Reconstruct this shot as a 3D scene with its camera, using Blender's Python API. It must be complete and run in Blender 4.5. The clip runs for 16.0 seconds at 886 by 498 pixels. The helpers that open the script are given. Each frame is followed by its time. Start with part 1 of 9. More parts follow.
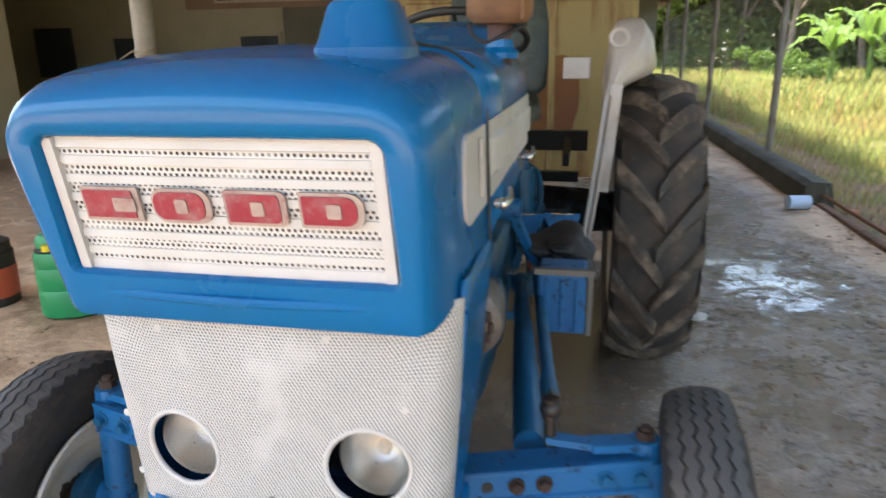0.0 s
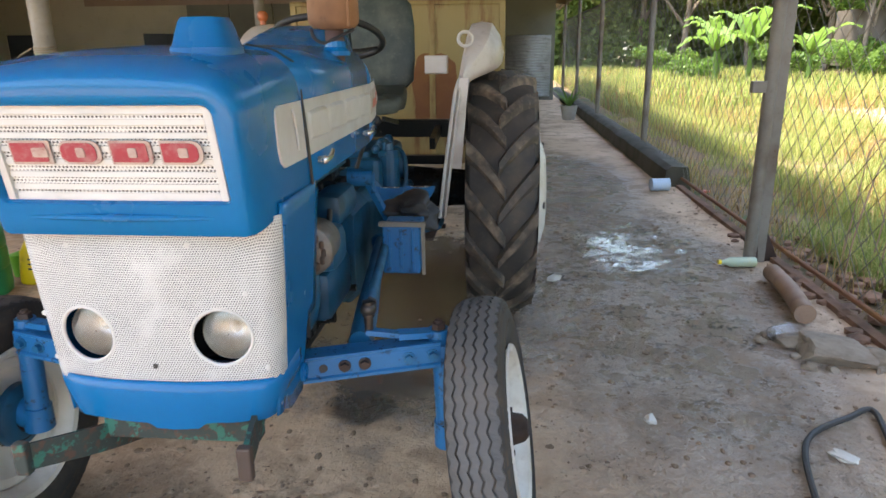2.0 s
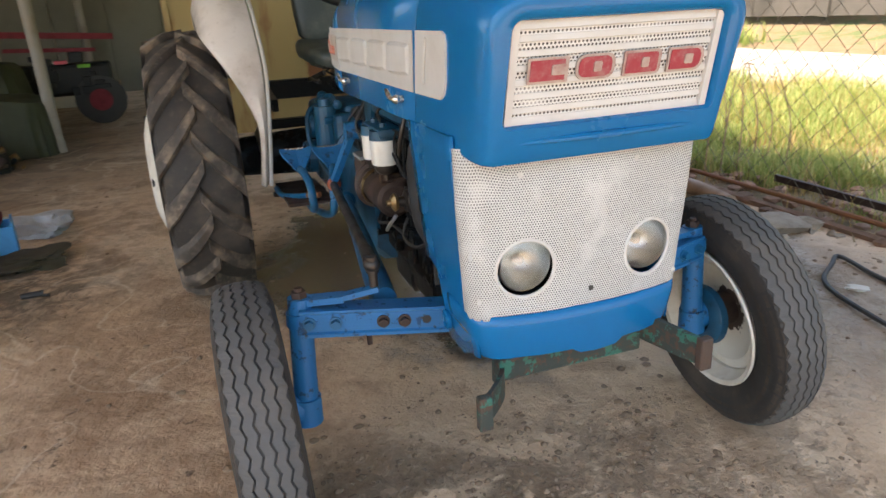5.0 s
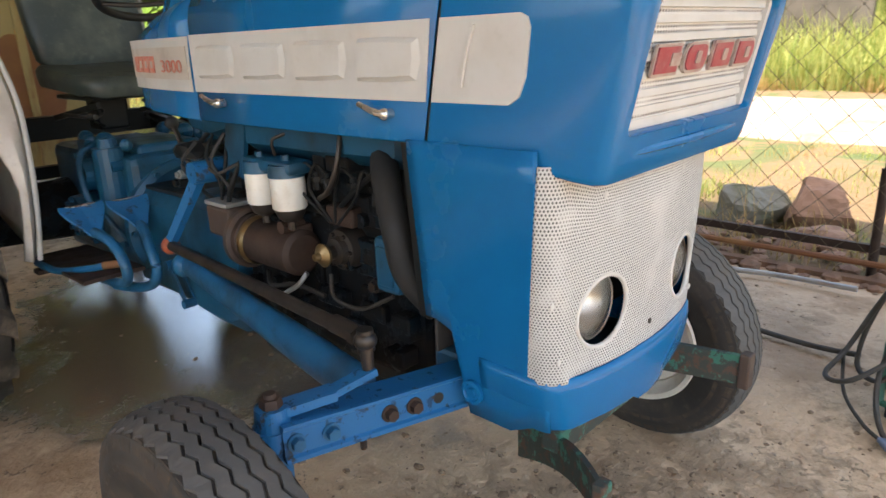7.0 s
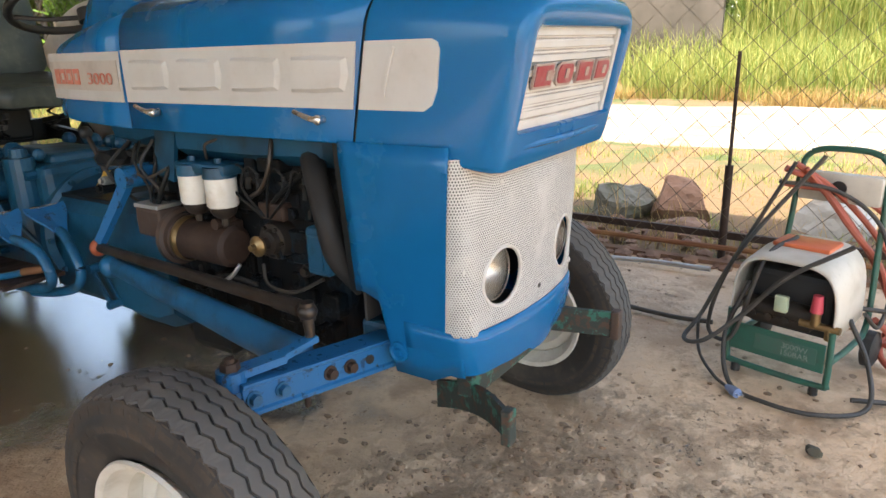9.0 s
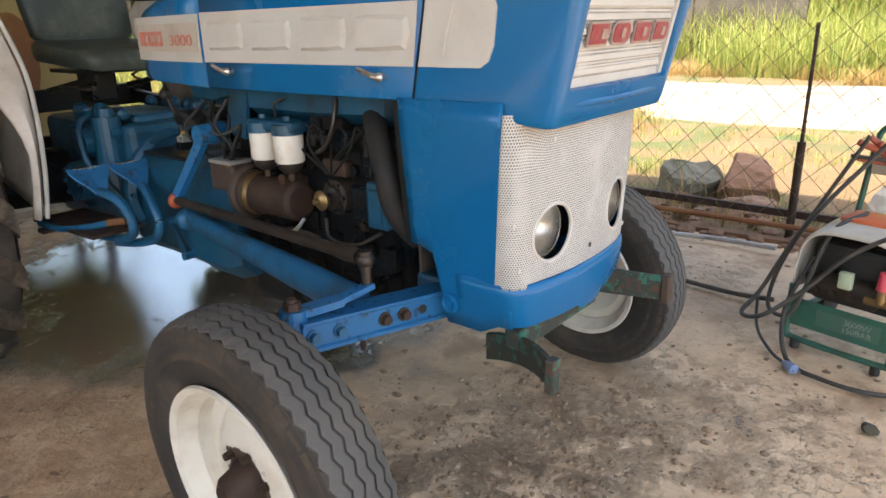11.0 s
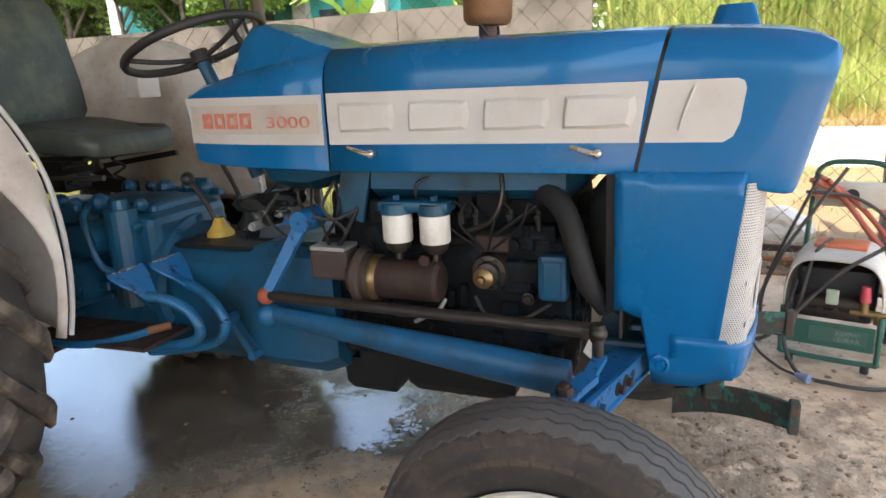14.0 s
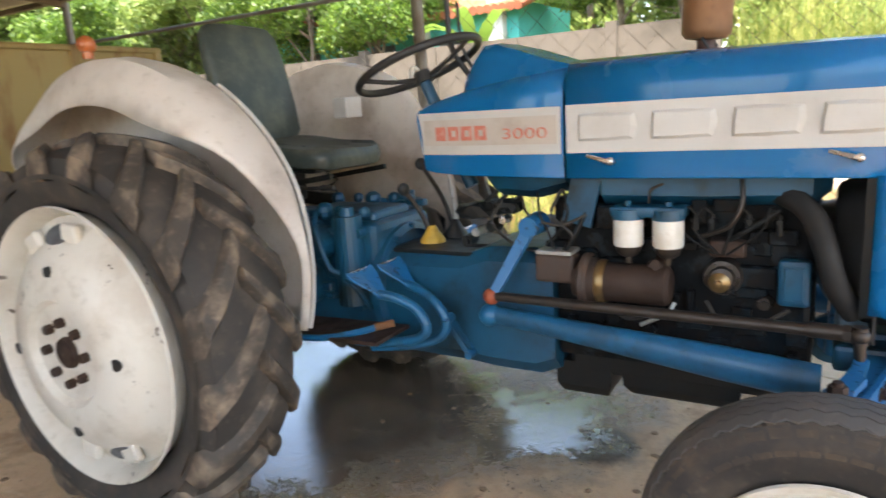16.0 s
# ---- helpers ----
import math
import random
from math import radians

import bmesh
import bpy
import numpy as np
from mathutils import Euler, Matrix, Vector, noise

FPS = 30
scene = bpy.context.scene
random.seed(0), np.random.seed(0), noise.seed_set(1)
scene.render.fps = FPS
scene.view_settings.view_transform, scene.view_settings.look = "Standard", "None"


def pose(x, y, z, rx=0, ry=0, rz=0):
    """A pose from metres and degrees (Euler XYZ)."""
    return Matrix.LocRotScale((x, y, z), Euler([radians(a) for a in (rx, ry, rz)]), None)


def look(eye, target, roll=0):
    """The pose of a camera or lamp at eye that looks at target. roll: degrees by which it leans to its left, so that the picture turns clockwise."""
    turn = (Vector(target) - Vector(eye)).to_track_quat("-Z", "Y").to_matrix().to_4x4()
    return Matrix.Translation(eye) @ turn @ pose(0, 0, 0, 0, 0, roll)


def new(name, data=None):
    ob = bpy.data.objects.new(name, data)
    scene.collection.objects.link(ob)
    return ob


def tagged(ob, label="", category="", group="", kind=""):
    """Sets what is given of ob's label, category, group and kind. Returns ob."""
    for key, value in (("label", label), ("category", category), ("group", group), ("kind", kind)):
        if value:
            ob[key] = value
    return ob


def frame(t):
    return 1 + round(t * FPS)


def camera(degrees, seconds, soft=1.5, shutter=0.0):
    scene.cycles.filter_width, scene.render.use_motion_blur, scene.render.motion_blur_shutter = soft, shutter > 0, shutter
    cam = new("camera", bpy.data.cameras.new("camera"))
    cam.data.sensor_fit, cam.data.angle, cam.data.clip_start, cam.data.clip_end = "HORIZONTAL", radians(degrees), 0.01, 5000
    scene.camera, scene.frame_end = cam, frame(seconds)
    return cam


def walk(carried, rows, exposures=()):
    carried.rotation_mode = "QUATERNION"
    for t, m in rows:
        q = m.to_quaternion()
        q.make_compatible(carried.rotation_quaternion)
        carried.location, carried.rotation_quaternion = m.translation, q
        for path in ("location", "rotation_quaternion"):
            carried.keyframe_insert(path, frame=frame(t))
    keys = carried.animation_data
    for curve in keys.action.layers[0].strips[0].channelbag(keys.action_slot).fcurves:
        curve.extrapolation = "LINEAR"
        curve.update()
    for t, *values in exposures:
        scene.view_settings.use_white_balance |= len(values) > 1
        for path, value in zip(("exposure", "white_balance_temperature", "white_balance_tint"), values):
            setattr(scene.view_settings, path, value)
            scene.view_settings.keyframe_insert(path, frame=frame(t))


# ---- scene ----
cam = camera(66.7, 16.0, 1.5, 0.4)
EXPOSURES = [(0, 2.74, 6900, 10), (2, 2.80, 6900, 10), (3.5, 2.68, 7050, 10), (6.5, 2.52, 7400, 10), (12.5, 2.57, 7450, 10), (14.5, 2.78, 7050, 10), (16, 2.94, 7200, 10)]
PATH = [
    (0, (0.43, -1.181, 1.341), (0.04, 0.701, 0.784), -0.7),
    (0.5, (0.524, -1.399, 1.339), (0.309, 0.515, 0.801), -0.3),
    (1, (0.575, -1.494, 1.387), (0.451, 0.438, 0.883), -0.0),
    (1.5, (0.718, -1.562, 1.369), (0.609, 0.365, 0.847), -0.1),
    (2, (0.724, -1.637, 1.339), (0.561, 0.275, 0.776), -0.5),
    (2.5, (0.542, -1.745, 1.343), (0.356, 0.158, 0.755), -1.5),
    (3, (0.286, -1.792, 1.316), (0.131, 0.097, 0.677), -2.4),
    (3.5, (-0.019, -1.677, 1.274), (-0.044, 0.213, 0.62), -2.9),
    (4, (-0.265, -1.627, 1.274), (-0.102, 0.256, 0.619), -3.2),
    (4.2, (-0.383, -1.622, 1.277), (-0.122, 0.245, 0.61), -3.2),
    (6.3, (-0.99, -1.17, 1.245), (0.157, 0.357, 0.649), -3.1),
    (6.5, (-1.024, -1.093, 1.227), (0.207, 0.369, 0.635), -3.0),
    (7, (-1.077, -0.9, 1.206), (0.301, 0.421, 0.612), -2.3),
    (7.5, (-1.19, -0.842, 1.21), (0.324, 0.33, 0.63), -2.0),
    (8, (-1.312, -0.837, 1.251), (0.267, 0.261, 0.703), -2.0),
    (8.5, (-1.304, -0.926, 1.25), (0.28, 0.155, 0.683), -1.9),
    (8.7, (-1.304, -0.976, 1.241), (0.283, 0.097, 0.664), -1.9),
    (10.8, (-1.349, -1.072, 1.195), (0.128, 0.124, 0.571), -1.3),
    (11, (-1.351, -1.069, 1.192), (0.106, 0.146, 0.558), -1.6),
    (11.5, (-1.374, -1.056, 1.179), (0.06, 0.179, 0.532), -2.0),
    (12, (-1.43, -0.992, 1.193), (0.011, 0.255, 0.585), -2.5),
    (12.5, (-1.501, -0.801, 1.205), (0.025, 0.362, 0.643), -2.1),
    (13, (-1.581, -0.648, 1.238), (0.015, 0.439, 0.72), -2.6),
    (13.5, (-1.68, -0.403, 1.214), (0.025, 0.5, 0.687), -2.5),
    (14, (-1.792, -0.263, 1.279), (-0.001, 0.467, 0.768), -2.8),
    (14.5, (-2.008, -0.161, 1.3), (-0.196, 0.475, 0.741), -3.3),
    (15, (-2.049, -0.103, 1.303), (-0.227, 0.532, 0.775), -3.7),
    (15.5, (-1.984, -0.019, 1.266), (-0.209, 0.768, 0.785), -3.9),
    (16, (-2.042, 0.003, 1.262), (-0.367, 1.013, 0.842), -3.8),
]
walk(cam, [(t, look(eye, target, roll)) for t, eye, target, roll in PATH], EXPOSURES)

# ---- world, sun, exposure ----
SUN_EL, SUN_AZ = 66.0, 265.0            # degrees; azimuth clockwise from +y
w = bpy.data.worlds.new("sky")
scene.world = w
w.use_nodes = True
nt = w.node_tree
sky = nt.nodes.new("ShaderNodeTexSky")
sky.sky_type, sky.sun_disc = "NISHITA", False
sky.sun_elevation, sky.sun_rotation = radians(SUN_EL), radians(SUN_AZ)
sky.air_density, sky.dust_density = 1.0, 2.4
nt.links.new(sky.outputs[0], nt.nodes["Background"].inputs[0])
nt.nodes["Background"].inputs[1].default_value = 0.15
sun = new("sun", bpy.data.lights.new("sun", "SUN"))
sun.data.energy, sun.data.angle, sun.data.color = 2.6, radians(0.6), (1.0, 0.95, 0.86)
sun.matrix_world = look((math.sin(radians(SUN_AZ)) * math.cos(radians(SUN_EL)) * 50, math.cos(radians(SUN_AZ)) * math.cos(radians(SUN_EL)) * 50,
                         math.sin(radians(SUN_EL)) * 50), (0, 0, 0))


# ---- materials ----
class Nodes:
    """A small writer of node trees."""
    def __init__(self, name):
        self.m = bpy.data.materials.new(name)
        self.m.use_nodes = True
        self.t = self.m.node_tree
        self.b = self.t.nodes["Principled BSDF"]
        self.co = self.t.nodes.new("ShaderNodeTexCoord")

    def put(self, socket, value):
        if hasattr(value, "is_output"):
            self.t.links.new(value, socket)
        else:
            socket.default_value = value

    def math(self, op, a, b=0.0, c=0.0):
        n = self.t.nodes.new("ShaderNodeMath")
        n.operation = op
        for s, v in zip(n.inputs, (a, b, c)):
            self.put(s, v)
        return n.outputs[0]

    def noise(self, scale, detail=4.0, rough=0.55, vec=None, distort=0.0):
        n = self.t.nodes.new("ShaderNodeTexNoise")
        self.put(n.inputs["Vector"], vec or self.co.outputs["Object"])
        n.inputs["Scale"].default_value, n.inputs["Detail"].default_value = scale, detail
        n.inputs["Roughness"].default_value, n.inputs["Distortion"].default_value = rough, distort
        return n.outputs["Fac"]

    def voronoi(self, scale, feature="F1", out="Distance", vec=None):
        n = self.t.nodes.new("ShaderNodeTexVoronoi")
        n.feature = feature
        self.put(n.inputs["Vector"], vec or self.co.outputs["Object"])
        n.inputs["Scale"].default_value = scale
        return n.outputs[out]

    def step(self, value, lo, hi, a=0.0, b=1.0):
        n = self.t.nodes.new("ShaderNodeMapRange")
        n.interpolation_type = "SMOOTHSTEP"
        for k, v in zip(("Value", "From Min", "From Max", "To Min", "To Max"), (value, lo, hi, a, b)):
            self.put(n.inputs[k], v)
        return n.outputs[0]

    def mix(self, fac, a, b):
        n = self.t.nodes.new("ShaderNodeMix")
        n.data_type = "RGBA"
        self.put(n.inputs[0], fac)
        for s, v in ((n.inputs[6], a), (n.inputs[7], b)):
            self.put(s, v if hasattr(v, "is_output") else (*v, 1.0))
        return n.outputs[2]

    def xyz(self):
        n = self.t.nodes.new("ShaderNodeSeparateXYZ")
        self.t.links.new(self.co.outputs["Object"], n.inputs[0])
        return n.outputs

    def rand(self):
        return self.t.nodes.new("ShaderNodeObjectInfo").outputs["Random"]

    def island(self):
        return self.t.nodes.new("ShaderNodeNewGeometry").outputs["Random Per Island"]

    def bump(self, height, strength=0.3, dist=0.01):
        n = self.t.nodes.new("ShaderNodeBump")
        n.inputs["Strength"].default_value, n.inputs["Distance"].default_value = strength, dist
        self.put(n.inputs["Height"], height)
        self.t.links.new(n.outputs[0], self.b.inputs["Normal"])

    def done(self, color, rough=0.6, metal=0.0, spec=0.5, coat=0.0):
        self.put(self.b.inputs["Base Color"], color if hasattr(color, "is_output") else (*color, 1.0))
        self.put(self.b.inputs["Roughness"], rough)
        self.put(self.b.inputs["Metallic"], metal)
        self.b.inputs["Specular IOR Level"].default_value = spec
        self.b.inputs["Coat Weight"].default_value = coat
        return self.m


def stained(name, base, dirt, amount=0.5, scale=6.0, fine=60.0, rough=0.5, metal=0.0, bump=0.15, coat=0.0, spec=0.5):
    """Paint or plain stuff with stains at two scales and a fine relief."""
    n = Nodes(name)
    big, small = n.noise(scale, 5), n.noise(fine, 3)
    f = n.math("MULTIPLY", n.step(big, 0.42, 0.75), amount)
    f = n.math("ADD", f, n.math("MULTIPLY", n.step(small, 0.55, 0.8), amount * 0.5))
    col = n.mix(f, base, dirt)
    n.bump(n.math("ADD", n.math("MULTIPLY", big, 0.6), n.math("MULTIPLY", small, 0.4)), bump, 0.004)
    return n.done(col, n.step(big, 0.3, 0.8, rough * 0.85, min(1.0, rough * 1.3)), metal, spec, coat)


def flaking(name, base, under, rust, cover=0.55, scale=9.0, rough=0.5, spec=0.5):
    """Old paint that has come off in patches."""
    n = Nodes(name)
    a, b = n.noise(scale, 6, 0.65), n.noise(scale * 5, 4)
    m = n.step(n.math("ADD", a, n.math("MULTIPLY", b, 0.25)), cover + 0.1, cover + 0.16)
    r = n.step(n.noise(scale * 1.7, 5), 0.5, 0.62)
    n.bump(n.math("SUBTRACT", n.math("MULTIPLY", b, 0.5), m), 0.35, 0.003)
    return n.done(n.mix(m, base, n.mix(r, under, rust)), n.step(m, 0, 1, rough, 0.8), 0.0, spec)


def perforated(name, base, dark, pitch, hole, zrows=None):
    """Painted sheet with staggered round holes."""
    n = Nodes(name)
    sep = n.t.nodes.new("ShaderNodeSeparateXYZ")
    n.t.links.new(n.co.outputs["UV"], sep.inputs[0])
    u, z = sep.outputs[0], sep.outputs[1]
    row = n.math("DIVIDE", z, pitch * 0.87)
    odd = n.math("MULTIPLY", n.math("MODULO", n.math("FLOOR", row), 2.0), 0.5)
    fu = n.math("SUBTRACT", n.math("FRACT", n.math("ADD", n.math("DIVIDE", u, pitch), odd)), 0.5)
    fz = n.math("MULTIPLY", n.math("SUBTRACT", n.math("FRACT", row), 0.5), 0.87)
    d = n.math("SQRT", n.math("ADD", n.math("MULTIPLY", fu, fu), n.math("MULTIPLY", fz, fz)))
    h = n.step(d, hole * 0.75, hole * 1.2, 1.0, 0.0)
    clog = n.step(n.noise(14.0, 5), 0.30, 0.48, 0.45, 1.0)
    h = n.math("MULTIPLY", h, clog)
    col = n.mix(h, n.mix(n.math("MULTIPLY", n.step(n.noise(9.0, 6), 0.45, 0.75), 0.8), base, tuple(min(1.0, 1.12 * c) for c in base)), dark)
    n.bump(n.math("SUBTRACT", n.math("MULTIPLY", n.noise(45.0, 4), 0.3), h), 0.5, 0.002)
    return n.done(col, 0.6)


M = {}
BLUE = (0.0, 0.116, 0.300)
M["blue"] = stained("hood_blue_paint", BLUE, (0.0, 0.098, 0.265), 0.5, 4.0, 35.0, 0.24, 0.0, 0.18, 0.12, 0.28)
M["blue2"] = flaking("axle_blue_paint", (0.006, 0.115, 0.28), (0.012, 0.055, 0.12), (0.045, 0.04, 0.04), 0.60, 34.0, 0.42)
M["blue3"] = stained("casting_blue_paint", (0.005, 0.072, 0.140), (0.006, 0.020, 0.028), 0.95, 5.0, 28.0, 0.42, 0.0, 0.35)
M["blue4"] = stained("dull_blue_paint", (0.006, 0.105, 0.225), (0.012, 0.045, 0.075), 0.85, 8.0, 45.0, 0.40, 0.0, 0.3)
M["carcass"] = stained("dirty_dark_tyre", (0.034, 0.030, 0.026), (0.125, 0.098, 0.074), 0.7, 6.0, 30.0, 0.75, 0.0, 0.3)
M["labelgreen"] = stained("faded_label", (0.045, 0.12, 0.09), (0.09, 0.10, 0.08), 0.6, 25.0, 80.0, 0.5)
M["labeltext"] = stained("faded_label_print", (0.22, 0.26, 0.23), (0.08, 0.13, 0.10), 0.8, 40.0, 120.0, 0.6)
M["white"] = stained("white_brushed_paint", (0.505, 0.492, 0.462), (0.39, 0.36, 0.31), 0.5, 7.0, 50.0, 0.5, 0.0, 0.3)
M["rimwhite"] = stained("rim_white_paint", (0.68, 0.64, 0.555), (0.40, 0.33, 0.24), 0.55, 8.0, 40.0, 0.45, 0.0, 0.2)
n = Nodes("rim_worn_white_paint")
mid, grime = n.noise(5.0, 6, 0.6), n.noise(16.0, 5, 0.65)
chip = n.math("MULTIPLY", n.step(n.noise(17.0, 6, 0.62), 0.635, 0.655), n.step(n.noise(3.2, 3), 0.50, 0.58))
col = n.mix(n.math("MULTIPLY", n.step(mid, 0.42, 0.70), 0.55), (0.66, 0.62, 0.54), (0.44, 0.37, 0.28))
col = n.mix(n.math("MULTIPLY", n.step(grime, 0.55, 0.72), 0.3), col, (0.30, 0.245, 0.18))
n.bump(n.math("SUBTRACT", n.math("MULTIPLY", grime, 0.3), chip), 0.4, 0.002)
M["rimworn"] = n.done(n.mix(chip, col, (0.115, 0.085, 0.065)), n.step(chip, 0, 1, 0.45, 0.8))
M["fender"] = stained("fender_white_paint", (0.60, 0.55, 0.49), (0.36, 0.30, 0.24), 0.8, 4.5, 38.0, 0.45, 0.0, 0.16)
M["grille"] = perforated("perforated_white_sheet", (0.50, 0.495, 0.47), (0.07, 0.07, 0.07), 0.0058, 0.29)
M["grille2"] = perforated("perforated_grille_strip", (0.56, 0.55, 0.52), (0.035, 0.025, 0.025), 0.0078, 0.30)
n = Nodes("rim_disc_flaked_paint")
x, y, z = n.xyz()
rad = n.math("SQRT", n.math("ADD", n.math("MULTIPLY", y, y), n.math("MULTIPLY", z, z)))
bare = n.step(n.math("ADD", rad, n.math("MULTIPLY", n.math("SUBTRACT", n.noise(28.0, 4, 0.6), 0.5), 0.11)), 0.070, 0.074, 1.0, 0.0)
stain = n.math("MULTIPLY", n.step(n.noise(9.0, 5), 0.45, 0.75), 0.45)
n.bump(n.math("ADD", n.math("MULTIPLY", bare, -1.0), n.math("MULTIPLY", n.noise(40.0, 3), 0.2)), 0.4, 0.002)
M["rimdisc"] = n.done(n.mix(bare, n.mix(stain, (0.68, 0.64, 0.555), (0.46, 0.39, 0.29)), (0.055, 0.034, 0.024)), n.step(bare, 0, 1, 0.45, 0.75))
M["plate"] = stained("dulled_badge_plate", (0.47, 0.42, 0.36), (0.36, 0.29, 0.24), 0.6, 12.0, 70.0, 0.5)
M["red"] = stained("badge_red", (0.255, 0.016, 0.036), (0.30, 0.15, 0.145), 0.75, 30.0, 120.0, 0.4)
M["badge"] = stained("badge_silver_worn", (0.36, 0.30, 0.27), (0.26, 0.12, 0.11), 0.7, 30.0, 120.0, 0.45, 0.2)
M["orangetext"] = stained("badge_faded_red", (0.52, 0.15, 0.10), (0.6, 0.45, 0.38), 0.5, 40.0, 150.0, 0.6)
M["perished"] = stained("perished_black_rubber", (0.009, 0.009, 0.009), (0.022, 0.020, 0.018), 0.6, 9.0, 60.0, 0.78, 0.0, 0.3)
M["black"] = stained("black_rubber", (0.018, 0.018, 0.018), (0.05, 0.045, 0.04), 0.5, 8.0, 60.0, 0.55)
M["darkmetal"] = stained("oily_dark_iron", (0.010, 0.012, 0.013), (0.022, 0.018, 0.014), 0.6, 12.0, 70.0, 0.42, 0.0, 0.3, 0.0, 0.25)
M["oil"] = flaking("oily_blue_black_iron", (0.004, 0.010, 0.015), (0.004, 0.005, 0.006), (0.010, 0.007, 0.005), 0.45, 12.0, 0.35, 0.22)
M["rodmetal"] = stained("greasy_grey_steel", (0.055, 0.046, 0.040), (0.035, 0.023, 0.016), 0.6, 15.0, 70.0, 0.42, 0.6)
M["rust"] = stained("brown_rusted_steel", (0.042, 0.022, 0.014), (0.022, 0.012, 0.008), 0.7, 14.0, 60.0, 0.7, 0.1, 0.3)
M["rustdark"] = stained("dark_rusted_iron", (0.052, 0.034, 0.026), (0.09, 0.05, 0.03), 0.6, 20.0, 60.0, 0.7)
M["cord"] = stained("dusty_cord", (0.30, 0.25, 0.18), (0.18, 0.14, 0.1), 0.5, 20.0, 60.0, 0.9)
M["rustbrown"] = stained("soft_brown_rust", (0.19, 0.075, 0.03), (0.27, 0.14, 0.05), 0.7, 4.0, 14.0, 0.8)
M["rimgrey"] = stained("blue_grey_rim_hollow", (0.10, 0.105, 0.11), (0.05, 0.045, 0.04), 0.6, 20.0, 60.0, 0.6)
M["alloy"] = stained("grey_cast_alloy", (0.17, 0.15, 0.13), (0.08, 0.06, 0.05), 0.7, 18.0, 60.0, 0.5, 0.4, 0.4)
M["redrust"] = stained("red_oxide", (0.32, 0.07, 0.03), (0.16, 0.05, 0.03), 0.6, 30.0, 90.0, 0.6)
M["chrome"] = stained("dull_chrome", (0.62, 0.62, 0.60), (0.4, 0.38, 0.35), 0.4, 30.0, 120.0, 0.25, 0.9, 0.05)
M["muffler"] = stained("tan_heat_rusted_muffler", (0.30, 0.145, 0.065), (0.17, 0.08, 0.04), 0.7, 5.0, 40.0, 0.6, 0.3, 0.2)
M["brownpipe"] = stained("dark_brown_rust_pipe", (0.10, 0.045, 0.035), (0.05, 0.03, 0.025), 0.6, 20.0, 80.0, 0.65)
M["seat"] = stained("grey_green_vinyl", (0.030, 0.042, 0.038), (0.125, 0.140, 0.105), 0.7, 6.5, 50.0, 0.5, 0.0, 0.3)
M["tyre"] = stained("worn_tyre_rubber", (0.075, 0.072, 0.068), (0.120, 0.105, 0.090), 0.8, 6.0, 60.0, 0.75, 0.0, 0.35)
M["sidewall"] = stained("dark_tyre_sidewall", (0.022, 0.021, 0.020), (0.090, 0.070, 0.052), 0.8, 7.0, 45.0, 0.7, 0.0, 0.3)
M["shoulder"] = stained("muddy_tread_shoulder", (0.042, 0.034, 0.028), (0.100, 0.074, 0.052), 0.9, 9.0, 60.0, 0.85, 0.0, 0.6)
M["muddytyre"] = stained("muddy_tyre_rubber", (0.055, 0.045, 0.036), (0.25, 0.190, 0.135), 0.95, 11.0, 35.0, 0.75, 0.0, 0.4)
M["green"] = flaking("flaked_green_paint", (0.018, 0.120, 0.085), (0.030, 0.040, 0.034), (0.075, 0.040, 0.026), 0.42, 26.0, 0.6)
M["filter"] = stained("white_filter_can", (0.72, 0.70, 0.64), (0.5, 0.42, 0.3), 0.5, 20.0, 80.0, 0.35)
M["amber"] = stained("amber_plastic", (0.42, 0.12, 0.04), (0.3, 0.1, 0.04), 0.3, 30.0, 90.0, 0.25)
M["yellow"] = stained("yellow_plastic", (0.78, 0.56, 0.01), (0.35, 0.25, 0.05), 0.5, 12.0, 50.0, 0.4)
M["gearyellow"] = stained("grimy_yellow_rubber", (0.55, 0.35, 0.05), (0.25, 0.15, 0.04), 0.6, 30.0, 90.0, 0.5)
M["glass"] = Nodes("lamp_glass").done((1, 1, 1), 0.16)
M["glass"].node_tree.nodes["Principled BSDF"].inputs["Transmission Weight"].default_value = 1.0
M["reflector"] = stained("aged_reflector", (0.60, 0.58, 0.53), (0.40, 0.36, 0.29), 0.6, 12.0, 60.0, 0.36, 1.0, 0.01)
M["clod"] = stained("damp_earth_clods", (0.24, 0.16, 0.098), (0.13, 0.088, 0.056), 0.6, 20.0, 80.0, 0.9)
M["rubblestone"] = stained("brown_broken_concrete", (0.27, 0.215, 0.155), (0.17, 0.125, 0.085), 0.7, 10.0, 45.0, 0.9, 0.0, 0.8)
M["galv"] = stained("galvanised_pipe", (0.42, 0.42, 0.40), (0.24, 0.22, 0.19), 0.6, 5.0, 60.0, 0.5, 0.6)
M["wire"] = stained("rusty_fence_wire", (0.15, 0.13, 0.10), (0.10, 0.065, 0.04), 0.7, 9.0, 60.0, 0.65, 0.4)
M["post"] = stained("rusted_grey_post", (0.20, 0.178, 0.145), (0.11, 0.066, 0.038), 0.7, 3.0, 40.0, 0.65, 0.3)
M["polecrete"] = stained("grey_painted_pole", (0.30, 0.28, 0.24), (0.18, 0.15, 0.11), 0.6, 4.0, 40.0, 0.75)
M["ochre"] = None
n = Nodes("ochre_rusted_sheet")
x, y, z = n.xyz()
streak = n.t.nodes.new("ShaderNodeCombineXYZ")
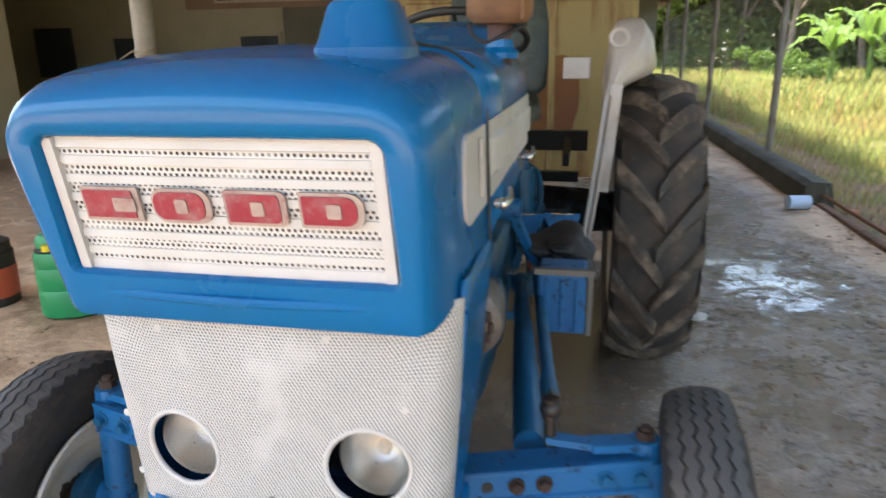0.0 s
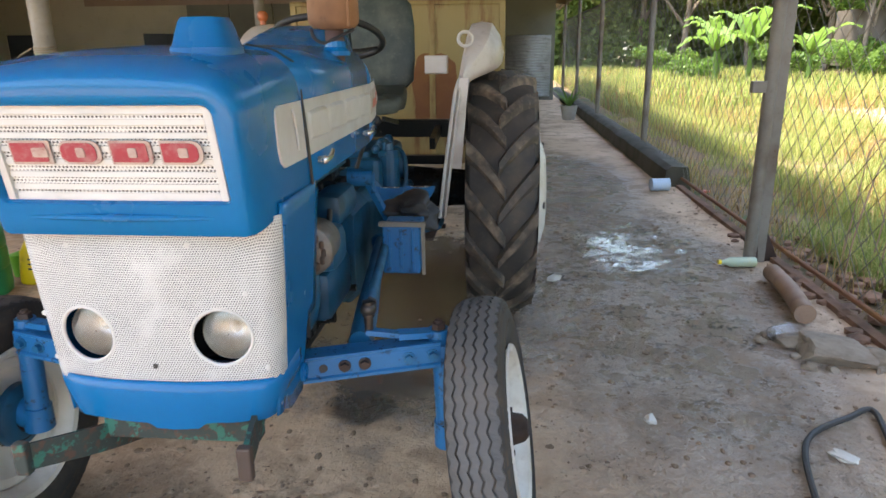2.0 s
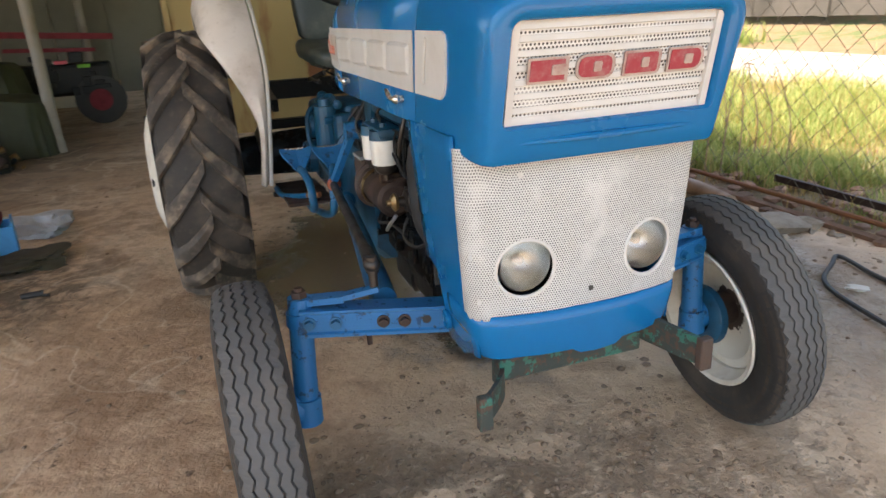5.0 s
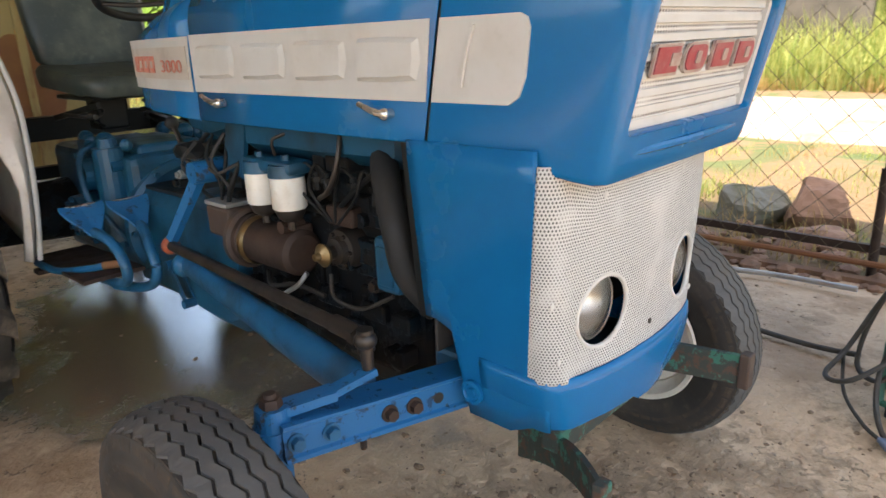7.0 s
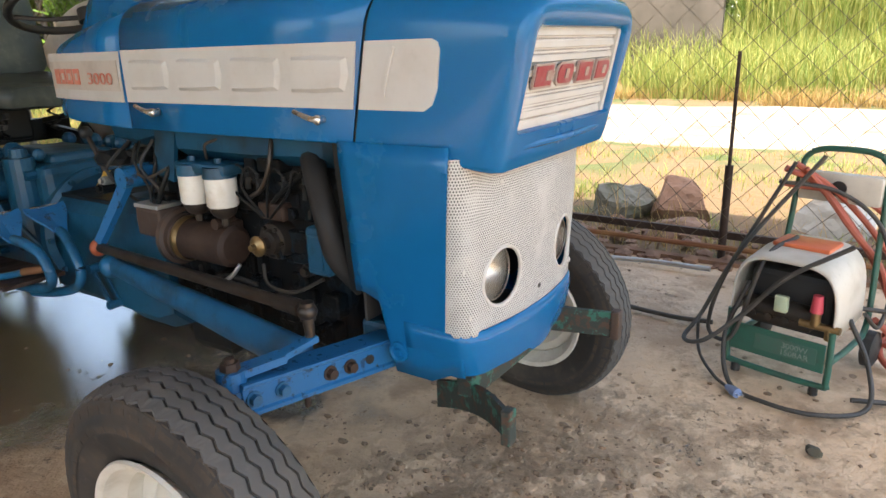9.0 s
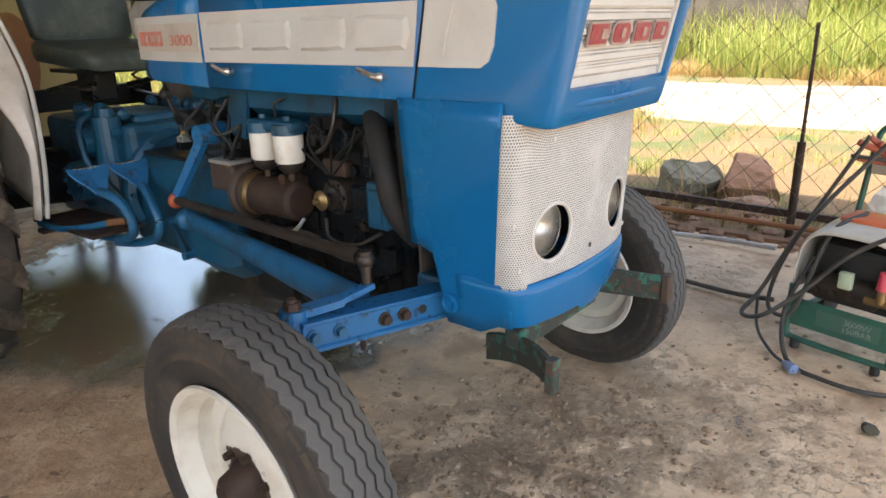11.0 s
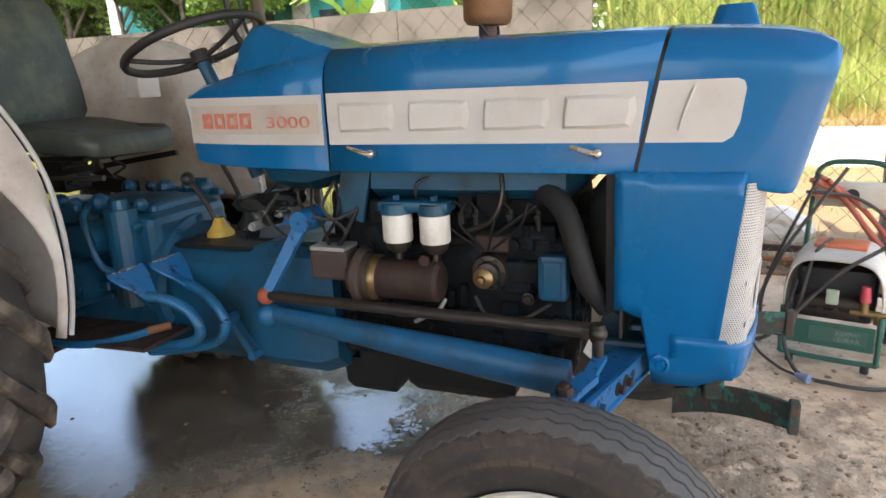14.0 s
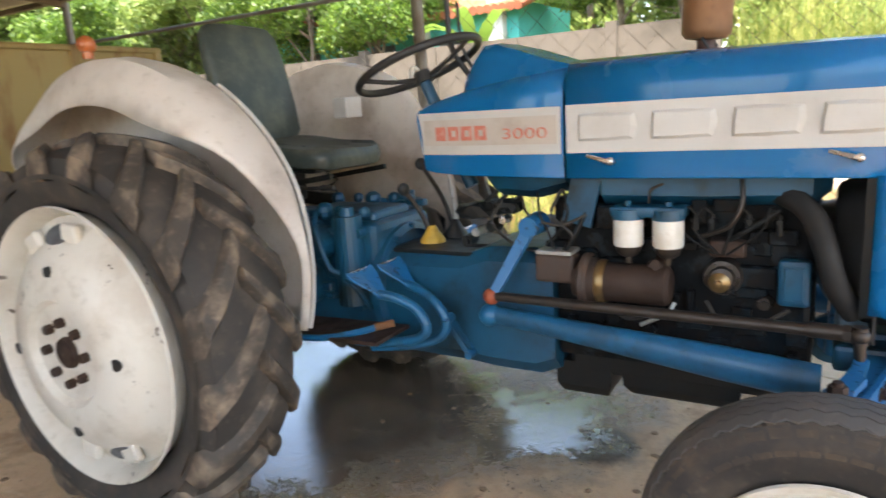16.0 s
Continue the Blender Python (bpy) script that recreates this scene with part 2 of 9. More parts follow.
n.put(streak.inputs[0], n.math("MULTIPLY", x, 5.0)), n.put(streak.inputs[1], y), n.put(streak.inputs[2], n.math("MULTIPLY", z, 0.8))
s1 = n.noise(1.3, 6, 0.6, streak.outputs[0])
s2 = n.step(n.math("ADD", s1, n.math("MULTIPLY", n.noise(3.0, 5), 0.4)), 0.68, 0.86)
n.bump(s1, 0.2, 0.005)
M["ochre"] = n.done(n.mix(s2, (0.31, 0.23, 0.09), (0.19, 0.085, 0.03)), 0.65)
M["cream"] = stained("cream_plaster", (0.46, 0.43, 0.315), (0.30, 0.27, 0.18), 0.5, 0.9, 9.0, 0.85, 0.0, 0.2)
# grey of the end wall, used too for shade on the back wall
M["greywall"] = stained("olive_grey_wall", (0.17, 0.165, 0.125), (0.10, 0.10, 0.08), 0.5, 0.8, 8.0, 0.7)
M["door"] = stained("dark_blue_grey_door", (0.05, 0.065, 0.075), (0.03, 0.035, 0.04), 0.5, 2.0, 20.0, 0.6)
M["banner"] = stained("faded_banner_vinyl", (0.30, 0.22, 0.16), (0.22, 0.14, 0.12), 0.6, 0.7, 5.0, 0.55)
M["bannerbar"] = stained("banner_pale_panel", (0.55, 0.50, 0.42), (0.40, 0.34, 0.28), 0.5, 3.0, 30.0, 0.6)
M["bannertext"] = stained("banner_dark_marks", (0.12, 0.07, 0.05), (0.2, 0.12, 0.1), 0.5, 8.0, 40.0, 0.6)
M["roof"] = stained("weathered_roof_sheet", (0.36, 0.32, 0.26), (0.18, 0.14, 0.10), 0.7, 0.8, 9.0, 0.7, 0.2)
M["beam"] = stained("dark_timber_beam", (0.14, 0.10, 0.065), (0.07, 0.05, 0.03), 0.6, 3.0, 30.0, 0.8)
M["moss"] = stained("mossy_dark_concrete", (0.060, 0.050, 0.032), (0.035, 0.042, 0.018), 0.7, 4.0, 30.0, 0.9, 0.0, 0.6)
M["concrete"] = stained("weathered_concrete", (0.36, 0.34, 0.29), (0.20, 0.17, 0.13), 0.6, 3.0, 30.0, 0.85, 0.0, 0.5)
M["rock"] = stained("brown_boulder", (0.23, 0.125, 0.075), (0.10, 0.062, 0.04), 0.9, 6.0, 30.0, 0.95, 0.0, 1.0)
M["mossrock"] = stained("mossy_grey_boulder", (0.16, 0.15, 0.115), (0.085, 0.11, 0.035), 0.9, 3.0, 25.0, 0.9, 0.0, 0.8)
M["jugreen"] = stained("green_plastic", (0.012, 0.26, 0.085), (0.02, 0.14, 0.06), 0.4, 6.0, 40.0, 0.38)
M["lime"] = stained("lime_plastic", (0.14, 0.42, 0.03), (0.1, 0.25, 0.03), 0.4, 12.0, 60.0, 0.4)
M["bluebox"] = stained("sky_blue_plastic", (0.05, 0.30, 0.60), (0.04, 0.16, 0.3), 0.4, 8.0, 40.0, 0.45)
M["pink"] = stained("faded_red_plastic", (0.60, 0.07, 0.10), (0.42, 0.06, 0.08), 0.4, 6.0, 40.0, 0.4)
M["maroon"] = stained("dark_red_cloth", (0.20, 0.02, 0.03), (0.1, 0.02, 0.02), 0.5, 10.0, 60.0, 0.85)
M["bucket"] = stained("dirty_white_plastic", (0.58, 0.55, 0.46), (0.34, 0.29, 0.2), 0.6, 7.0, 40.0, 0.5)
M["bag"] = stained("grey_plastic_bag", (0.45, 0.46, 0.47), (0.30, 0.29, 0.28), 0.5, 12.0, 50.0, 0.35)
M["tarp"] = stained("dark_green_tarpaulin", (0.035, 0.042, 0.018), (0.018, 0.020, 0.012), 0.6, 2.0, 20.0, 0.7, 0.0, 0.4)
M["orangewood"] = stained("orange_wood", (0.34, 0.13, 0.03), (0.2, 0.08, 0.03), 0.6, 6.0, 40.0, 0.6)
M["washgreen"] = stained("dark_green_frame_paint", (0.022, 0.105, 0.075), (0.05, 0.06, 0.04), 0.5, 14.0, 60.0, 0.42)
M["washwhite"] = stained("off_white_plastic_cover", (0.55, 0.515, 0.44), (0.36, 0.32, 0.25), 0.5, 6.0, 40.0, 0.45)
M["salmon"] = stained("orange_red_plastic", (0.62, 0.15, 0.06), (0.4, 0.13, 0.08), 0.4, 12.0, 60.0, 0.45)
M["hosered"] = stained("dusty_red_hose", (0.38, 0.085, 0.050), (0.24, 0.10, 0.07), 0.6, 10.0, 50.0, 0.55)
M["brass"] = stained("dull_brass", (0.28, 0.19, 0.09), (0.14, 0.09, 0.05), 0.6, 30.0, 90.0, 0.4, 0.8)
M["cable"] = stained("dusty_black_cable", (0.035, 0.032, 0.028), (0.09, 0.075, 0.06), 0.6, 14.0, 60.0, 0.6)
M["plugblue"] = stained("blue_grey_plug", (0.16, 0.22, 0.36), (0.1, 0.12, 0.18), 0.4, 30.0, 90.0, 0.5)
M["paper"] = stained("white_paper_litter", (0.62, 0.58, 0.50), (0.4, 0.35, 0.28), 0.5, 20.0, 70.0, 0.8)
M["paleblue"] = stained("pale_blue_label", (0.42, 0.52, 0.62), (0.6, 0.6, 0.58), 0.4, 14.0, 60.0, 0.45)
M["litterred"] = stained("red_wrapper", (0.55, 0.10, 0.05), (0.3, 0.1, 0.06), 0.4, 20.0, 80.0, 0.5)
M["bottle"] = stained("pale_green_bottle", (0.40, 0.48, 0.34), (0.55, 0.50, 0.25), 0.6, 14.0, 60.0, 0.35)
M["pvc"] = stained("tan_brown_pipe", (0.30, 0.19, 0.12), (0.18, 0.11, 0.07), 0.6, 7.0, 50.0, 0.65)
M["teal"] = stained("teal_wall_paint", (0.06, 0.42, 0.38), (0.05, 0.28, 0.25), 0.4, 0.8, 6.0, 0.75)
M["housewhite"] = stained("white_wall_paint", (0.66, 0.64, 0.60), (0.45, 0.43, 0.4), 0.4, 0.8, 6.0, 0.8)
M["tile"] = stained("terracotta_tile", (0.36, 0.12, 0.06), (0.2, 0.08, 0.05), 0.5, 3.0, 20.0, 0.75)
# stained wall grey, taken darker to stand in for tree shade
M["block"] = stained("grey_block_wall", (0.085, 0.070, 0.055), (0.035, 0.03, 0.022), 0.9, 0.7, 5.0, 0.9, 0.0, 0.5)
M["bark"] = stained("grey_brown_bark", (0.20, 0.16, 0.12), (0.10, 0.075, 0.05), 0.7, 5.0, 30.0, 0.9, 0.0, 0.6)


def leafy(name, a, b, rough=0.5):
    n = Nodes(name)
    n.put(n.b.inputs["Subsurface Weight"], 0.0)
    m = n.done(n.mix(n.island(), a, b), rough)
    n.b.inputs["Transmission Weight"].default_value = 0.0
    t = n.t.nodes.new("ShaderNodeBsdfTranslucent")
    n.put(t.inputs[0], n.mix(n.island(), tuple(1.4 * c for c in a), tuple(1.4 * c for c in b)))
    mixer = n.t.nodes.new("ShaderNodeMixShader")
    mixer.inputs[0].default_value = 0.42
    n.t.links.new(n.b.outputs[0], mixer.inputs[1])
    n.t.links.new(t.outputs[0], mixer.inputs[2])
    n.t.links.new(mixer.outputs[0], n.t.nodes["Material Output"].inputs[0])
    return m


M["leaf"] = leafy("tree_leaves", (0.05, 0.11, 0.018), (0.16, 0.25, 0.04))
M["leafdark"] = leafy("far_tree_leaves", (0.12, 0.19, 0.045), (0.27, 0.34, 0.10))
M["grass"] = leafy("tall_grass", (0.13, 0.20, 0.036), (0.38, 0.36, 0.115), 0.7)
M["drygrass"] = leafy("dry_grass", (0.22, 0.165, 0.05), (0.42, 0.265, 0.105), 0.7)
M["deadleaf"] = leafy("dead_leaves", (0.10, 0.060, 0.030), (0.34, 0.24, 0.13), 0.8)
M["banana"] = leafy("banana_leaf", (0.075, 0.15, 0.022), (0.17, 0.27, 0.05), 0.5)

# floor: trodden earth over concrete, wet where the washing water ran
n = Nodes("wet_earth_floor")
x, y, z = n.xyz()
big, mid, fine, grit = n.noise(0.9, 5), n.noise(4.0, 6, 0.6), n.noise(26.0, 5, 0.6), n.noise(120.0, 3)
col = n.mix(n.step(big, 0.35, 0.65), (0.56, 0.385, 0.235), (0.70, 0.51, 0.335))
col = n.mix(n.math("MULTIPLY", n.step(mid, 0.5, 0.66), 0.65), col, (0.34, 0.222, 0.130))
patch = n.noise(1.9, 6, 0.68)
col = n.mix(n.math("MULTIPLY", n.step(patch, 0.50, 0.60), 0.6), col, (0.29, 0.185, 0.105))
col = n.mix(n.math("MULTIPLY", n.step(fine, 0.55, 0.72), 0.25), col, (0.60, 0.48, 0.35))
col = n.mix(n.math("MULTIPLY", n.step(grit, 0.6, 0.75), 0.22), col, (0.17, 0.12, 0.075))


def near(cx, cy, rx, ry, edge=0.35):
    dx, dy = n.math("DIVIDE", n.math("SUBTRACT", x, cx), rx), n.math("DIVIDE", n.math("SUBTRACT", y, cy), ry)
    d = n.math("SQRT", n.math("ADD", n.math("MULTIPLY", dx, dx), n.math("MULTIPLY", dy, dy)))
    d = n.math("ADD", d, n.math("MULTIPLY", n.math("SUBTRACT", mid, 0.5), 0.9))
    return n.step(d, 1.0 - edge, 1.0 + edge * 0.4, 1.0, 0.0)


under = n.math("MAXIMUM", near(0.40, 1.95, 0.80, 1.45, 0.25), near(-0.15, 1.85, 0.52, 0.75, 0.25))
aside = n.math("MAXIMUM", near(1.60, 2.3, 0.80, 2.3), near(1.2, 5.5, 1.1, 2.5))
wet = n.math("MAXIMUM", under, aside)
# floor coloured darker deep in the workshop
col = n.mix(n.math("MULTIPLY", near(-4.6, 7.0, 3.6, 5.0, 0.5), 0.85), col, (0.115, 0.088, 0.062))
blotch = n.math("MULTIPLY", n.step(n.noise(3.3, 8, 0.72, None, 0.25), 0.54, 0.62), n.step(n.noise(0.8, 3), 0.42, 0.58))
col = n.mix(n.math("MULTIPLY", blotch, 0.6), col, (0.24, 0.155, 0.088))
col = n.mix(n.math("MULTIPLY", near(-1.70, 2.25, 0.62, 0.75, 0.8), n.step(n.noise(7.0, 7, 0.75, None, 0.8), 0.38, 0.56, 0.15, 0.85)), col, (0.085, 0.065, 0.045))
oilspot = near(0.20, 0.72, 0.16, 0.13, 0.3)
rag = n.math("MULTIPLY", n.math("SUBTRACT", n.noise(6.5, 9, 0.78, None, 0.8), 0.5), 2.3)
pool = n.math("MAXIMUM", near(0.25, 2.15, 0.72, 1.10, 0.7), n.math("MULTIPLY", near(1.55, 3.0, 0.50, 0.9, 0.9), 0.50))
pool = n.math("MAXIMUM", pool, near(0.30, 0.98, 0.38, 0.32, 1.3))
pool = n.math("MAXIMUM", pool, n.math("MULTIPLY", near(-0.22, 1.80, 0.50, 0.50, 0.9), 0.9))
speck = n.noise(75.0, 4, 0.7)
pool = n.math("ADD", n.math("ADD", pool, rag), n.math("MULTIPLY", n.math("SUBTRACT", speck, 0.5), 1.3))
pool = n.step(pool, 0.30, 0.44)
col = n.mix(n.math("MULTIPLY", wet, 0.58), col, (0.125, 0.10, 0.074))
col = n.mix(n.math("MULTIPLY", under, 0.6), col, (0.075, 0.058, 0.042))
col = n.mix(n.math("MULTIPLY", pool, 0.7), col, (0.105, 0.085, 0.066))
col = n.mix(n.math("MULTIPLY", oilspot, 0.85), col, (0.022, 0.018, 0.014))
mudm = n.math("MULTIPLY", near(-0.1, -0.30, 0.85, 0.75, 0.6), n.step(n.noise(5.5, 8, 0.74, None, 0.2), 0.46, 0.58))
col = n.mix(n.math("MULTIPLY", mudm, 0.60), col, (0.26, 0.178, 0.108))
# darker, browner floor left of the tractor, broken up by noise
left_brown = n.math("MULTIPLY", near(-0.95, 0.9, 0.75, 1.2, 0.6), n.step(n.noise(7.0, 8, 0.75, None, 0.3), 0.36, 0.60, 0.35, 0.9))
col = n.mix(n.math("MULTIPLY", left_brown, 0.8), col, (0.285, 0.165, 0.088))
blob = n.math("MULTIPLY", near(-0.95, 0.9, 0.8, 1.1, 0.5), n.step(n.noise(13.0, 6, 0.66), 0.62, 0.67))
col = n.mix(n.math("MULTIPLY", blob, 0.8), col, (0.105, 0.066, 0.04))
muck = n.math("MULTIPLY", near(1.55, 0.50, 0.75, 0.95, 0.6), n.step(n.math("ADD", n.math("MULTIPLY", mid, 0.6), n.math("MULTIPLY", fine, 0.4)), 0.42, 0.56))
col = n.mix(n.math("MULTIPLY", muck, 0.6), col, (0.25, 0.20, 0.15))
mudm = n.math("MAXIMUM", mudm, muck)
line = n.math("ABSOLUTE", n.math("SUBTRACT", n.noise(1.7, 2, 0.4, None, 0.6), 0.5))
drag = n.math("MULTIPLY", n.step(line, 0.002, 0.012, 1.0, 0.0), n.step(x, -1.0, -0.6, 1.0, 0.0))
col = n.mix(n.math("MULTIPLY", drag, 0.28), col, (0.80, 0.66, 0.48))
col = n.mix(n.math("MULTIPLY", near(1.6, 1.6, 0.9, 2.6, 0.5), 0.55), col, (0.45, 0.335, 0.235))
blot = n.step(n.noise(2.3, 8, 0.74, None, 0.7), 0.47, 0.57)
grey = n.math("MULTIPLY", n.math("MULTIPLY", near(1.60, 2.3, 0.85, 2.4), blot), n.step(n.math("ADD", n.math("MULTIPLY", fine, 0.5), n.math("MULTIPLY", speck, 0.5)), 0.40, 0.58, 0.25, 0.9))
col = n.mix(grey, col, (0.57, 0.465, 0.36))
crumb = n.math("MULTIPLY", n.step(n.noise(19.0, 6, 0.72, None, 0.5), 0.52, 0.60), n.step(n.noise(3.1, 4, 0.6), 0.40, 0.56))
crumb = n.math("MULTIPLY", crumb, n.math("MAXIMUM", near(1.62, 2.5, 0.85, 2.3, 0.4), n.math("MULTIPLY", near(-0.1, -0.55, 1.7, 0.95, 0.5), 0.42)))
col = n.mix(n.math("MULTIPLY", crumb, 0.72), col, (0.105, 0.083, 0.062))
streak = n.noise(22.0, 5, 0.65, None, 1.5)
film = n.math("MAXIMUM", n.math("MULTIPLY", aside, n.step(mid, 0.40, 0.56)), n.math("MULTIPLY", under, n.step(streak, 0.36, 0.48, 0.35, 1.0)))
rough = n.step(film, 0.0, 1.0, 0.80, 0.17)
rough = n.math("ADD", n.math("MULTIPLY", rough, n.math("SUBTRACT", 1.0, pool)), n.math("MULTIPLY", pool, n.step(fine, 0.45, 0.66, 0.03, 0.15)))
hgt = n.math("ADD", n.math("MULTIPLY", fine, 0.45), n.math("MULTIPLY", mid, 1.5))
hgt = n.math("ADD", hgt, n.math("MULTIPLY", grit, 0.15))
hgt = n.math("ADD", hgt, n.math("MULTIPLY", n.math("MULTIPLY", speck, n.math("ADD", wet, 0.06)), 1.2))
hgt = n.math("ADD", hgt, n.math("MULTIPLY", n.math("ADD", mudm, crumb), 0.5))
n.bump(n.math("MULTIPLY", hgt, n.math("SUBTRACT", 1.0, n.math("MAXIMUM", n.math("MULTIPLY", pool, 0.972), n.math("MULTIPLY", under, 0.70)))), 1.0, 0.020)
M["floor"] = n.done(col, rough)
n.put(n.b.inputs["Specular IOR Level"], n.step(n.math("MAXIMUM", pool, film), 0.0, 1.0, 0.45, 1.0))
n.put(n.b.inputs["Coat Weight"], n.math("MAXIMUM", pool, n.math("MULTIPLY", film, n.math("MULTIPLY", under, 0.8))))
n.b.inputs["Coat Roughness"].default_value = 0.07
n.t.links.new(n.b.inputs["Normal"].links[0].from_socket, n.b.inputs["Coat Normal"])

# ground outside: earth, trodden grass, gravel at the road's side
n = Nodes("field_ground")
big, mid, fine = n.noise(0.35, 5), n.noise(1.8, 6), n.noise(18.0, 5)
col = n.mix(n.step(big, 0.4, 0.6), (0.060, 0.080, 0.022), (0.135, 0.088, 0.043))
col = n.mix(n.step(mid, 0.42, 0.54), col, (0.155, 0.094, 0.048))
col = n.mix(n.math("MULTIPLY", n.step(fine, 0.5, 0.7), 0.5), col, (0.065, 0.085, 0.022))
n.bump(n.math("ADD", mid, n.math("MULTIPLY", fine, 0.5)), 0.6, 0.05)
M["ground"] = n.done(col, 0.95)
n = Nodes("pale_dusty_road")
mid, fine = n.noise(1.2, 6), n.noise(30.0, 5)
col = n.mix(n.step(mid, 0.4, 0.7), (0.32, 0.285, 0.235), (0.22, 0.15, 0.092))
col = n.mix(n.math("MULTIPLY", n.step(fine, 0.5, 0.7), 0.35), col, (0.36, 0.30, 0.23))
n.bump(fine, 0.4, 0.02)
M["road"] = n.done(col, 0.9)


# ---- mesh tools ----
def part(name, bm, material, parent=None, label="", smooth=False):
    """Links a bmesh as one mesh object under a thing or a part."""
    me = bpy.data.meshes.new(name)
    bmesh.ops.recalc_face_normals(bm, faces=bm.faces)
    bm.to_mesh(me)
    bm.free()
    me.materials.append(M[material] if isinstance(material, str) else material)
    if smooth:
        me.shade_smooth()
        me.set_sharp_from_angle(angle=radians(38))
    ob = new(name, me)
    if parent:
        ob.parent = parent
    if label:
        ob["label"] = label
    return ob


def thing(name, m, label, category, group="", kind=""):
    ob = new(name)
    ob.empty_display_size = 0.1
    ob.matrix_world = m
    return tagged(ob, label, category, group, kind)


def solid(name, bm, material, label, category, group="", kind="", m=None, smooth=False):
    ob = part(name, bm, material, None, "", smooth)
    if m:
        ob.matrix_world = m
    return tagged(ob, label, category, group, kind)


def box(bm, centre, size, m=None, bevel=0.0, seg=2):
    made = bmesh.ops.create_cube(bm, size=1.0, matrix=(m or Matrix()) @ Matrix.Translation(centre) @ Matrix.Diagonal((*size, 1)))
    if bevel:
        edges = list({e for v in made["verts"] for e in v.link_edges})
        bmesh.ops.bevel(bm, geom=edges, offset=bevel, segments=seg, profile=0.5, affect="EDGES")
    return bm


def rod(bm, a, b, ra, rb=None, seg=14, caps=True):
    """A round bar from a to b."""
    a, b = Vector(a), Vector(b)
    d = b - a
    m = Matrix.Translation((a + b) / 2) @ d.to_track_quat("Z", "Y").to_matrix().to_4x4()
    bmesh.ops.create_cone(bm, cap_ends=caps, segments=seg, radius1=ra, radius2=ra if rb is None else rb, depth=d.length, matrix=m)
    return bm


def ball(bm, c, r, seg=14, squash=(1, 1, 1)):
    bmesh.ops.create_uvsphere(bm, u_segments=seg, v_segments=max(6, seg // 2), radius=r, matrix=Matrix.Translation(c) @ Matrix.Diagonal((*squash, 1)))
    return bm


def loft(bm, loops, closed=True, caps=False):
    """Joins loops of the same count."""
    rows = [[bm.verts.new(p) for p in loop] for loop in loops]
    for r0, r1 in zip(rows, rows[1:]):
        k = len(r0)
        for i in range(k if closed else k - 1):
            j = (i + 1) % k
            bm.faces.new((r0[i], r0[j], r1[j], r1[i]))
    if caps:
        bm.faces.new(rows[0])
        bm.faces.new(rows[-1])
    return rows


def smooth_path(pts, per=8):
    """A Catmull-Rom line through the points."""
    p = [Vector(q) for q in pts]
    p = [2 * p[0] - p[1], *p, 2 * p[-1] - p[-2]]
    out = []
    for a, b, c, d in zip(p, p[1:], p[2:], p[3:]):
        for i in range(per):
            t = i / per
            out.append(0.5 * (2 * b + (c - a) * t + (2 * a - 5 * b + 4 * c - d) * t * t + (3 * b - a - 3 * c + d) * t ** 3))
    out.append(p[-2])
    return out


def pipe(bm, pts, r, seg=8, per=8, r_end=None):
    """A round tube along a smooth line."""
    line = smooth_path(pts, per) if per > 1 else [Vector(q) for q in pts]
    loops, up = [], Vector((0.13, 0.21, 0.97)).normalized()
    for i, c in enumerate(line):
        d = (line[min(i + 1, len(line) - 1)] - line[max(i - 1, 0)]).normalized()
        u = d.cross(up)
        if u.length < 0.05:
            u = d.cross(Vector((1, 0, 0)))
        u.normalize()
        v = d.cross(u)
        rr = r if r_end is None else r + (r_end - r) * i / (len(line) - 1)
        loops.append([c + rr * (math.cos(a) * u + math.sin(a) * v) for a in [2 * math.pi * k / seg for k in range(seg)]])
    loft(bm, loops, True, True)
    return bm


def lathe(bm, profile, seg=48, m=None, closed=False):
    """Turns (axis, radius) pairs about the local x axis."""
    m = m or Matrix()
    loops = [[m @ Vector((h, r * math.cos(a), r * math.sin(a))) for a in [2 * math.pi * k / seg for k in range(seg)]] for h, r in profile]
    if closed:
        loops.append(loops[0])
    loft(bm, loops, True)
    if closed:
        bmesh.ops.remove_doubles(bm, verts=bm.verts, dist=1e-5)
    return bm


def lump(bm, c, size, seed, rough=0.25, sub=3, m=None):
    """A stone."""
    made = bmesh.ops.create_icosphere(bm, subdivisions=sub, radius=1.0)
    rot = m or Matrix()
    for v in made["verts"]:
        p = v.co.copy()
        f = 1 + rough * noise.noise(p * 1.3 + Vector((seed * 7.1, 0, seed))) * 1.6 + rough * 0.4 * noise.noise(p * 4 + Vector((0, seed * 3.3, 0)))
        q = Vector([math.copysign(abs(k) ** 0.8, k) for k in p * f])
        v.co = Vector(c) + rot @ Vector((q.x * size[0], q.y * size[1], q.z * size[2]))
    return bm


def strip_box(bm, a, b, width, height, up=(0, 0, 1)):
    """A bar of rectangular section from a to b."""
    a, b, up = Vector(a), Vector(b), Vector(up)
    d = (b - a).normalized()
    s = d.cross(up).normalized()
    u = s.cross(d)
    loops = [[p + s * i * width / 2 + u * j * height / 2 for i, j in ((-1, -1), (1, -1), (1, 1), (-1, 1))] for p in (a, b)]
    loft(bm, loops, True, True)
    return bm


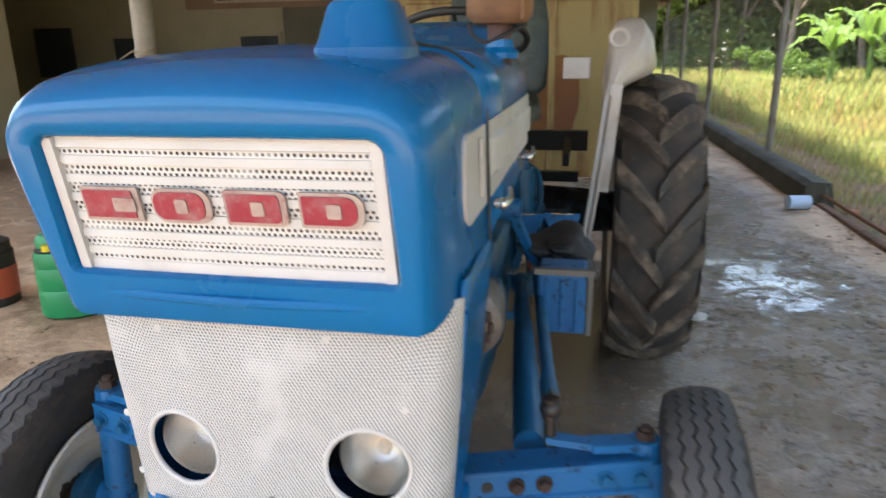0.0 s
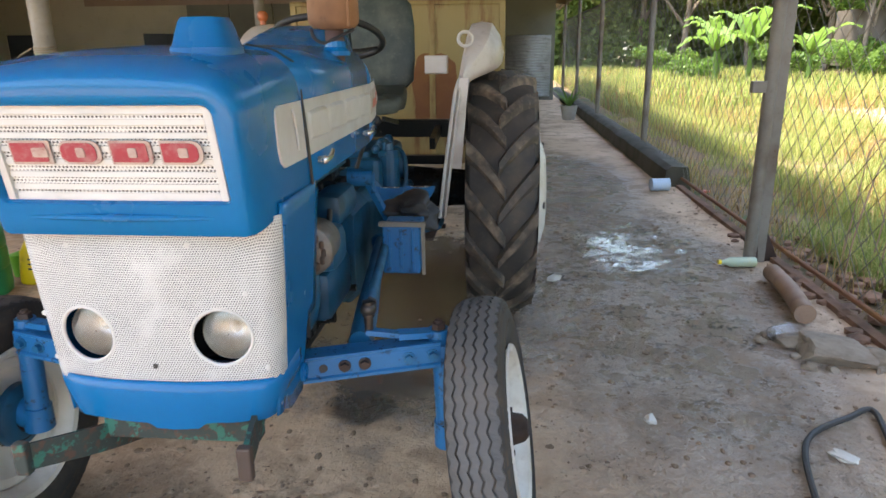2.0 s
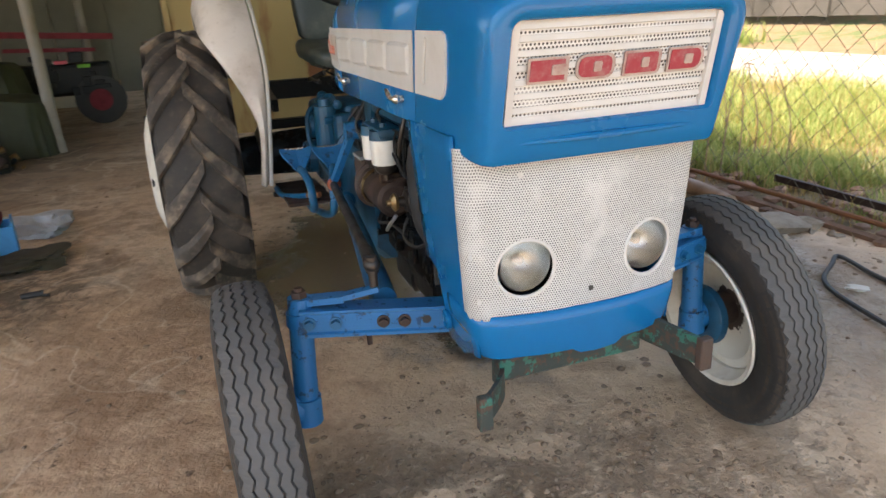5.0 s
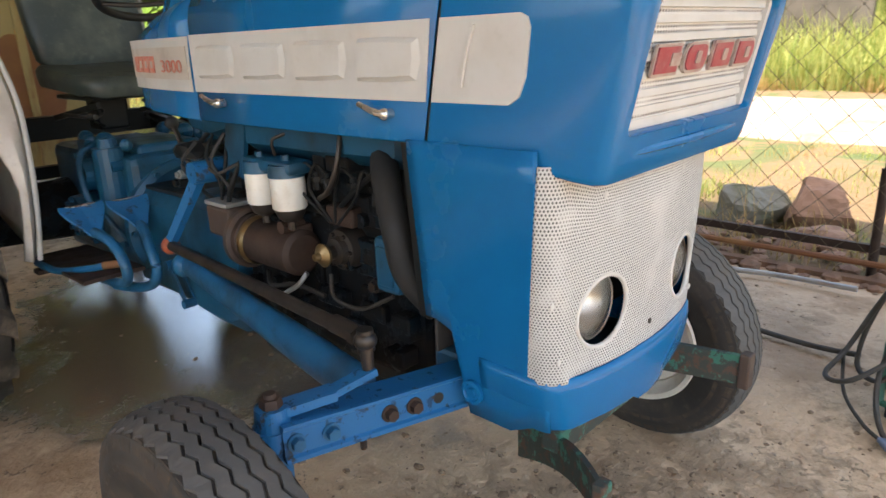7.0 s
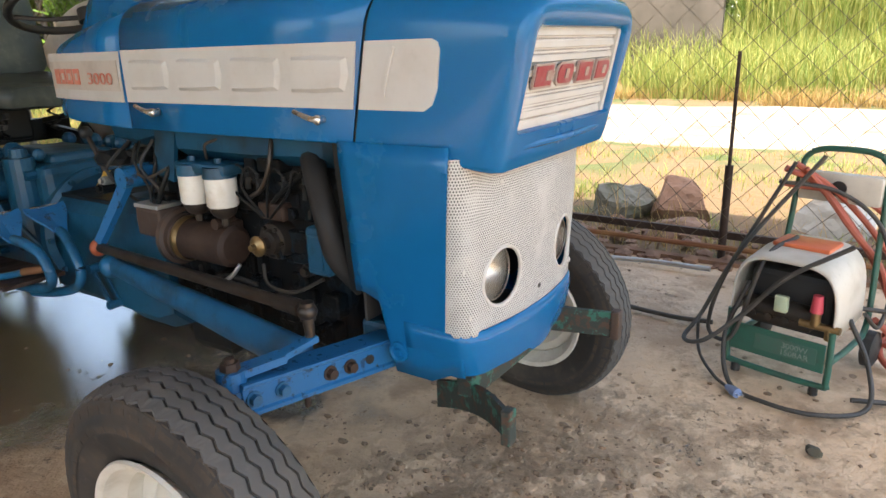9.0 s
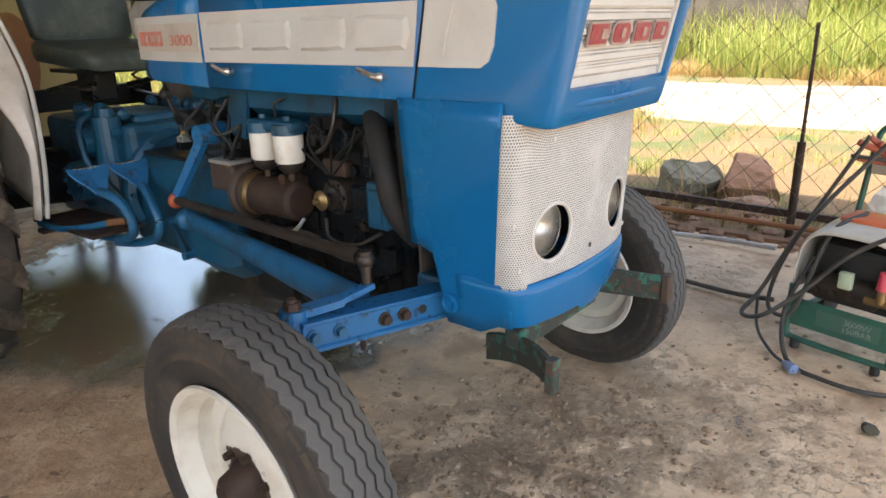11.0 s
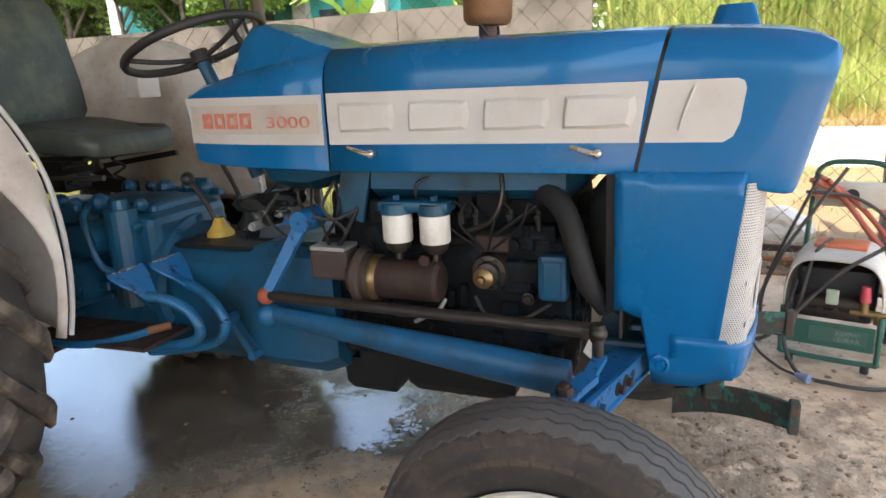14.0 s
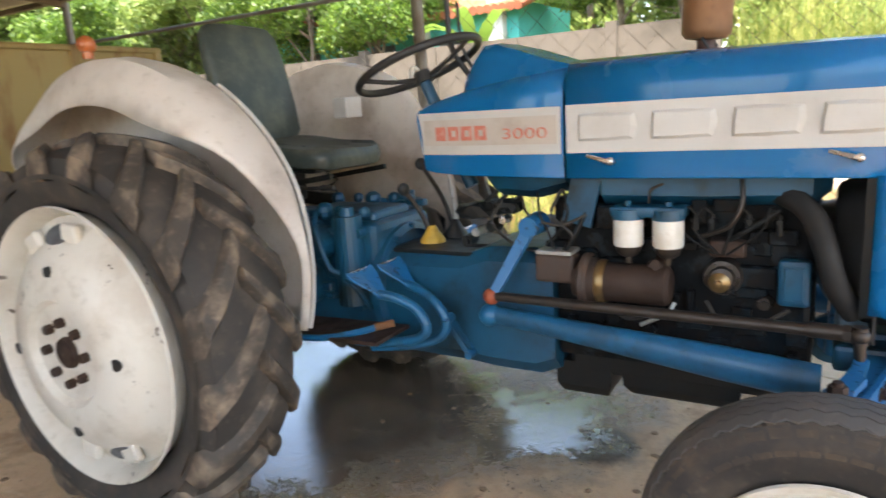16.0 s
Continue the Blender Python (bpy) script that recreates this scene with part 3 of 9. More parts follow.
def rloop(y, wb, wt, zb, zt, rt, rb, crown=0.0, shear=0.0, z0=1.2):
    """A rounded rectangle across the tractor at y: 60 points, from the bottom's left end, counter-clockwise seen from the front."""
    pts = []
    for i in range(8):
        t = i / 8
        pts.append((-wb + rb + (2 * wb - 2 * rb) * t, zb))
    for i in range(6):
        a = -math.pi / 2 + math.pi / 2 * i / 6
        pts.append((wb - rb + rb * math.cos(a), zb + rb + rb * math.sin(a)))
    for i in range(8):
        t = i / 8
        pts.append((wb + (wt - wb) * t, zb + rb + (zt - rt - zb - rb) * t))
    for i in range(8):
        a = math.pi / 2 * i / 8
        pts.append((wt - rt + rt * math.cos(a), zt - rt + rt * math.sin(a)))
    for i in range(8):
        t = i / 8
        x = wt - rt - (2 * wt - 2 * rt) * t
        pts.append((x, zt + crown * (1 - (x / max(wt - rt, 1e-3)) ** 2)))
    for i in range(8):
        a = math.pi / 2 + math.pi / 2 * i / 8
        pts.append((-wt + rt + rt * math.cos(a), zt - rt + rt * math.sin(a)))
    for i in range(8):
        t = i / 8
        pts.append((-wt + (wt - wb) * t, zt - rt - (zt - rt - zb - rb) * t))
    for i in range(6):
        a = math.pi + math.pi / 2 * i / 6
        pts.append((-wb + rb + rb * math.cos(a), zb + rb + rb * math.sin(a)))
    return [Vector((x, y + (z0 - z) * shear, z)) for x, z in pts]


NB = 8          # the first points of such a loop are its bottom edge


def open_loft(bm, loops):
    """Joins such loops, leaving the bottom open."""
    rows = [[bm.verts.new(p) for p in loop] for loop in loops]
    for r0, r1 in zip(rows, rows[1:]):
        for i in range(NB, len(r0)):
            j = (i + 1) % len(r0)
            bm.faces.new((r0[i], r0[j], r1[j], r1[i]))
    return rows


# ---- the tractor ----
def tyre_profile(width, r, bead, side):
    """Carcass from inner bead over the tread to the outer bead."""
    w = width / 2
    return [(-w * 0.72, bead), (-w * 0.80, bead + 0.012), (-w * 0.95, bead + (r - bead) * 0.35), (-w, bead + (r - bead) * 0.60),
            (-w * 0.97, r - side), (-w * 0.86, r - side * 0.35), (-w * 0.6, r - side * 0.10), (-w * 0.3, r), (0, r + 0.002), (w * 0.3, r),
            (w * 0.6, r - side * 0.10), (w * 0.86, r - side * 0.35), (w * 0.97, r - side), (w, bead + (r - bead) * 0.60),
            (w * 0.95, bead + (r - bead) * 0.35), (w * 0.80, bead + 0.012), (w * 0.72, bead)]


def radius_at(profile, h):
    top = [p for p in profile if p[1] > profile[0][1] + 0.02]
    return float(np.interp(h, [p[0] for p in top[2:-2]], [p[1] for p in top[2:-2]]))


def front_wheel(parent, m):
    """Road-treaded front wheel; the local +x is the outer side."""
    bm = bmesh.new()
    lathe(bm, [(-0.073, 0.226), (-0.068, 0.212), (-0.045, 0.205), (-0.028, 0.190), (0.028, 0.190), (0.045, 0.205), (0.066, 0.212), (0.073, 0.227),
               (0.066, 0.230), (0.060, 0.216), (0.042, 0.209), (0.025, 0.195), (-0.025, 0.195), (-0.042, 0.209), (-0.060, 0.216), (-0.066, 0.229)], 64, None, True)
    wheel = part("front_wheel", bm, "rimwhite", parent, "white-painted pressed steel front wheel", True)
    wheel.matrix_parent_inverse = Matrix()
    wheel.matrix_basis = m
    bm = bmesh.new()
    lathe(bm, [(-0.004, 0.193), (-0.012, 0.182), (-0.014, 0.160), (0.006, 0.138), (0.026, 0.112), (0.032, 0.088), (0.028, 0.058), (0.028, 0.0301),
               (0.020, 0.0301), (0.020, 0.058), (0.024, 0.088), (0.018, 0.112), (-0.002, 0.138), (-0.022, 0.160), (-0.020, 0.185), (-0.012, 0.193)], 64, None, True)
    part("wheel_disc", bm, "rimdisc", wheel, "white wheel disc, flaked bare round the hub", True)
    for k in range(6):
        a = 2 * math.pi * k / 6 + 0.1
        bm = bmesh.new()
        q = Matrix.Rotation(a, 4, "X") @ Matrix.Translation((0.009, 0, 0.134)) @ Matrix.Rotation(radians(-40), 4, "Y")
        box(bm, (0, 0, 0), (0.006, 0.052, 0.010), q, 0.0028)
        part("disc_rib", bm, "rimwhite", wheel)
    bm = bmesh.new()
    lathe(bm, [(-0.06, 0.001), (-0.06, 0.052), (0.035, 0.054), (0.050, 0.044), (0.080, 0.037), (0.092, 0.024), (0.093, 0.001)], 24)
    part("hub", bm, "rust", wheel, "rusty brown wheel hub", True)
    for k in range(6):
        a = 2 * math.pi * k / 6 + 0.3
        bm = bmesh.new()
        c = Vector((0.034, 0.068 * math.cos(a), 0.068 * math.sin(a)))
        rod(bm, c - Vector((0.006, 0, 0)), c + Vector((0.014, 0, 0)), 0.010, 0.009, 6)
        part("wheel_nut", bm, "rust", wheel)
    prof = tyre_profile(0.150, 0.3615, 0.222, 0.045)
    bm = bmesh.new()
    lathe(bm, prof, 96, None, True)
    part("tyre", bm, "sidewall", wheel, "black rubber tyre with dusty sidewalls", True)
    # five zigzag ribs
    bm = bmesh.new()
    seg, waves = 216, 54
    for c in (-0.0500, -0.0252, 0.0, 0.0252, 0.0500):
        loops = []
        for i in range(seg):
            a = 2 * math.pi * i / seg
            tri = abs(((i * waves / seg) % 1.0) * 2 - 1) * 2 - 1
            h0 = c + 0.0040 * tri
            hw = 0.0106
            r0, r1 = radius_at(prof, h0 - hw), radius_at(prof, h0 + hw)
            loops.append([Vector((h, r * math.cos(a), r * math.sin(a))) for h, r in
                          ((h0 - hw, r0 - 0.006), (h0 - hw + 0.001, r0 + 0.0050), (h0 + hw - 0.001, r1 + 0.0050), (h0 + hw, r1 - 0.006))])
        loft(bm, loops + [loops[0]], False)
    part("tread", bm, "tyre", wheel, "worn grey zigzag tread ribs", False)
    # short shoulder blocks
    rnd = random.Random(17)
    for s in (-1, 1):
        bm = bmesh.new()
        for k in range(46):
            a = 2 * math.pi * (k + (0.5 if s > 0 else 0)) / 46
            loops = []
            wd = 0.060 + rnd.uniform(-0.004, 0.004)
            for h, lift in ((0.0625, 0.0030), (0.0690, 0.0022), (0.0730, -0.004), (0.0745, -0.016)):
                r = radius_at(prof, min(h, 0.0727) * s) + lift + rnd.uniform(-0.0012, 0.0012)
                loops.append([Vector((h * s, q * math.cos(b), q * math.sin(b))) for b, q in ((a - wd, r - 0.012), (a - wd * 0.9, r), (a + wd * 0.9, r), (a + wd, r - 0.012))])
            loft(bm, loops, True, True)
        part("tread_shoulder", bm, "shoulder", wheel, "brown muddy shoulder blocks of the tread", False)
    return wheel


def rear_wheel(parent, m):
    """Lugged rear wheel; the local +x is the outer side."""
    bm = bmesh.new()
    lathe(bm, [(-0.150, 0.445), (-0.145, 0.420), (-0.10, 0.410), (-0.06, 0.390), (0.06, 0.390), (0.10, 0.410), (0.160, 0.428), (0.174, 0.438), (0.184, 0.446),
               (0.176, 0.450), (0.156, 0.436), (0.095, 0.417), (0.055, 0.397), (-0.055, 0.397), (-0.095, 0.417), (-0.14, 0.427)], 72, None, True)
    wheel = part("rear_wheel", bm, "rimworn", parent, "cream-white pressed steel rear wheel", True)
    wheel.matrix_parent_inverse = Matrix()
    wheel.matrix_basis = m
    bm = bmesh.new()
    lathe(bm, [(0.106, 0.414), (0.112, 0.398), (0.126, 0.370), (0.174, 0.325), (0.212, 0.268), (0.230, 0.205), (0.227, 0.172), (0.207, 0.155), (0.201, 0.060), (0.201, 0.030),
               (0.191, 0.030), (0.193, 0.157), (0.216, 0.177), (0.218, 0.205), (0.200, 0.268), (0.162, 0.325), (0.114, 0.370), (0.096, 0.406)], 72, None, True)
    part("wheel_disc", bm, "rimworn", wheel, "", True)
    bm = bmesh.new()
    lathe(bm, [(0.05, 0.12), (0.189, 0.115), (0.199, 0.052), (0.216, 0.046), (0.218, 0.001)], 24)
    part("hub", bm, "rust", wheel, "rusty axle hub", True)
    for k in range(8):
        a = 2 * math.pi * k / 8
        bm = bmesh.new()
        c = Vector((0.200, 0.098 * math.cos(a), 0.098 * math.sin(a)))
        rod(bm, c, c + Vector((0.026, 0, 0)), 0.017, 0.015, 6)
        part("wheel_nut", bm, "rust", wheel)
    for a in (1.47, 2.05, -1.75, -1.15):
        bm = bmesh.new()
        c = Vector((0.168, 0.345 * math.cos(a), 0.345 * math.sin(a)))
        q = Matrix.Translation(c) @ Matrix.Rotation(a, 4, "X")
        box(bm, (-0.020, 0.02, 0), (0.030, 0.060, 0.08), q, 0.012)
        part("rim_bracket", bm, "rimworn", wheel)
    for a in (0.10, 3.45):
        bm = bmesh.new()
        q = Matrix.Rotation(a, 4, "X") @ Matrix.Translation((0.146, 0, 0.358)) @ Matrix.Rotation(radians(-35), 4, "Y")
        rod(bm, Vector((-0.01, 0, 0)), Vector((0.004, 0, 0)), 0.036, 0.036, 24)
        bmesh.ops.transform(bm, matrix=q @ Matrix.Diagonal((1, 1.9, 1, 1)), verts=bm.verts)
        part("rim_hollow", bm, "rimgrey", wheel, "dark oval hollow by the rim")
    for a in (0.0, 1.6, 3.2, 4.7):
        bm = bmesh.new()
        c = Vector((0.216, 0.255 * math.cos(a), 0.255 * math.sin(a)))
        rod(bm, c - Vector((0.01, 0, 0)), c + Vector((0.0035, 0, 0)), 0.019, 0.019, 16)
        part("disc_hole", bm, "black", wheel, "dark round hole in the wheel disc")
    prof = tyre_profile(0.350, 0.618, 0.434, 0.085)
    bm = bmesh.new()
    lathe(bm, prof, 96, None, True)
    part("tyre", bm, "carcass", wheel, "dark dirty rubber tyre", True)
    bm = bmesh.new()
    rnd = random.Random(5)
    for s in (-1, 1):
        for k in range(17):
            a0 = 2 * math.pi * (k + (0.5 if s > 0 else 0.0)) / 17 + rnd.uniform(-0.012, 0.012)
            loops = []
            for t in (-0.03, 0.0, 0.2, 0.45, 0.7, 0.88, 0.98, 1.05, 1.08):
                h = (-0.014 + min(t, 1.0) * 0.186) * s
                a = a0 + 0.36 * max(t, 0.0) ** 0.9 + 0.10 * max(0.0, t - 0.9)
                r = radius_at(prof, min(abs(h), 0.155) * s)
                r = {0.98: 0.572, 1.05: 0.556, 1.08: 0.545}.get(t, r)
                top = r + 0.036 - 0.010 * t + rnd.uniform(-0.004, 0.004)
                top -= {-0.03: 0.022, 0.88: 0.0, 0.98: -0.012, 1.05: -0.014, 1.08: 0.004}.get(t, 0.0)
                da = (0.027 + 0.017 * t) / 0.62
                loops.append([Vector((h, q * math.cos(-b), q * math.sin(-b))) for b, q in
                              ((a - da * 1.5, r - 0.02), (a - da * 1.12, top - 0.012), (a - da * 0.75, top - 0.001), (a + da * 0.75, top), (a + da * 1.12, top - 0.010), (a + da * 1.5, r - 0.02))])
            loft(bm, loops, True, True)
    part("tread", bm, "muddytyre", wheel, "mud-caked tread of deep worn chevron lugs", True)
    return wheel


tractor = thing("tractor", Matrix(), "old blue and white farm tractor parked on the shed floor", "tractor")

# hood and nose
bm = bmesh.new()
open_loft(bm, [rloop(0.655, 0.280, 0.278, 1.040, 1.352, 0.085, 0.004, 0.012, 0.0),
               rloop(0.40, 0.282, 0.280, 1.040, 1.351, 0.085, 0.004, 0.012, 0.05),
               rloop(0.15, 0.283, 0.281, 1.040, 1.349, 0.085, 0.004, 0.012, 0.12),
               rloop(-0.1345, 0.283, 0.281, 1.040, 1.346, 0.085, 0.004, 0.012, 0.20)])
hood = part("hood", bm, "blue", tractor, "glossy blue painted engine hood", True)
sol = hood.modifiers.new("sheet", "SOLIDIFY")
sol.thickness, sol.offset = 0.004, -1.0

bm = bmesh.new()
outer = [rloop(-0.1435, 0.283, 0.281, 1.040, 1.346, 0.085, 0.004, 0.012, 0.20),
         rloop(-0.22, 0.282, 0.281, 1.034, 1.343, 0.085, 0.006, 0.012, 0.20),
         rloop(-0.30, 0.279, 0.279, 1.024, 1.338, 0.085, 0.008, 0.012, 0.21),
         rloop(-0.37, 0.275, 0.277, 1.012, 1.330, 0.085, 0.010, 0.012, 0.22),
         rloop(-0.425, 0.268, 0.273, 1.002, 1.318, 0.080, 0.012, 0.012, 0.23),
         rloop(-0.455, 0.261, 0.268, 0.998, 1.304, 0.075, 0.014, 0.010, 0.24),
         rloop(-0.470, 0.253, 0.261, 0.999, 1.291, 0.068, 0.016, 0.008, 0.24)]
rows = open_loft(bm, outer)
front = [rloop(-0.474, 0.246, 0.253, 1.006, 1.282, 0.060, 0.018, 0.006, 0.24),
         rloop(-0.476, 0.239, 0.240, 1.030, 1.268, 0.040, 0.016, 0.003, 0.24),
         rloop(-0.474, 0.228, 0.223, 1.066, 1.256, 0.022, 0.014, 0.000, 0.22),
         rloop(-0.468, 0.224, 0.219, 1.070, 1.252, 0.020, 0.012, 0.000, 0.22),
         rloop(-0.445, 0.222, 0.217, 1.072, 1.250, 0.020, 0.012, 0.000, 0.22)]
ring = [[bm.verts.new(p) for p in loop] for loop in front]
full = [rows[-1]] + ring
for r0, r1 in zip(full, full[1:]):
    for i in range(len(r0)):
        j = (i + 1) % len(r0)
        bm.faces.new((r0[i], r0[j], r1[j], r1[i]))
# the nose's underside
low = rows[-1][:NB + 1]
back = [bm.verts.new((v.co.x, -0.30, 1.004)) for v in low]
for i in range(NB):
    bm.faces.new((low[i], low[i + 1], back[i + 1], back[i]))
part("nose_cowl", bm, "blue", tractor, "blue pressed nose around the upper grille", True)
# a rolled lip across the nose's lower bar
bm = bmesh.new()
pipe(bm, [(-0.235, -0.428, 1.040), (0.0, -0.441, 1.039), (0.240, -0.428, 1.040)], 0.007, 8, 8)
part("nose_bead", bm, "blue", tractor, "", True)


# upper grille: plain bars between perforated strips
def grille_y(z):
    return -0.452 + (1.2 - z) * 0.22


bm = bmesh.new()
rows = []
for z in np.linspace(1.068, 1.254, 5):
    rows.append([Vector((x, grille_y(z) - 0.004 * (1 - (x / 0.22) ** 2), z)) for x in np.linspace(-0.222, 0.222, 13)])
loft(bm, rows, False)
uv = bm.loops.layers.uv.new("sheet")
for f in bm.faces:
    for lp in f.loops:
        lp[uv].uv = (lp.vert.co.x, lp.vert.co.z)
grille = part("upper_grille", bm, "grille2", tractor, "white perforated upper grille with ribs")
for k, z in enumerate((1.078, 1.098, 1.1225, 1.147, 1.172, 1.197, 1.2215, 1.244)):
    bm = bmesh.new()
    hgt = 0.018 if k in (0, 7) else 0.0135
    loops = []
    for x in np.linspace(-0.219, 0.219, 11):
        y = grille_y(z) - 0.004 * (1 - (x / 0.22) ** 2)
        loops.append([Vector((x, y + 0.003, z - hgt / 2)), Vector((x, y - 0.0035, z - hgt / 2.6)), Vector((x, y - 0.0035, z + hgt / 2.6)), Vector((x, y + 0.003, z + hgt / 2))])
    loft(bm, loops, True, True)
    part("rib", bm, "white", grille)
for s in (-1, 1):
    bm = bmesh.new()
    strip_box(bm, (s * 0.212, grille_y(1.073) - 0.004, 1.073), (s * 0.209, grille_y(1.25) - 0.004, 1.25), 0.014, 0.012, (0, 1, 0))
    part("rib", bm, "white", grille)
# the maker's four badges as plain plates
def plaque(bm, x, z, w, h, y, th, left, right):
    """A thin plate standing on the grille, its two sides' corners rounded by their own radius."""
    loop = []
    for sx, sz, r in ((1, 1, right), (-1, 1, left), (-1, -1, left), (1, -1, right)):
        for k in range(5):
            a = {(1, 1): 0.0, (-1, 1): 0.5, (-1, -1): 1.0, (1, -1): 1.5}[sx, sz] * math.pi + k * math.pi / 8
            loop.append((x + sx * (w / 2 - r) + r * math.cos(a), z + sz * (h / 2 - r) + r * math.sin(a)))
    loft(bm, [[Vector((px, y + (1.166 - pz) * 0.22 + d, pz)) for px, pz in loop] for d in (0.0, -th)], True, True)


for x, left, right, cut, wide in ((-0.142, 0.003, 0.003, 0.020, 0.030), (-0.046, 0.018, 0.018, 0.002, 0.016), (0.052, 0.003, 0.010, 0.004, 0.016), (0.148, 0.003, 0.018, 0.004, 0.018)):
    y = grille_y(1.166) - 0.0075
    bm = bmesh.new()
    plaque(bm, x, 1.166, 0.080, 0.045, y, 0.005, left, right)
    badge = part("badge_plate", bm, "badge", grille, "worn silver badge plate")
    bm = bmesh.new()
    plaque(bm, x - 0.002, 1.166, 0.068, 0.036, y - 0.005, 0.002, max(0.002, left - 0.004), max(0.002, right - 0.004))
    part("badge_mark", bm, "red", badge, "worn dark red badge field")
    bm = bmesh.new()
    plaque(bm, x + cut, 1.166, wide, 0.018, y - 0.007, 0.002, 0.003, 0.003)
    part("badge_stud", bm, "badge", badge, "worn silver block on the badge")


# lower grille: one sheet round the front corners, with two lamp openings
def shroud(u, z, out=0.0, ext=0.0):
    """A point of the lower front at arc length u from the middle."""
    t = (z - 0.655) / 0.34
    half, r = 0.252 + 0.029 * t + out, 0.045
    yf = -0.352 - 0.006 * t - out
    s, a = math.copysign(1, u), abs(u)
    flat, arc = half - r, r * math.pi / 2
    bulge = -0.026 * (1 - min(1.0, a / flat) ** 2)
    if a <= flat:
        return Vector((u, yf + bulge, z))
    if a <= flat + arc:
        b = (a - flat) / r
        return Vector((s * (flat + r * math.sin(b)), yf + r - r * math.cos(b), z))
    return Vector((s * half, yf + r + a - flat - arc, z))


def flat_map(bm, places):
    """Writes each vertex's place on the flat sheet, in metres, as the surface's own coordinates."""
    uv = bm.loops.layers.uv.new("sheet")
    for f in bm.faces:
        for lp in f.loops:
            lp[uv].uv = places[lp.vert][:2]


def sheet_with_holes(bm, u0, u1, z0, z1, holes, hr, fn):
    """A sheet in u and z on a fine grid, whose vertices close to a hole's edge lie on that edge."""
    nu, nz = int((u1 - u0) / 0.0055), int((z1 - z0) / 0.0055)
    st = 0.0055

    def flat(i, j):
        u, z = u0 + (u1 - u0) * i / nu, z0 + (z1 - z0) * j / nz
        for cu, cz in holes:
            d = math.hypot(u - cu, z - cz)
            if abs(d - hr) < 0.62 * st:
                return cu + (u - cu) * hr / d, cz + (z - cz) * hr / d, True
            if d < hr:
                return u, z, None
        return u, z, False

    grid = [[flat(i, j) for i in range(nu + 1)] for j in range(nz + 1)]
    g = [[None if p[2] is None else bm.verts.new(fn(p[0], p[1])) for p in row] for row in grid]
    for j in range(nz):
        for i in range(nu):
            q = [v for v in (g[j][i], g[j][i + 1], g[j + 1][i + 1], g[j + 1][i]) if v is not None]
            rims = sum(1 for p in (grid[j][i], grid[j][i + 1], grid[j + 1][i + 1], grid[j + 1][i]) if p[2] is True)
            if len(q) == 4 and rims < 4 or len(q) == 3 and rims < 3:
                bm.faces.new(q)
    flat_map(bm, {g[j][i]: grid[j][i] for j in range(nz + 1) for i in range(nu + 1) if g[j][i] is not None})


def wavy(u, z):
    p = shroud(u * (0.990 - 0.023 * (z - 0.655) / 0.345), z, 0.004)
    k = 0.0022 * noise.noise(Vector((u * 9, z * 9, 2.0)))
    if z > 0.9:
        p.z += (z - 0.9) / 0.1 * 0.024 * min(1.0, max(0.0, (abs(u) - 0.19) / 0.06))
    return p + Vector((0, k, 0))


bm = bmesh.new()
sheet_with_holes(bm, -0.305, 0.305, 0.655, 1.000, [(-0.150, 0.765), (0.150, 0.765)], 0.0625, wavy)
lower = part("lower_grille", bm, "grille", tractor, "white perforated sheet grille with two lamp holes", True)
sol = lower.modifiers.new("sheet", "SOLIDIFY")
sol.thickness, sol.offset = 0.003, 0.0
bm = bmesh.new()
rod(bm, shroud(0.0, 0.700, 0.004), shroud(0.0, 0.700, 0.0065), 0.006, 0.006, 12)
part("drain_hole", bm, "black", tractor, "small dark hole in the grille")
for u, z in ((0.205, 0.862), (-0.245, 0.70), (0.235, 0.69), (-0.262, 0.80), (0.10, 0.97), (-0.16, 0.965)):
    bm = bmesh.new()
    p = shroud(u, z, 0.006)
    ball(bm, p, 0.0065, 10, (1, 0.25, 1))
    part("dent", bm, "white", lower)
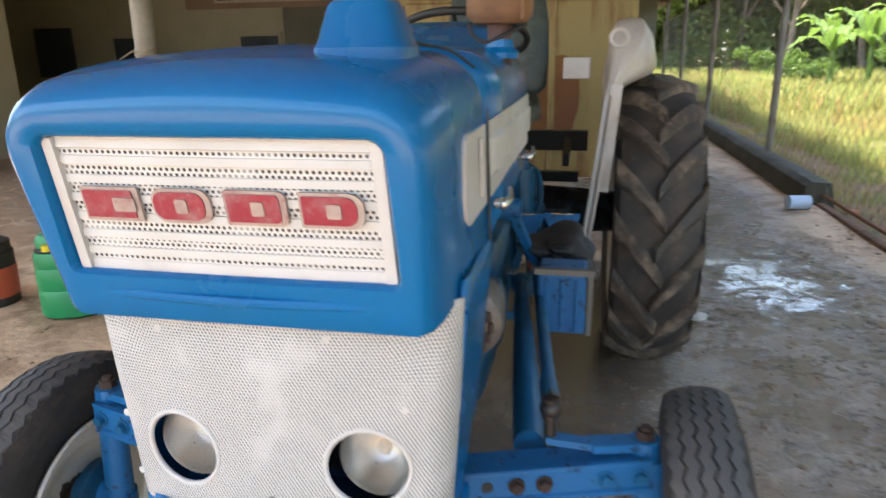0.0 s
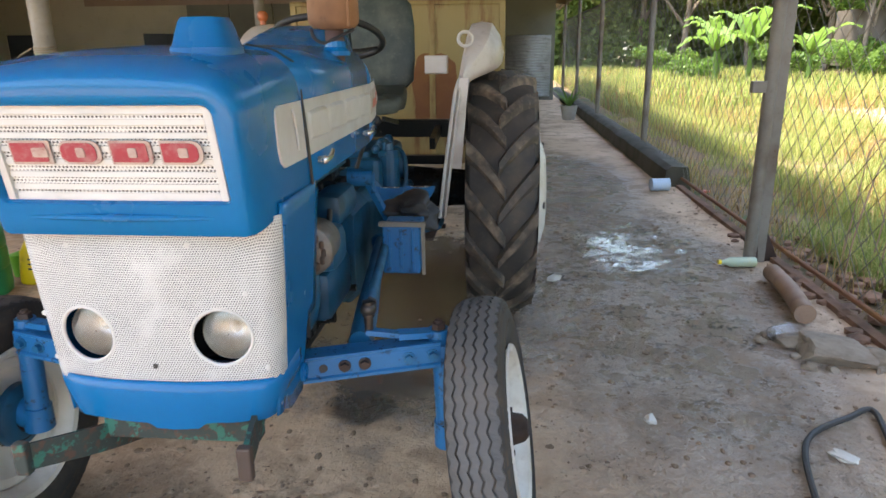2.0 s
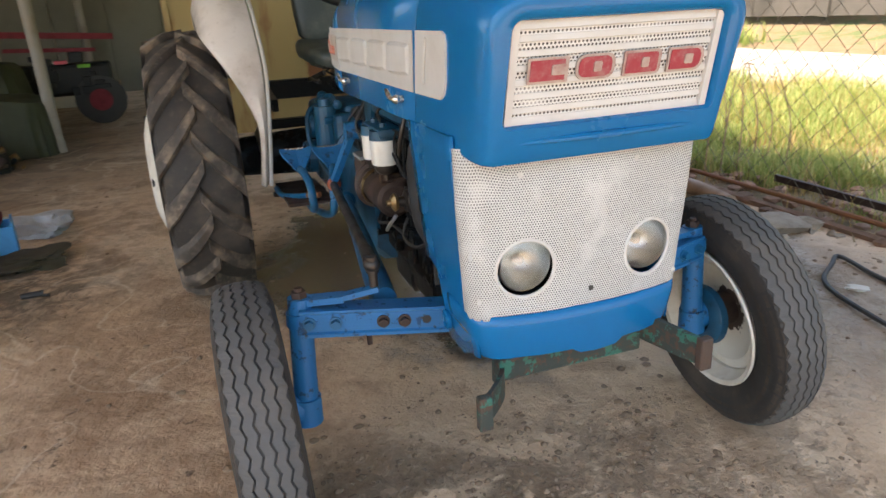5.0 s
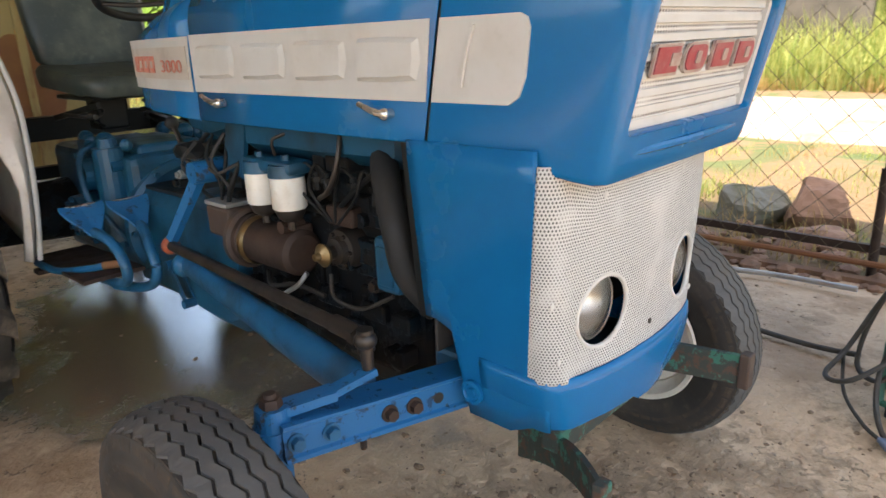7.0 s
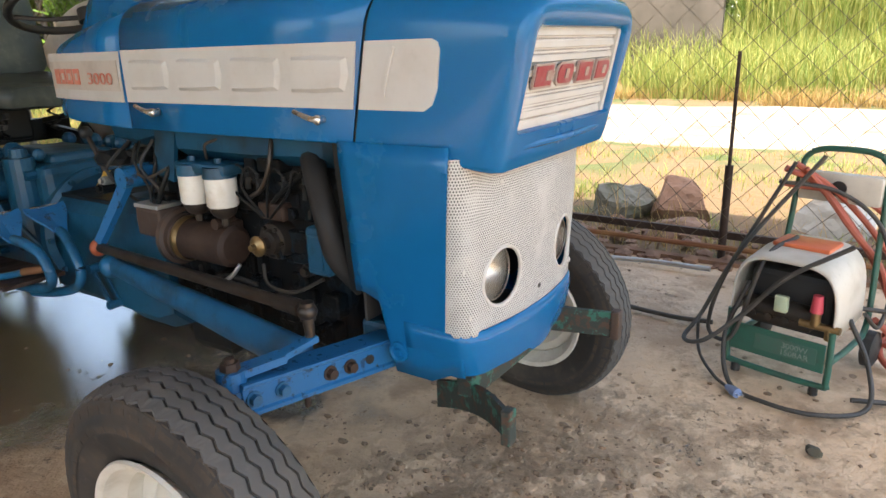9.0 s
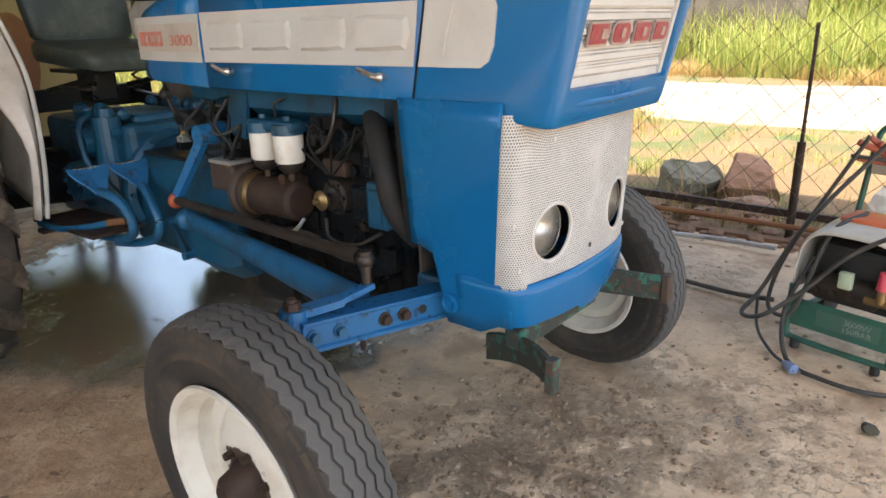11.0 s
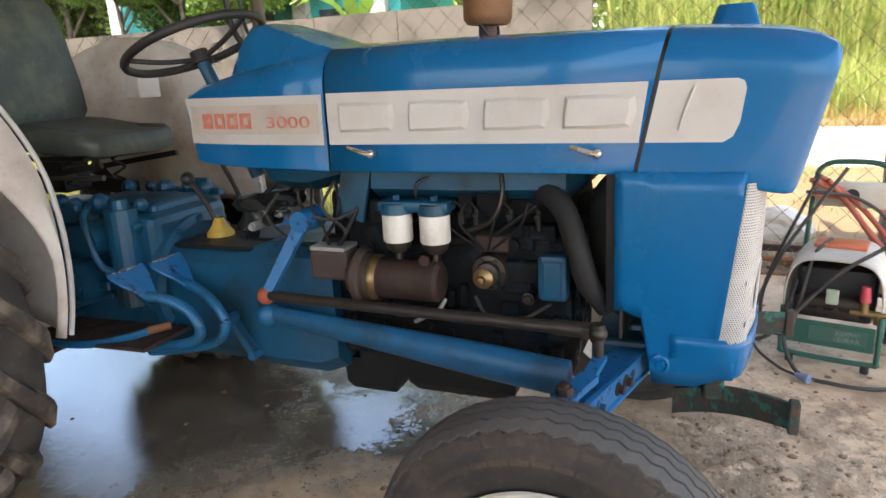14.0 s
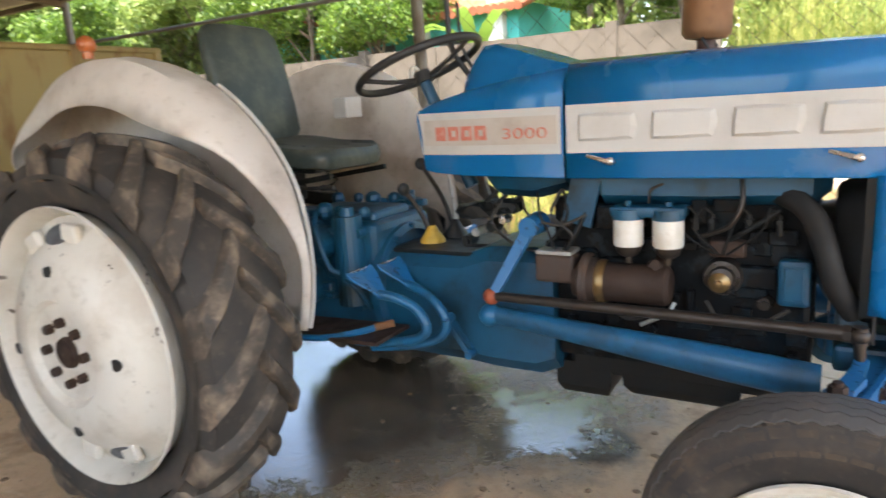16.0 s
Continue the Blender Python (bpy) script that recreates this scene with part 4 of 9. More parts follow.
for s in (-1, 1):
    bm = bmesh.new()
    loops = []
    for k in range(41):
        a = 2 * math.pi * k / 40
        c = Vector((0.150 * s + 0.0635 * math.cos(a), 0.765 + 0.0635 * math.sin(a)))
        o = Vector((math.cos(a), 0, math.sin(a)))
        m0 = wavy(c.x, c.y)
        loops.append([m0 + o * (0.0042 * math.cos(b)) + Vector((0, 0.0042 * math.sin(b), 0)) for b in [2 * math.pi * i / 8 for i in range(8)]])
    loft(bm, loops, True)
    part("lamp_rim", bm, "white", lower, "white rolled rim of the lamp hole", True)
    # headlamp: bowl, lens and bezel
    bm = bmesh.new()
    c = Matrix.Translation((0.156 if s > 0 else -0.138, -0.340, 0.766)) @ Matrix.Rotation(-math.pi / 2, 4, "Z")
    lathe(bm, [(-0.055, 0.001), (-0.052, 0.022), (-0.036, 0.042), (-0.012, 0.054), (0.006, 0.0575), (0.012, 0.058), (0.009, 0.061), (-0.014, 0.058), (-0.040, 0.046), (-0.058, 0.024), (-0.060, 0.001)], 40, c)
    # the lamp faces forward
    lamp = part("headlamp", bm, "reflector", tractor, "round headlamp with a hazy silver reflector", True)
    bm = bmesh.new()
    lathe(bm, [(0.010, 0.0572), (0.014, 0.048), (0.018, 0.030), (0.019, 0.001), (0.016, 0.001), (0.015, 0.030), (0.011, 0.048), (0.007, 0.0572)], 40, c)
    lens = part("lens", bm, "glass", lamp, "clear ribbed lamp glass", True)
    lens.visible_shadow = False
    bm = bmesh.new()
    lathe(bm, [(-0.035, 0.008), (-0.030, 0.012), (-0.02, 0.012), (-0.012, 0.006), (-0.010, 0.001)], 16, c)
    part("bulb", bm, "filter", lamp, "", True)

# blue sides below the nose
for s in (-1, 1):
    bm = bmesh.new()
    ys = ((0, -0.332, -0.324, -0.312, -0.30, -0.25, -0.20, -0.155, -0.128, -0.090, -0.066))
    cols = []
    for y in ys[1:]:
        bot = 0.560 if y < -0.26 else 0.534
        top = 1.046
        if y > -0.14:
            bot = 0.700 + 0.0 if y < -0.10 else 0.715
        zs = np.linspace(bot, top, 12)
        cols.append([Vector((s * (min(0.252 + 0.031 * (z - 0.655) / 0.34, 0.2848) - 14.0 * max(0.0, -y - 0.312) ** 2), y + (0.03 if y < -0.29 and z < 0.66 else 0.0) * 0, z)) for z in zs])
    loft(bm, cols, False)
    panel = part("side_panel", bm, "blue", tractor, "blue painted front side panel", True)
    sol = panel.modifiers.new("sheet", "SOLIDIFY")
    sol.thickness, sol.offset = 0.005, 0.0
    bm = bmesh.new()
    strip_box(bm, (s * 0.252, -0.062, 0.71), (s * 0.276, -0.062, 1.04), 0.012, 0.030, (0, 1, 0))
    part("panel_flange", bm, "darkmetal", tractor)
    bm = bmesh.new()
    q = Matrix.Translation((s * 0.252, -0.172, 0.588)) @ Matrix.Rotation(0 if s > 0 else math.pi, 4, "Z")
    lathe(bm, [(0.0, 0.024), (0.007, 0.024), (0.009, 0.018), (0.004, 0.015), (0.004, 0.010), (0.009, 0.008), (0.009, 0.001)], 24, q)
    part("boss", bm, "blue", tractor, "round blue boss", True)
    bm = bmesh.new()
    strip_box(bm, (s * 0.2565, -0.292, 0.662), (s * 0.2845, -0.325, 0.998), 0.004, 0.012, (0, 1, 0))
    part("grille_edge", bm, "blue", tractor)

# chin below the lower grille
bm = bmesh.new()
loops = []
for z, k, o in ((0.664, 1.0, 0.008), (0.640, 1.0, 0.010), (0.610, 0.975, 0.008), (0.575, 0.935, 0.004), (0.560, 0.915, 0.0), (0.556, 0.88, -0.03)):
    row = []
    for u in np.linspace(-0.40, 0.40, 41):
        p = shroud(u, 0.655, o if abs(u) < 0.22 else o * 0.45)
        zz = z
        if z < 0.60 and abs(u - 0.03) < 0.06:
            zz -= 0.012
        row.append(Vector((p.x * k, p.y, zz + 0.0025 * noise.noise(Vector((u * 20, z * 20, 1))))))
    loops.append(row)
loft(bm, loops, False)
chin = part("front_chin", bm, "blue", tractor, "bent blue sheet below the grille", True)
sol = chin.modifiers.new("sheet", "SOLIDIFY")
sol.thickness, sol.offset = 0.005, 0.0
bm = bmesh.new()
box(bm, (0, -0.17, 0.85), (0.46, 0.09, 0.42), None, 0.01)
part("radiator", bm, "black", tractor, "dark radiator core")
bm = bmesh.new()
rows = []
for y, w, h in ((-0.126, 0.205, 0.185), (-0.060, 0.200, 0.180), (0.004, 0.165, 0.150), (0.012, 0.150, 0.135)):
    rows.append([Vector((w * math.copysign(abs(math.cos(a)) ** 0.4, math.cos(a)), y, 0.835 + h * math.copysign(abs(math.sin(a)) ** 0.4, math.sin(a)))) for a in [2 * math.pi * k / 32 for k in range(32)]])
loft(bm, rows, True, True)
part("fan_cowl", bm, "perished", tractor, "black fan cowl behind the radiator", True)
# dark sheet added to block daylight showing through beside the radiator
bm = bmesh.new()
box(bm, (0, -0.080, 0.84), (0.50, 0.008, 0.40), None, 0.002)
part("baffle", bm, "black", tractor, "dark baffle sheet added to close the bright gap by the radiator")
bm = bmesh.new()
box(bm, (0, -0.15, 0.57), (0.36, 0.30, 0.07), None, 0.012)
part("front_support", bm, "blue3", tractor, "dark blue cast front support")

# rear cowl and dash
bm = bmesh.new()
open_loft(bm, [rloop(0.662, 0.280, 0.278, 1.040, 1.340, 0.085, 0.004, 0.012, 0.0),
               rloop(0.83, 0.262, 0.258, 1.042, 1.326, 0.080, 0.004, 0.012, 0.0),
               rloop(1.00, 0.238, 0.230, 1.044, 1.300, 0.070, 0.004, 0.010, 0.0),
               rloop(1.13, 0.212, 0.200, 1.050, 1.272, 0.060, 0.004, 0.008, -0.10),
               rloop(1.195, 0.190, 0.172, 1.056, 1.250, 0.050, 0.004, 0.006, -0.22),
               rloop(1.205, 0.150, 0.130, 1.08, 1.235, 0.040, 0.004, 0.004, -0.22)])
cowl = part("rear_cowl", bm, "blue", tractor, "blue tapered cowl below the dash", True)
sol = cowl.modifiers.new("sheet", "SOLIDIFY")
sol.thickness, sol.offset = 0.004, -1.0
bm = bmesh.new()
loops = []
for y, hw, z in ((0.66, 0.20, 1.352), (0.74, 0.19, 1.372), (0.84, 0.165, 1.408), (0.93, 0.145, 1.434), (0.965, 0.14, 1.432), (0.995, 0.14, 1.40), (1.02, 0.14, 1.36), (1.035, 0.14, 1.28)):
    zb = 1.26
    loops.append([Vector((x, y, q)) for x, q in ((-hw - 0.05, zb), (-hw - 0.01, z - 0.03), (-hw + 0.015, z - 0.006), (-hw * 0.5, z), (hw * 0.5, z), (hw - 0.015, z - 0.006), (hw + 0.01, z - 0.03), (hw + 0.05, zb))])
loft(bm, loops, False)
part("dash_hump", bm, "blue", tractor, "raised blue dash cowl", True)

# white flash along the sides
for s in (-1, 1):
    bm = bmesh.new()
    q = lambda y, z, o=0.0: Vector((s * (0.2855 + o), y + (1.2 - z) * 0.14 * (0.65 - y) / 0.8, z))
    g = [[bm.verts.new(q(y, z)) for y in np.linspace(-0.126, 0.650, 12)] for z in (1.110, 1.238)]
    for i in range(11):
        bm.faces.new((g[0][i], g[0][i + 1], g[1][i + 1], g[1][i]))
    flash = part("side_flash", bm, "white", tractor, "white flash along the hood side")
    flash.modifiers.new("sheet", "SOLIDIFY").thickness = 0.002
    for c in (0.615, 0.422, 0.231, 0.044):
        bm = bmesh.new()
        loops = [[q(c + dy, 1.177 + dz, 0.0005) for dy, dz in ((0.0, -0.036), (-0.076, -0.037), (-0.148, -0.033), (-0.156, 0.0), (-0.148, 0.033), (-0.076, 0.037), (0.0, 0.036), (0.003, 0.0))],
                 [q(c + dy, 1.177 + dz, o) for dy, dz, o in ((-0.007, -0.029, 0.010), (-0.076, -0.028, 0.008), (-0.136, -0.025, 0.005), (-0.140, 0.0, 0.005), (-0.136, 0.025, 0.005), (-0.076, 0.028, 0.008), (-0.007, 0.029, 0.010), (-0.005, 0.0, 0.010))]]
        rws = loft(bm, loops, True)
        bm.faces.new(rws[-1])
        part("louvre", bm, "white", flash)
    bm = bmesh.new()
    pts = [(-0.145, 1.238), (-0.296, 1.238), (-0.310, 1.232), (-0.317, 1.218), (-0.322, 1.150), (-0.316, 1.122), (-0.300, 1.110), (-0.145, 1.110)]
    bm.faces.new([bm.verts.new((s * (0.2850 - 0.03 * max(0.0, -y - 0.25) * 1.2), y + (1.2 - z) * 0.20, z)) for y, z in pts])
    nose = part("side_flash", bm, "white", tractor, "white flash on the nose")
    nose.modifiers.new("sheet", "SOLIDIFY").thickness = 0.006
    bm = bmesh.new()
    pipe(bm, [(s * 0.2875, -0.218 - (1.2 - 1.225) * -0.2, 1.225), (s * 0.2875, -0.205, 1.175), (s * 0.2875, -0.195, 1.135)], 0.003, 6, 3)
    part("crease", bm, "white", nose)
    # rear badge panel on the tapered cowl
    side = lambda y: float(np.interp(y, (0.66, 0.83, 1.00, 1.13, 1.195), (0.2815, 0.2635, 0.2390, 0.2115, 0.187))) + 0.003
    bm = bmesh.new()
    ys = np.linspace(0.668, 1.162, 10)
    g = [[bm.verts.new((s * (side(y) - (0.003 if z > 1.2 else 0.0)), y + (0.012 if y > 1.14 and z > 1.2 else 0.0), z)) for y in ys] for z in (1.108, 1.172, 1.236)]
    for j in range(2):
        for i in range(9):
            bm.faces.new((g[j][i], g[j][i + 1], g[j + 1][i + 1], g[j + 1][i]))
    panel = part("badge_panel", bm, "white", tractor, "white panel with faded red maker's plate")
    panel.modifiers.new("sheet", "SOLIDIFY").thickness = 0.002
    bm = bmesh.new()
    ys = np.linspace(0.678, 1.150, 9)
    g = [[bm.verts.new((s * (side(y) + 0.0022), y, z)) for y in ys] for z in (1.136, 1.214)]
    for i in range(8):
        bm.faces.new((g[0][i], g[0][i + 1], g[1][i + 1], g[1][i]))
    plate = part("badge_plate", bm, "plate", panel, "dulled silver plate in the white panel")
    plate.modifiers.new("sheet", "SOLIDIFY").thickness = 0.002
    for k, y in enumerate((1.076, 1.026, 0.976, 0.926)):
        bm = bmesh.new()
        strip_box(bm, (s * (side(y + 0.02) + 0.0045), y + 0.020, 1.172), (s * (side(y - 0.02) + 0.0045), y - 0.020, 1.172), 0.002, 0.042)
        part("maker_mark", bm, "orangetext", panel, "faded red block of the maker's mark")
        bm = bmesh.new()
        strip_box(bm, (s * (side(y) + 0.0060), y + (0.004 if k else -0.010), 1.172 - (0.0 if k else 0.010)), (s * (side(y - 0.01) + 0.0060), y - 0.010 - (0.0 if k else 0.012), 1.172 - (0.0 if k else 0.010)), 0.002, 0.018)
        part("maker_mark", bm, "plate", panel)
    txt = bpy.data.curves.new("model_number", "FONT")
    txt.body, txt.size, txt.extrude, txt.align_x, txt.align_y = "3000", 0.043, 0.0006, "CENTER", "CENTER"
    tmp = new("model_number", txt)
    me = bpy.data.meshes.new_from_object(tmp.evaluated_get(bpy.context.evaluated_depsgraph_get()))
    bpy.data.objects.remove(tmp)
    me.materials.append(M["orangetext"])
    num = new("model_number", me)
    num.parent = panel
    tilt = math.atan2(side(0.70) - side(0.86), 0.16)
    num.matrix_basis = Matrix.Translation((s * (side(0.778) + 0.0050), 0.778, 1.166)) @ Matrix.Rotation(s * (math.pi / 2 - 0.0) + (tilt if s > 0 else -tilt), 4, "Z") @ Matrix.Rotation(math.pi / 2, 4, "X") @ Matrix.Diagonal((1.75, 1, 1, 1))
    # catches
    for y in (-0.030, 0.528):
        bm = bmesh.new()
        ball(bm, (s * 0.300, y, 1.088), 0.011, 12)
        rod(bm, (s * 0.284, y, 1.088), (s * 0.302, y, 1.088), 0.009)
        pipe(bm, [(s * 0.304, y, 1.088), (s * 0.310, y + 0.020, 1.093), (s * 0.306, y + 0.060, 1.104)], 0.007, 8, 5, 0.005)
        part("hood_catch", bm, "chrome", tractor, "small chrome hood catch", True)

# dark strip behind the seam between hood and nose
bm = bmesh.new()
open_loft(bm, [rloop(-0.165, 0.277, 0.275, 1.045, 1.340, 0.083, 0.004, 0.012, 0.20), rloop(-0.105, 0.277, 0.275, 1.045, 1.340, 0.083, 0.004, 0.012, 0.20)])
part("seam_strip", bm, "black", tractor, "", True)

# air intake cap, stack
bm = bmesh.new()
cap = [(0.061, -0.006), (0.064, 0.004), (0.064, 0.021), (0.060, 0.026), (0.046, 0.070), (0.041, 0.077)]
loops = []
for r, z in cap:
    loops.append([Vector((0.150 + r * math.copysign(abs(math.cos(a)) ** 0.6, math.cos(a)), -0.300 + r * math.copysign(abs(math.sin(a)) ** 0.6, math.sin(a)), 1.329 + z)) for a in [2 * math.pi * k / 32 for k in range(32)]])
rws = loft(bm, loops, True)
bm.faces.new(rws[-1])
part("intake_cap", bm, "blue", tractor, "blue truncated air intake cap on the hood", True)
bm = bmesh.new()
pipe(bm, [(0.19, -0.20, 1.357), (0.23, -0.15, 1.346), (0.262, -0.11, 1.320)], 0.0022, 6, 5)
part("hood_seam", bm, "black", tractor, "open dark seam in the hood")
bm = bmesh.new()
bm.faces.new([bm.verts.new((0.2862, y, z)) for y, z in ((-0.152, 1.262), (-0.138, 1.215), (-0.120, 1.150), (-0.108, 1.085), (-0.103, 1.042), (-0.112, 1.042), (-0.126, 1.110), (-0.140, 1.165), (-0.148, 1.215))])
gap = part("hood_gap", bm, "black", tractor, "gaping dark seam between hood and nose")
gap.modifiers.new("sheet", "SOLIDIFY").thickness = 0.003
bm = bmesh.new()
rod(bm, (0.240, 0.385, 1.30), (0.240, 0.385, 1.43), 0.027, 0.027, 20)
stack = part("exhaust_stub", bm, "brownpipe", tractor, "brown rusted exhaust stub", True)
bm = bmesh.new()
lathe(bm, [(0.0, 0.044), (0.012, 0.044), (0.024, 0.033), (0.04, 0.031)], 14, Matrix.Translation((0.240, 0.385, 1.33)) @ Matrix.Rotation(-math.pi / 2, 4, "Y"))
part("stub_collar", bm, "blue", stack, "chipped blue paint at the pipe's foot")
bm = bmesh.new()
lathe(bm, [(0.0, 0.026), (0.004, 0.060), (0.018, 0.072), (0.030, 0.0735), (0.50, 0.0735), (0.52, 0.068), (0.535, 0.03), (0.62, 0.03), (0.62, 0.024)], 32,
      Matrix.Translation((0.240, 0.385, 1.402)) @ Matrix.Rotation(radians(2.5), 4, "X") @ Matrix.Rotation(-math.pi / 2, 4, "Y"))
muffler = part("muffler", bm, "muffler", tractor, "tan rusted upright muffler drum", True)
bm = bmesh.new()
strip_box(bm, (0.294, 0.334, 1.41), (0.294, 0.320, 1.90), 0.007, 0.010, (0, 1, 0))
part("seam", bm, "muffler", muffler)
bm = bmesh.new()
pipe(bm, [(0.170, 0.385, 1.405), (0.185, 0.37, 1.378), (0.215, 0.365, 1.365), (0.250, 0.355, 1.378), (0.300, 0.372, 1.402)], 0.005, 6, 6)
part("clamp_wire", bm, "black", muffler)

# steering wheel and column
SW = Matrix.Translation((0.004, 1.285, 1.395)) @ Matrix.Rotation(radians(-21), 4, "X")
bm = bmesh.new()
loops = []
for k in range(60):
    a = 2 * math.pi * k / 60
    loops.append([SW @ Vector(((0.222 + 0.0135 * math.cos(b)) * math.cos(a), (0.222 + 0.0135 * math.cos(b)) * math.sin(a), 0.0135 * math.sin(b))) for b in [2 * math.pi * i / 10 for i in range(10)]])
loft(bm, loops + [loops[0]], True)
wheel = part("steering_wheel", bm, "black", tractor, "thin black steering wheel", True)
for a in (0.5, 2.6, 4.71):
    bm = bmesh.new()
    pipe(bm, [SW @ Vector((0.02 * math.cos(a), 0.02 * math.sin(a), -0.045)), SW @ Vector((0.12 * math.cos(a), 0.12 * math.sin(a), -0.030)), SW @ Vector((0.222 * math.cos(a), 0.222 * math.sin(a), 0.0))], 0.008, 8, 5)
    part("spoke", bm, "black", wheel, "", True)
bm = bmesh.new()
rod(bm, SW @ Vector((0, 0, -0.06)), SW @ Vector((0, 0, -0.02)), 0.034, 0.028, 20)
part("wheel_boss", bm, "black", wheel, "", True)
bm = bmesh.new()
rod(bm, SW @ Vector((0, 0, -0.05)), (0.004, 1.10, 0.98), 0.021, 0.024, 16)
part("steering_column", bm, "blue3", tractor, "", True)
bm = bmesh.new()
pipe(bm, [(0.10, 1.09, 1.28), (0.09, 1.14, 1.36), (0.07, 1.19, 1.46), (0.072, 1.20, 1.66)], 0.010, 8, 6)
pipe(bm, [(0.13, 1.09, 1.28), (0.125, 1.13, 1.36), (0.11, 1.17, 1.46), (0.112, 1.18, 1.60)], 0.006, 8, 6)
part("throttle_lever", bm, "black", tractor, "", True)

# rear lift bar behind the housing
bm = bmesh.new()
strip_box(bm, (-0.46, 2.42, 0.90), (0.46, 2.42, 0.90), 0.07, 0.10)
strip_box(bm, (-0.42, 2.36, 0.72), (0.42, 2.36, 0.72), 0.05, 0.05)
for x in (-0.36, 0.36):
    strip_box(bm, (x, 2.0, 0.86), (x, 2.44, 0.90), 0.03, 0.06)
part("lift_bar", bm, "darkmetal", tractor, "black rear lift bar")

# seat
bm = bmesh.new()
SB = Matrix.Translation((0.025, 2.115, 1.395)) @ Matrix.Rotation(radians(7), 4, "Z") @ Matrix.Rotation(radians(-12), 4, "X")
rows = []
for z, hw, th in ((-0.245, 0.19, 0.05), (-0.21, 0.225, 0.075), (-0.10, 0.235, 0.085), (0.08, 0.235, 0.085), (0.19, 0.220, 0.080), (0.225, 0.19, 0.065), (0.236, 0.14, 0.03)):
    rows.append([SB @ Vector((hw * math.copysign(abs(math.cos(a)) ** 0.45, math.cos(a)), th / 2 * math.copysign(abs(math.sin(a)) ** 0.6, math.sin(a)), z)) for a in [2 * math.pi * k / 40 for k in range(40)]])
loft(bm, rows, True, True)
part("seat_back", bm, "seat", tractor, "dark grey-green vinyl seat back", True)
bm = bmesh.new()
rows = []
for z, k in ((1.085, 0.88), (1.093, 0.97), (1.122, 1.0), (1.146, 0.985), (1.160, 0.93), (1.163, 0.6)):
    row = []
    for a in [2 * math.pi * i / 44 for i in range(44)]:
        x, y = 0.235 * k * math.copysign(abs(math.cos(a)) ** 0.4, math.cos(a)), 0.235 * k * math.copysign(abs(math.sin(a)) ** 0.45, math.sin(a))
        lift = 0.05 * (y / 0.235) * 0.5 - 0.012 + 0.014 * noise.noise(Vector((math.cos(a) * 3, math.sin(a) * 3, z * 5)))
        row.append(Vector((0.012 + x - 0.10 * y, 1.832 + y + 0.10 * x, z + lift)))
    rows.append(row)
loft(bm, rows, True, True)
part("seat_cushion", bm, "seat", tractor, "torn grey-green vinyl seat cushion", True)
bm = bmesh.new()
box(bm, (0, 1.84, 1.052), (0.32, 0.36, 0.016), None, 0.005)
strip_box(bm, (-0.17, 1.58, 1.035), (-0.17, 2.04, 0.97), 0.014, 0.020)
strip_box(bm, (0.17, 1.58, 1.035), (0.17, 2.04, 0.97), 0.014, 0.020)
box(bm, (0, 1.96, 0.98), (0.12, 0.12, 0.13), None, 0.012)
for x in (-0.10, 0.10):
    for k in range(9):
        a = k * 1.3
        rod(bm, (x + 0.022 * math.cos(a), 1.80 + 0.022 * math.sin(a), 0.94 + 0.012 * k), (x + 0.022 * math.cos(a + 1.3), 1.80 + 0.022 * math.sin(a + 1.3), 0.952 + 0.012 * k), 0.005, None, 6)
part("seat_frame", bm, "darkmetal", tractor, "black seat suspension frame")
bm = bmesh.new()
pipe(bm, [(-0.18, 1.90, 0.99), (-0.20, 1.70, 0.995), (-0.20, 1.58, 0.998)], 0.007, 8, 5)
rod(bm, (-0.20, 1.60, 0.998), (-0.20, 1.545, 0.999), 0.011, 0.009)
part("seat_lever", bm, "black", tractor, "", True)

# engine
bm = bmesh.new()
box(bm, (0.0, 0.40, 0.72), (0.30, 0.70, 0.50), None, 0.02)
box(bm, (0.0, 0.40, 0.985), (0.24, 0.62, 0.06), None, 0.015)
rnd = random.Random(11)
for k in range(46):
    y, z, d = rnd.uniform(0.06, 0.74), rnd.uniform(0.52, 0.96), rnd.uniform(0.012, 0.05)
    sx = rnd.choice((-1, 1))
    box(bm, (sx * (0.150 + d / 2), y, z), (d, rnd.uniform(0.02, 0.10), rnd.uniform(0.02, 0.07)), None, 0.004, 1)
for k in range(30):
    y, z = rnd.uniform(0.06, 0.74), rnd.uniform(0.50, 0.97)
    sx = rnd.choice((-1, 1))
    rod(bm, (sx * 0.15, y, z), (sx * rnd.uniform(0.18, 0.215), y, z), rnd.uniform(0.006, 0.018), None, 8)
part("engine_block", bm, "oil", tractor, "oily black-blue engine block")
bm = bmesh.new()
box(bm, (0, 0.42, 0.455), (0.24, 0.60, 0.10), None, 0.02)
for y, l, zb in ((0.385, 0.34, 0.352), (0.675, 0.18, 0.328)):
    loft(bm, [[Vector((-0.02 + dx * 0.10 * k, y + dy * l / 2 * k, z)) for dx, dy in ((-1, -1), (1, -1), (1, 1), (-1, 1))] for z, k in ((0.44, 1.0), (zb + 0.03, 0.97), (zb + 0.006, 0.84), (zb, 0.78))], True, True)
part("oil_sump", bm, "darkmetal", tractor, "black oil sump")
bm = bmesh.new()
rws = []
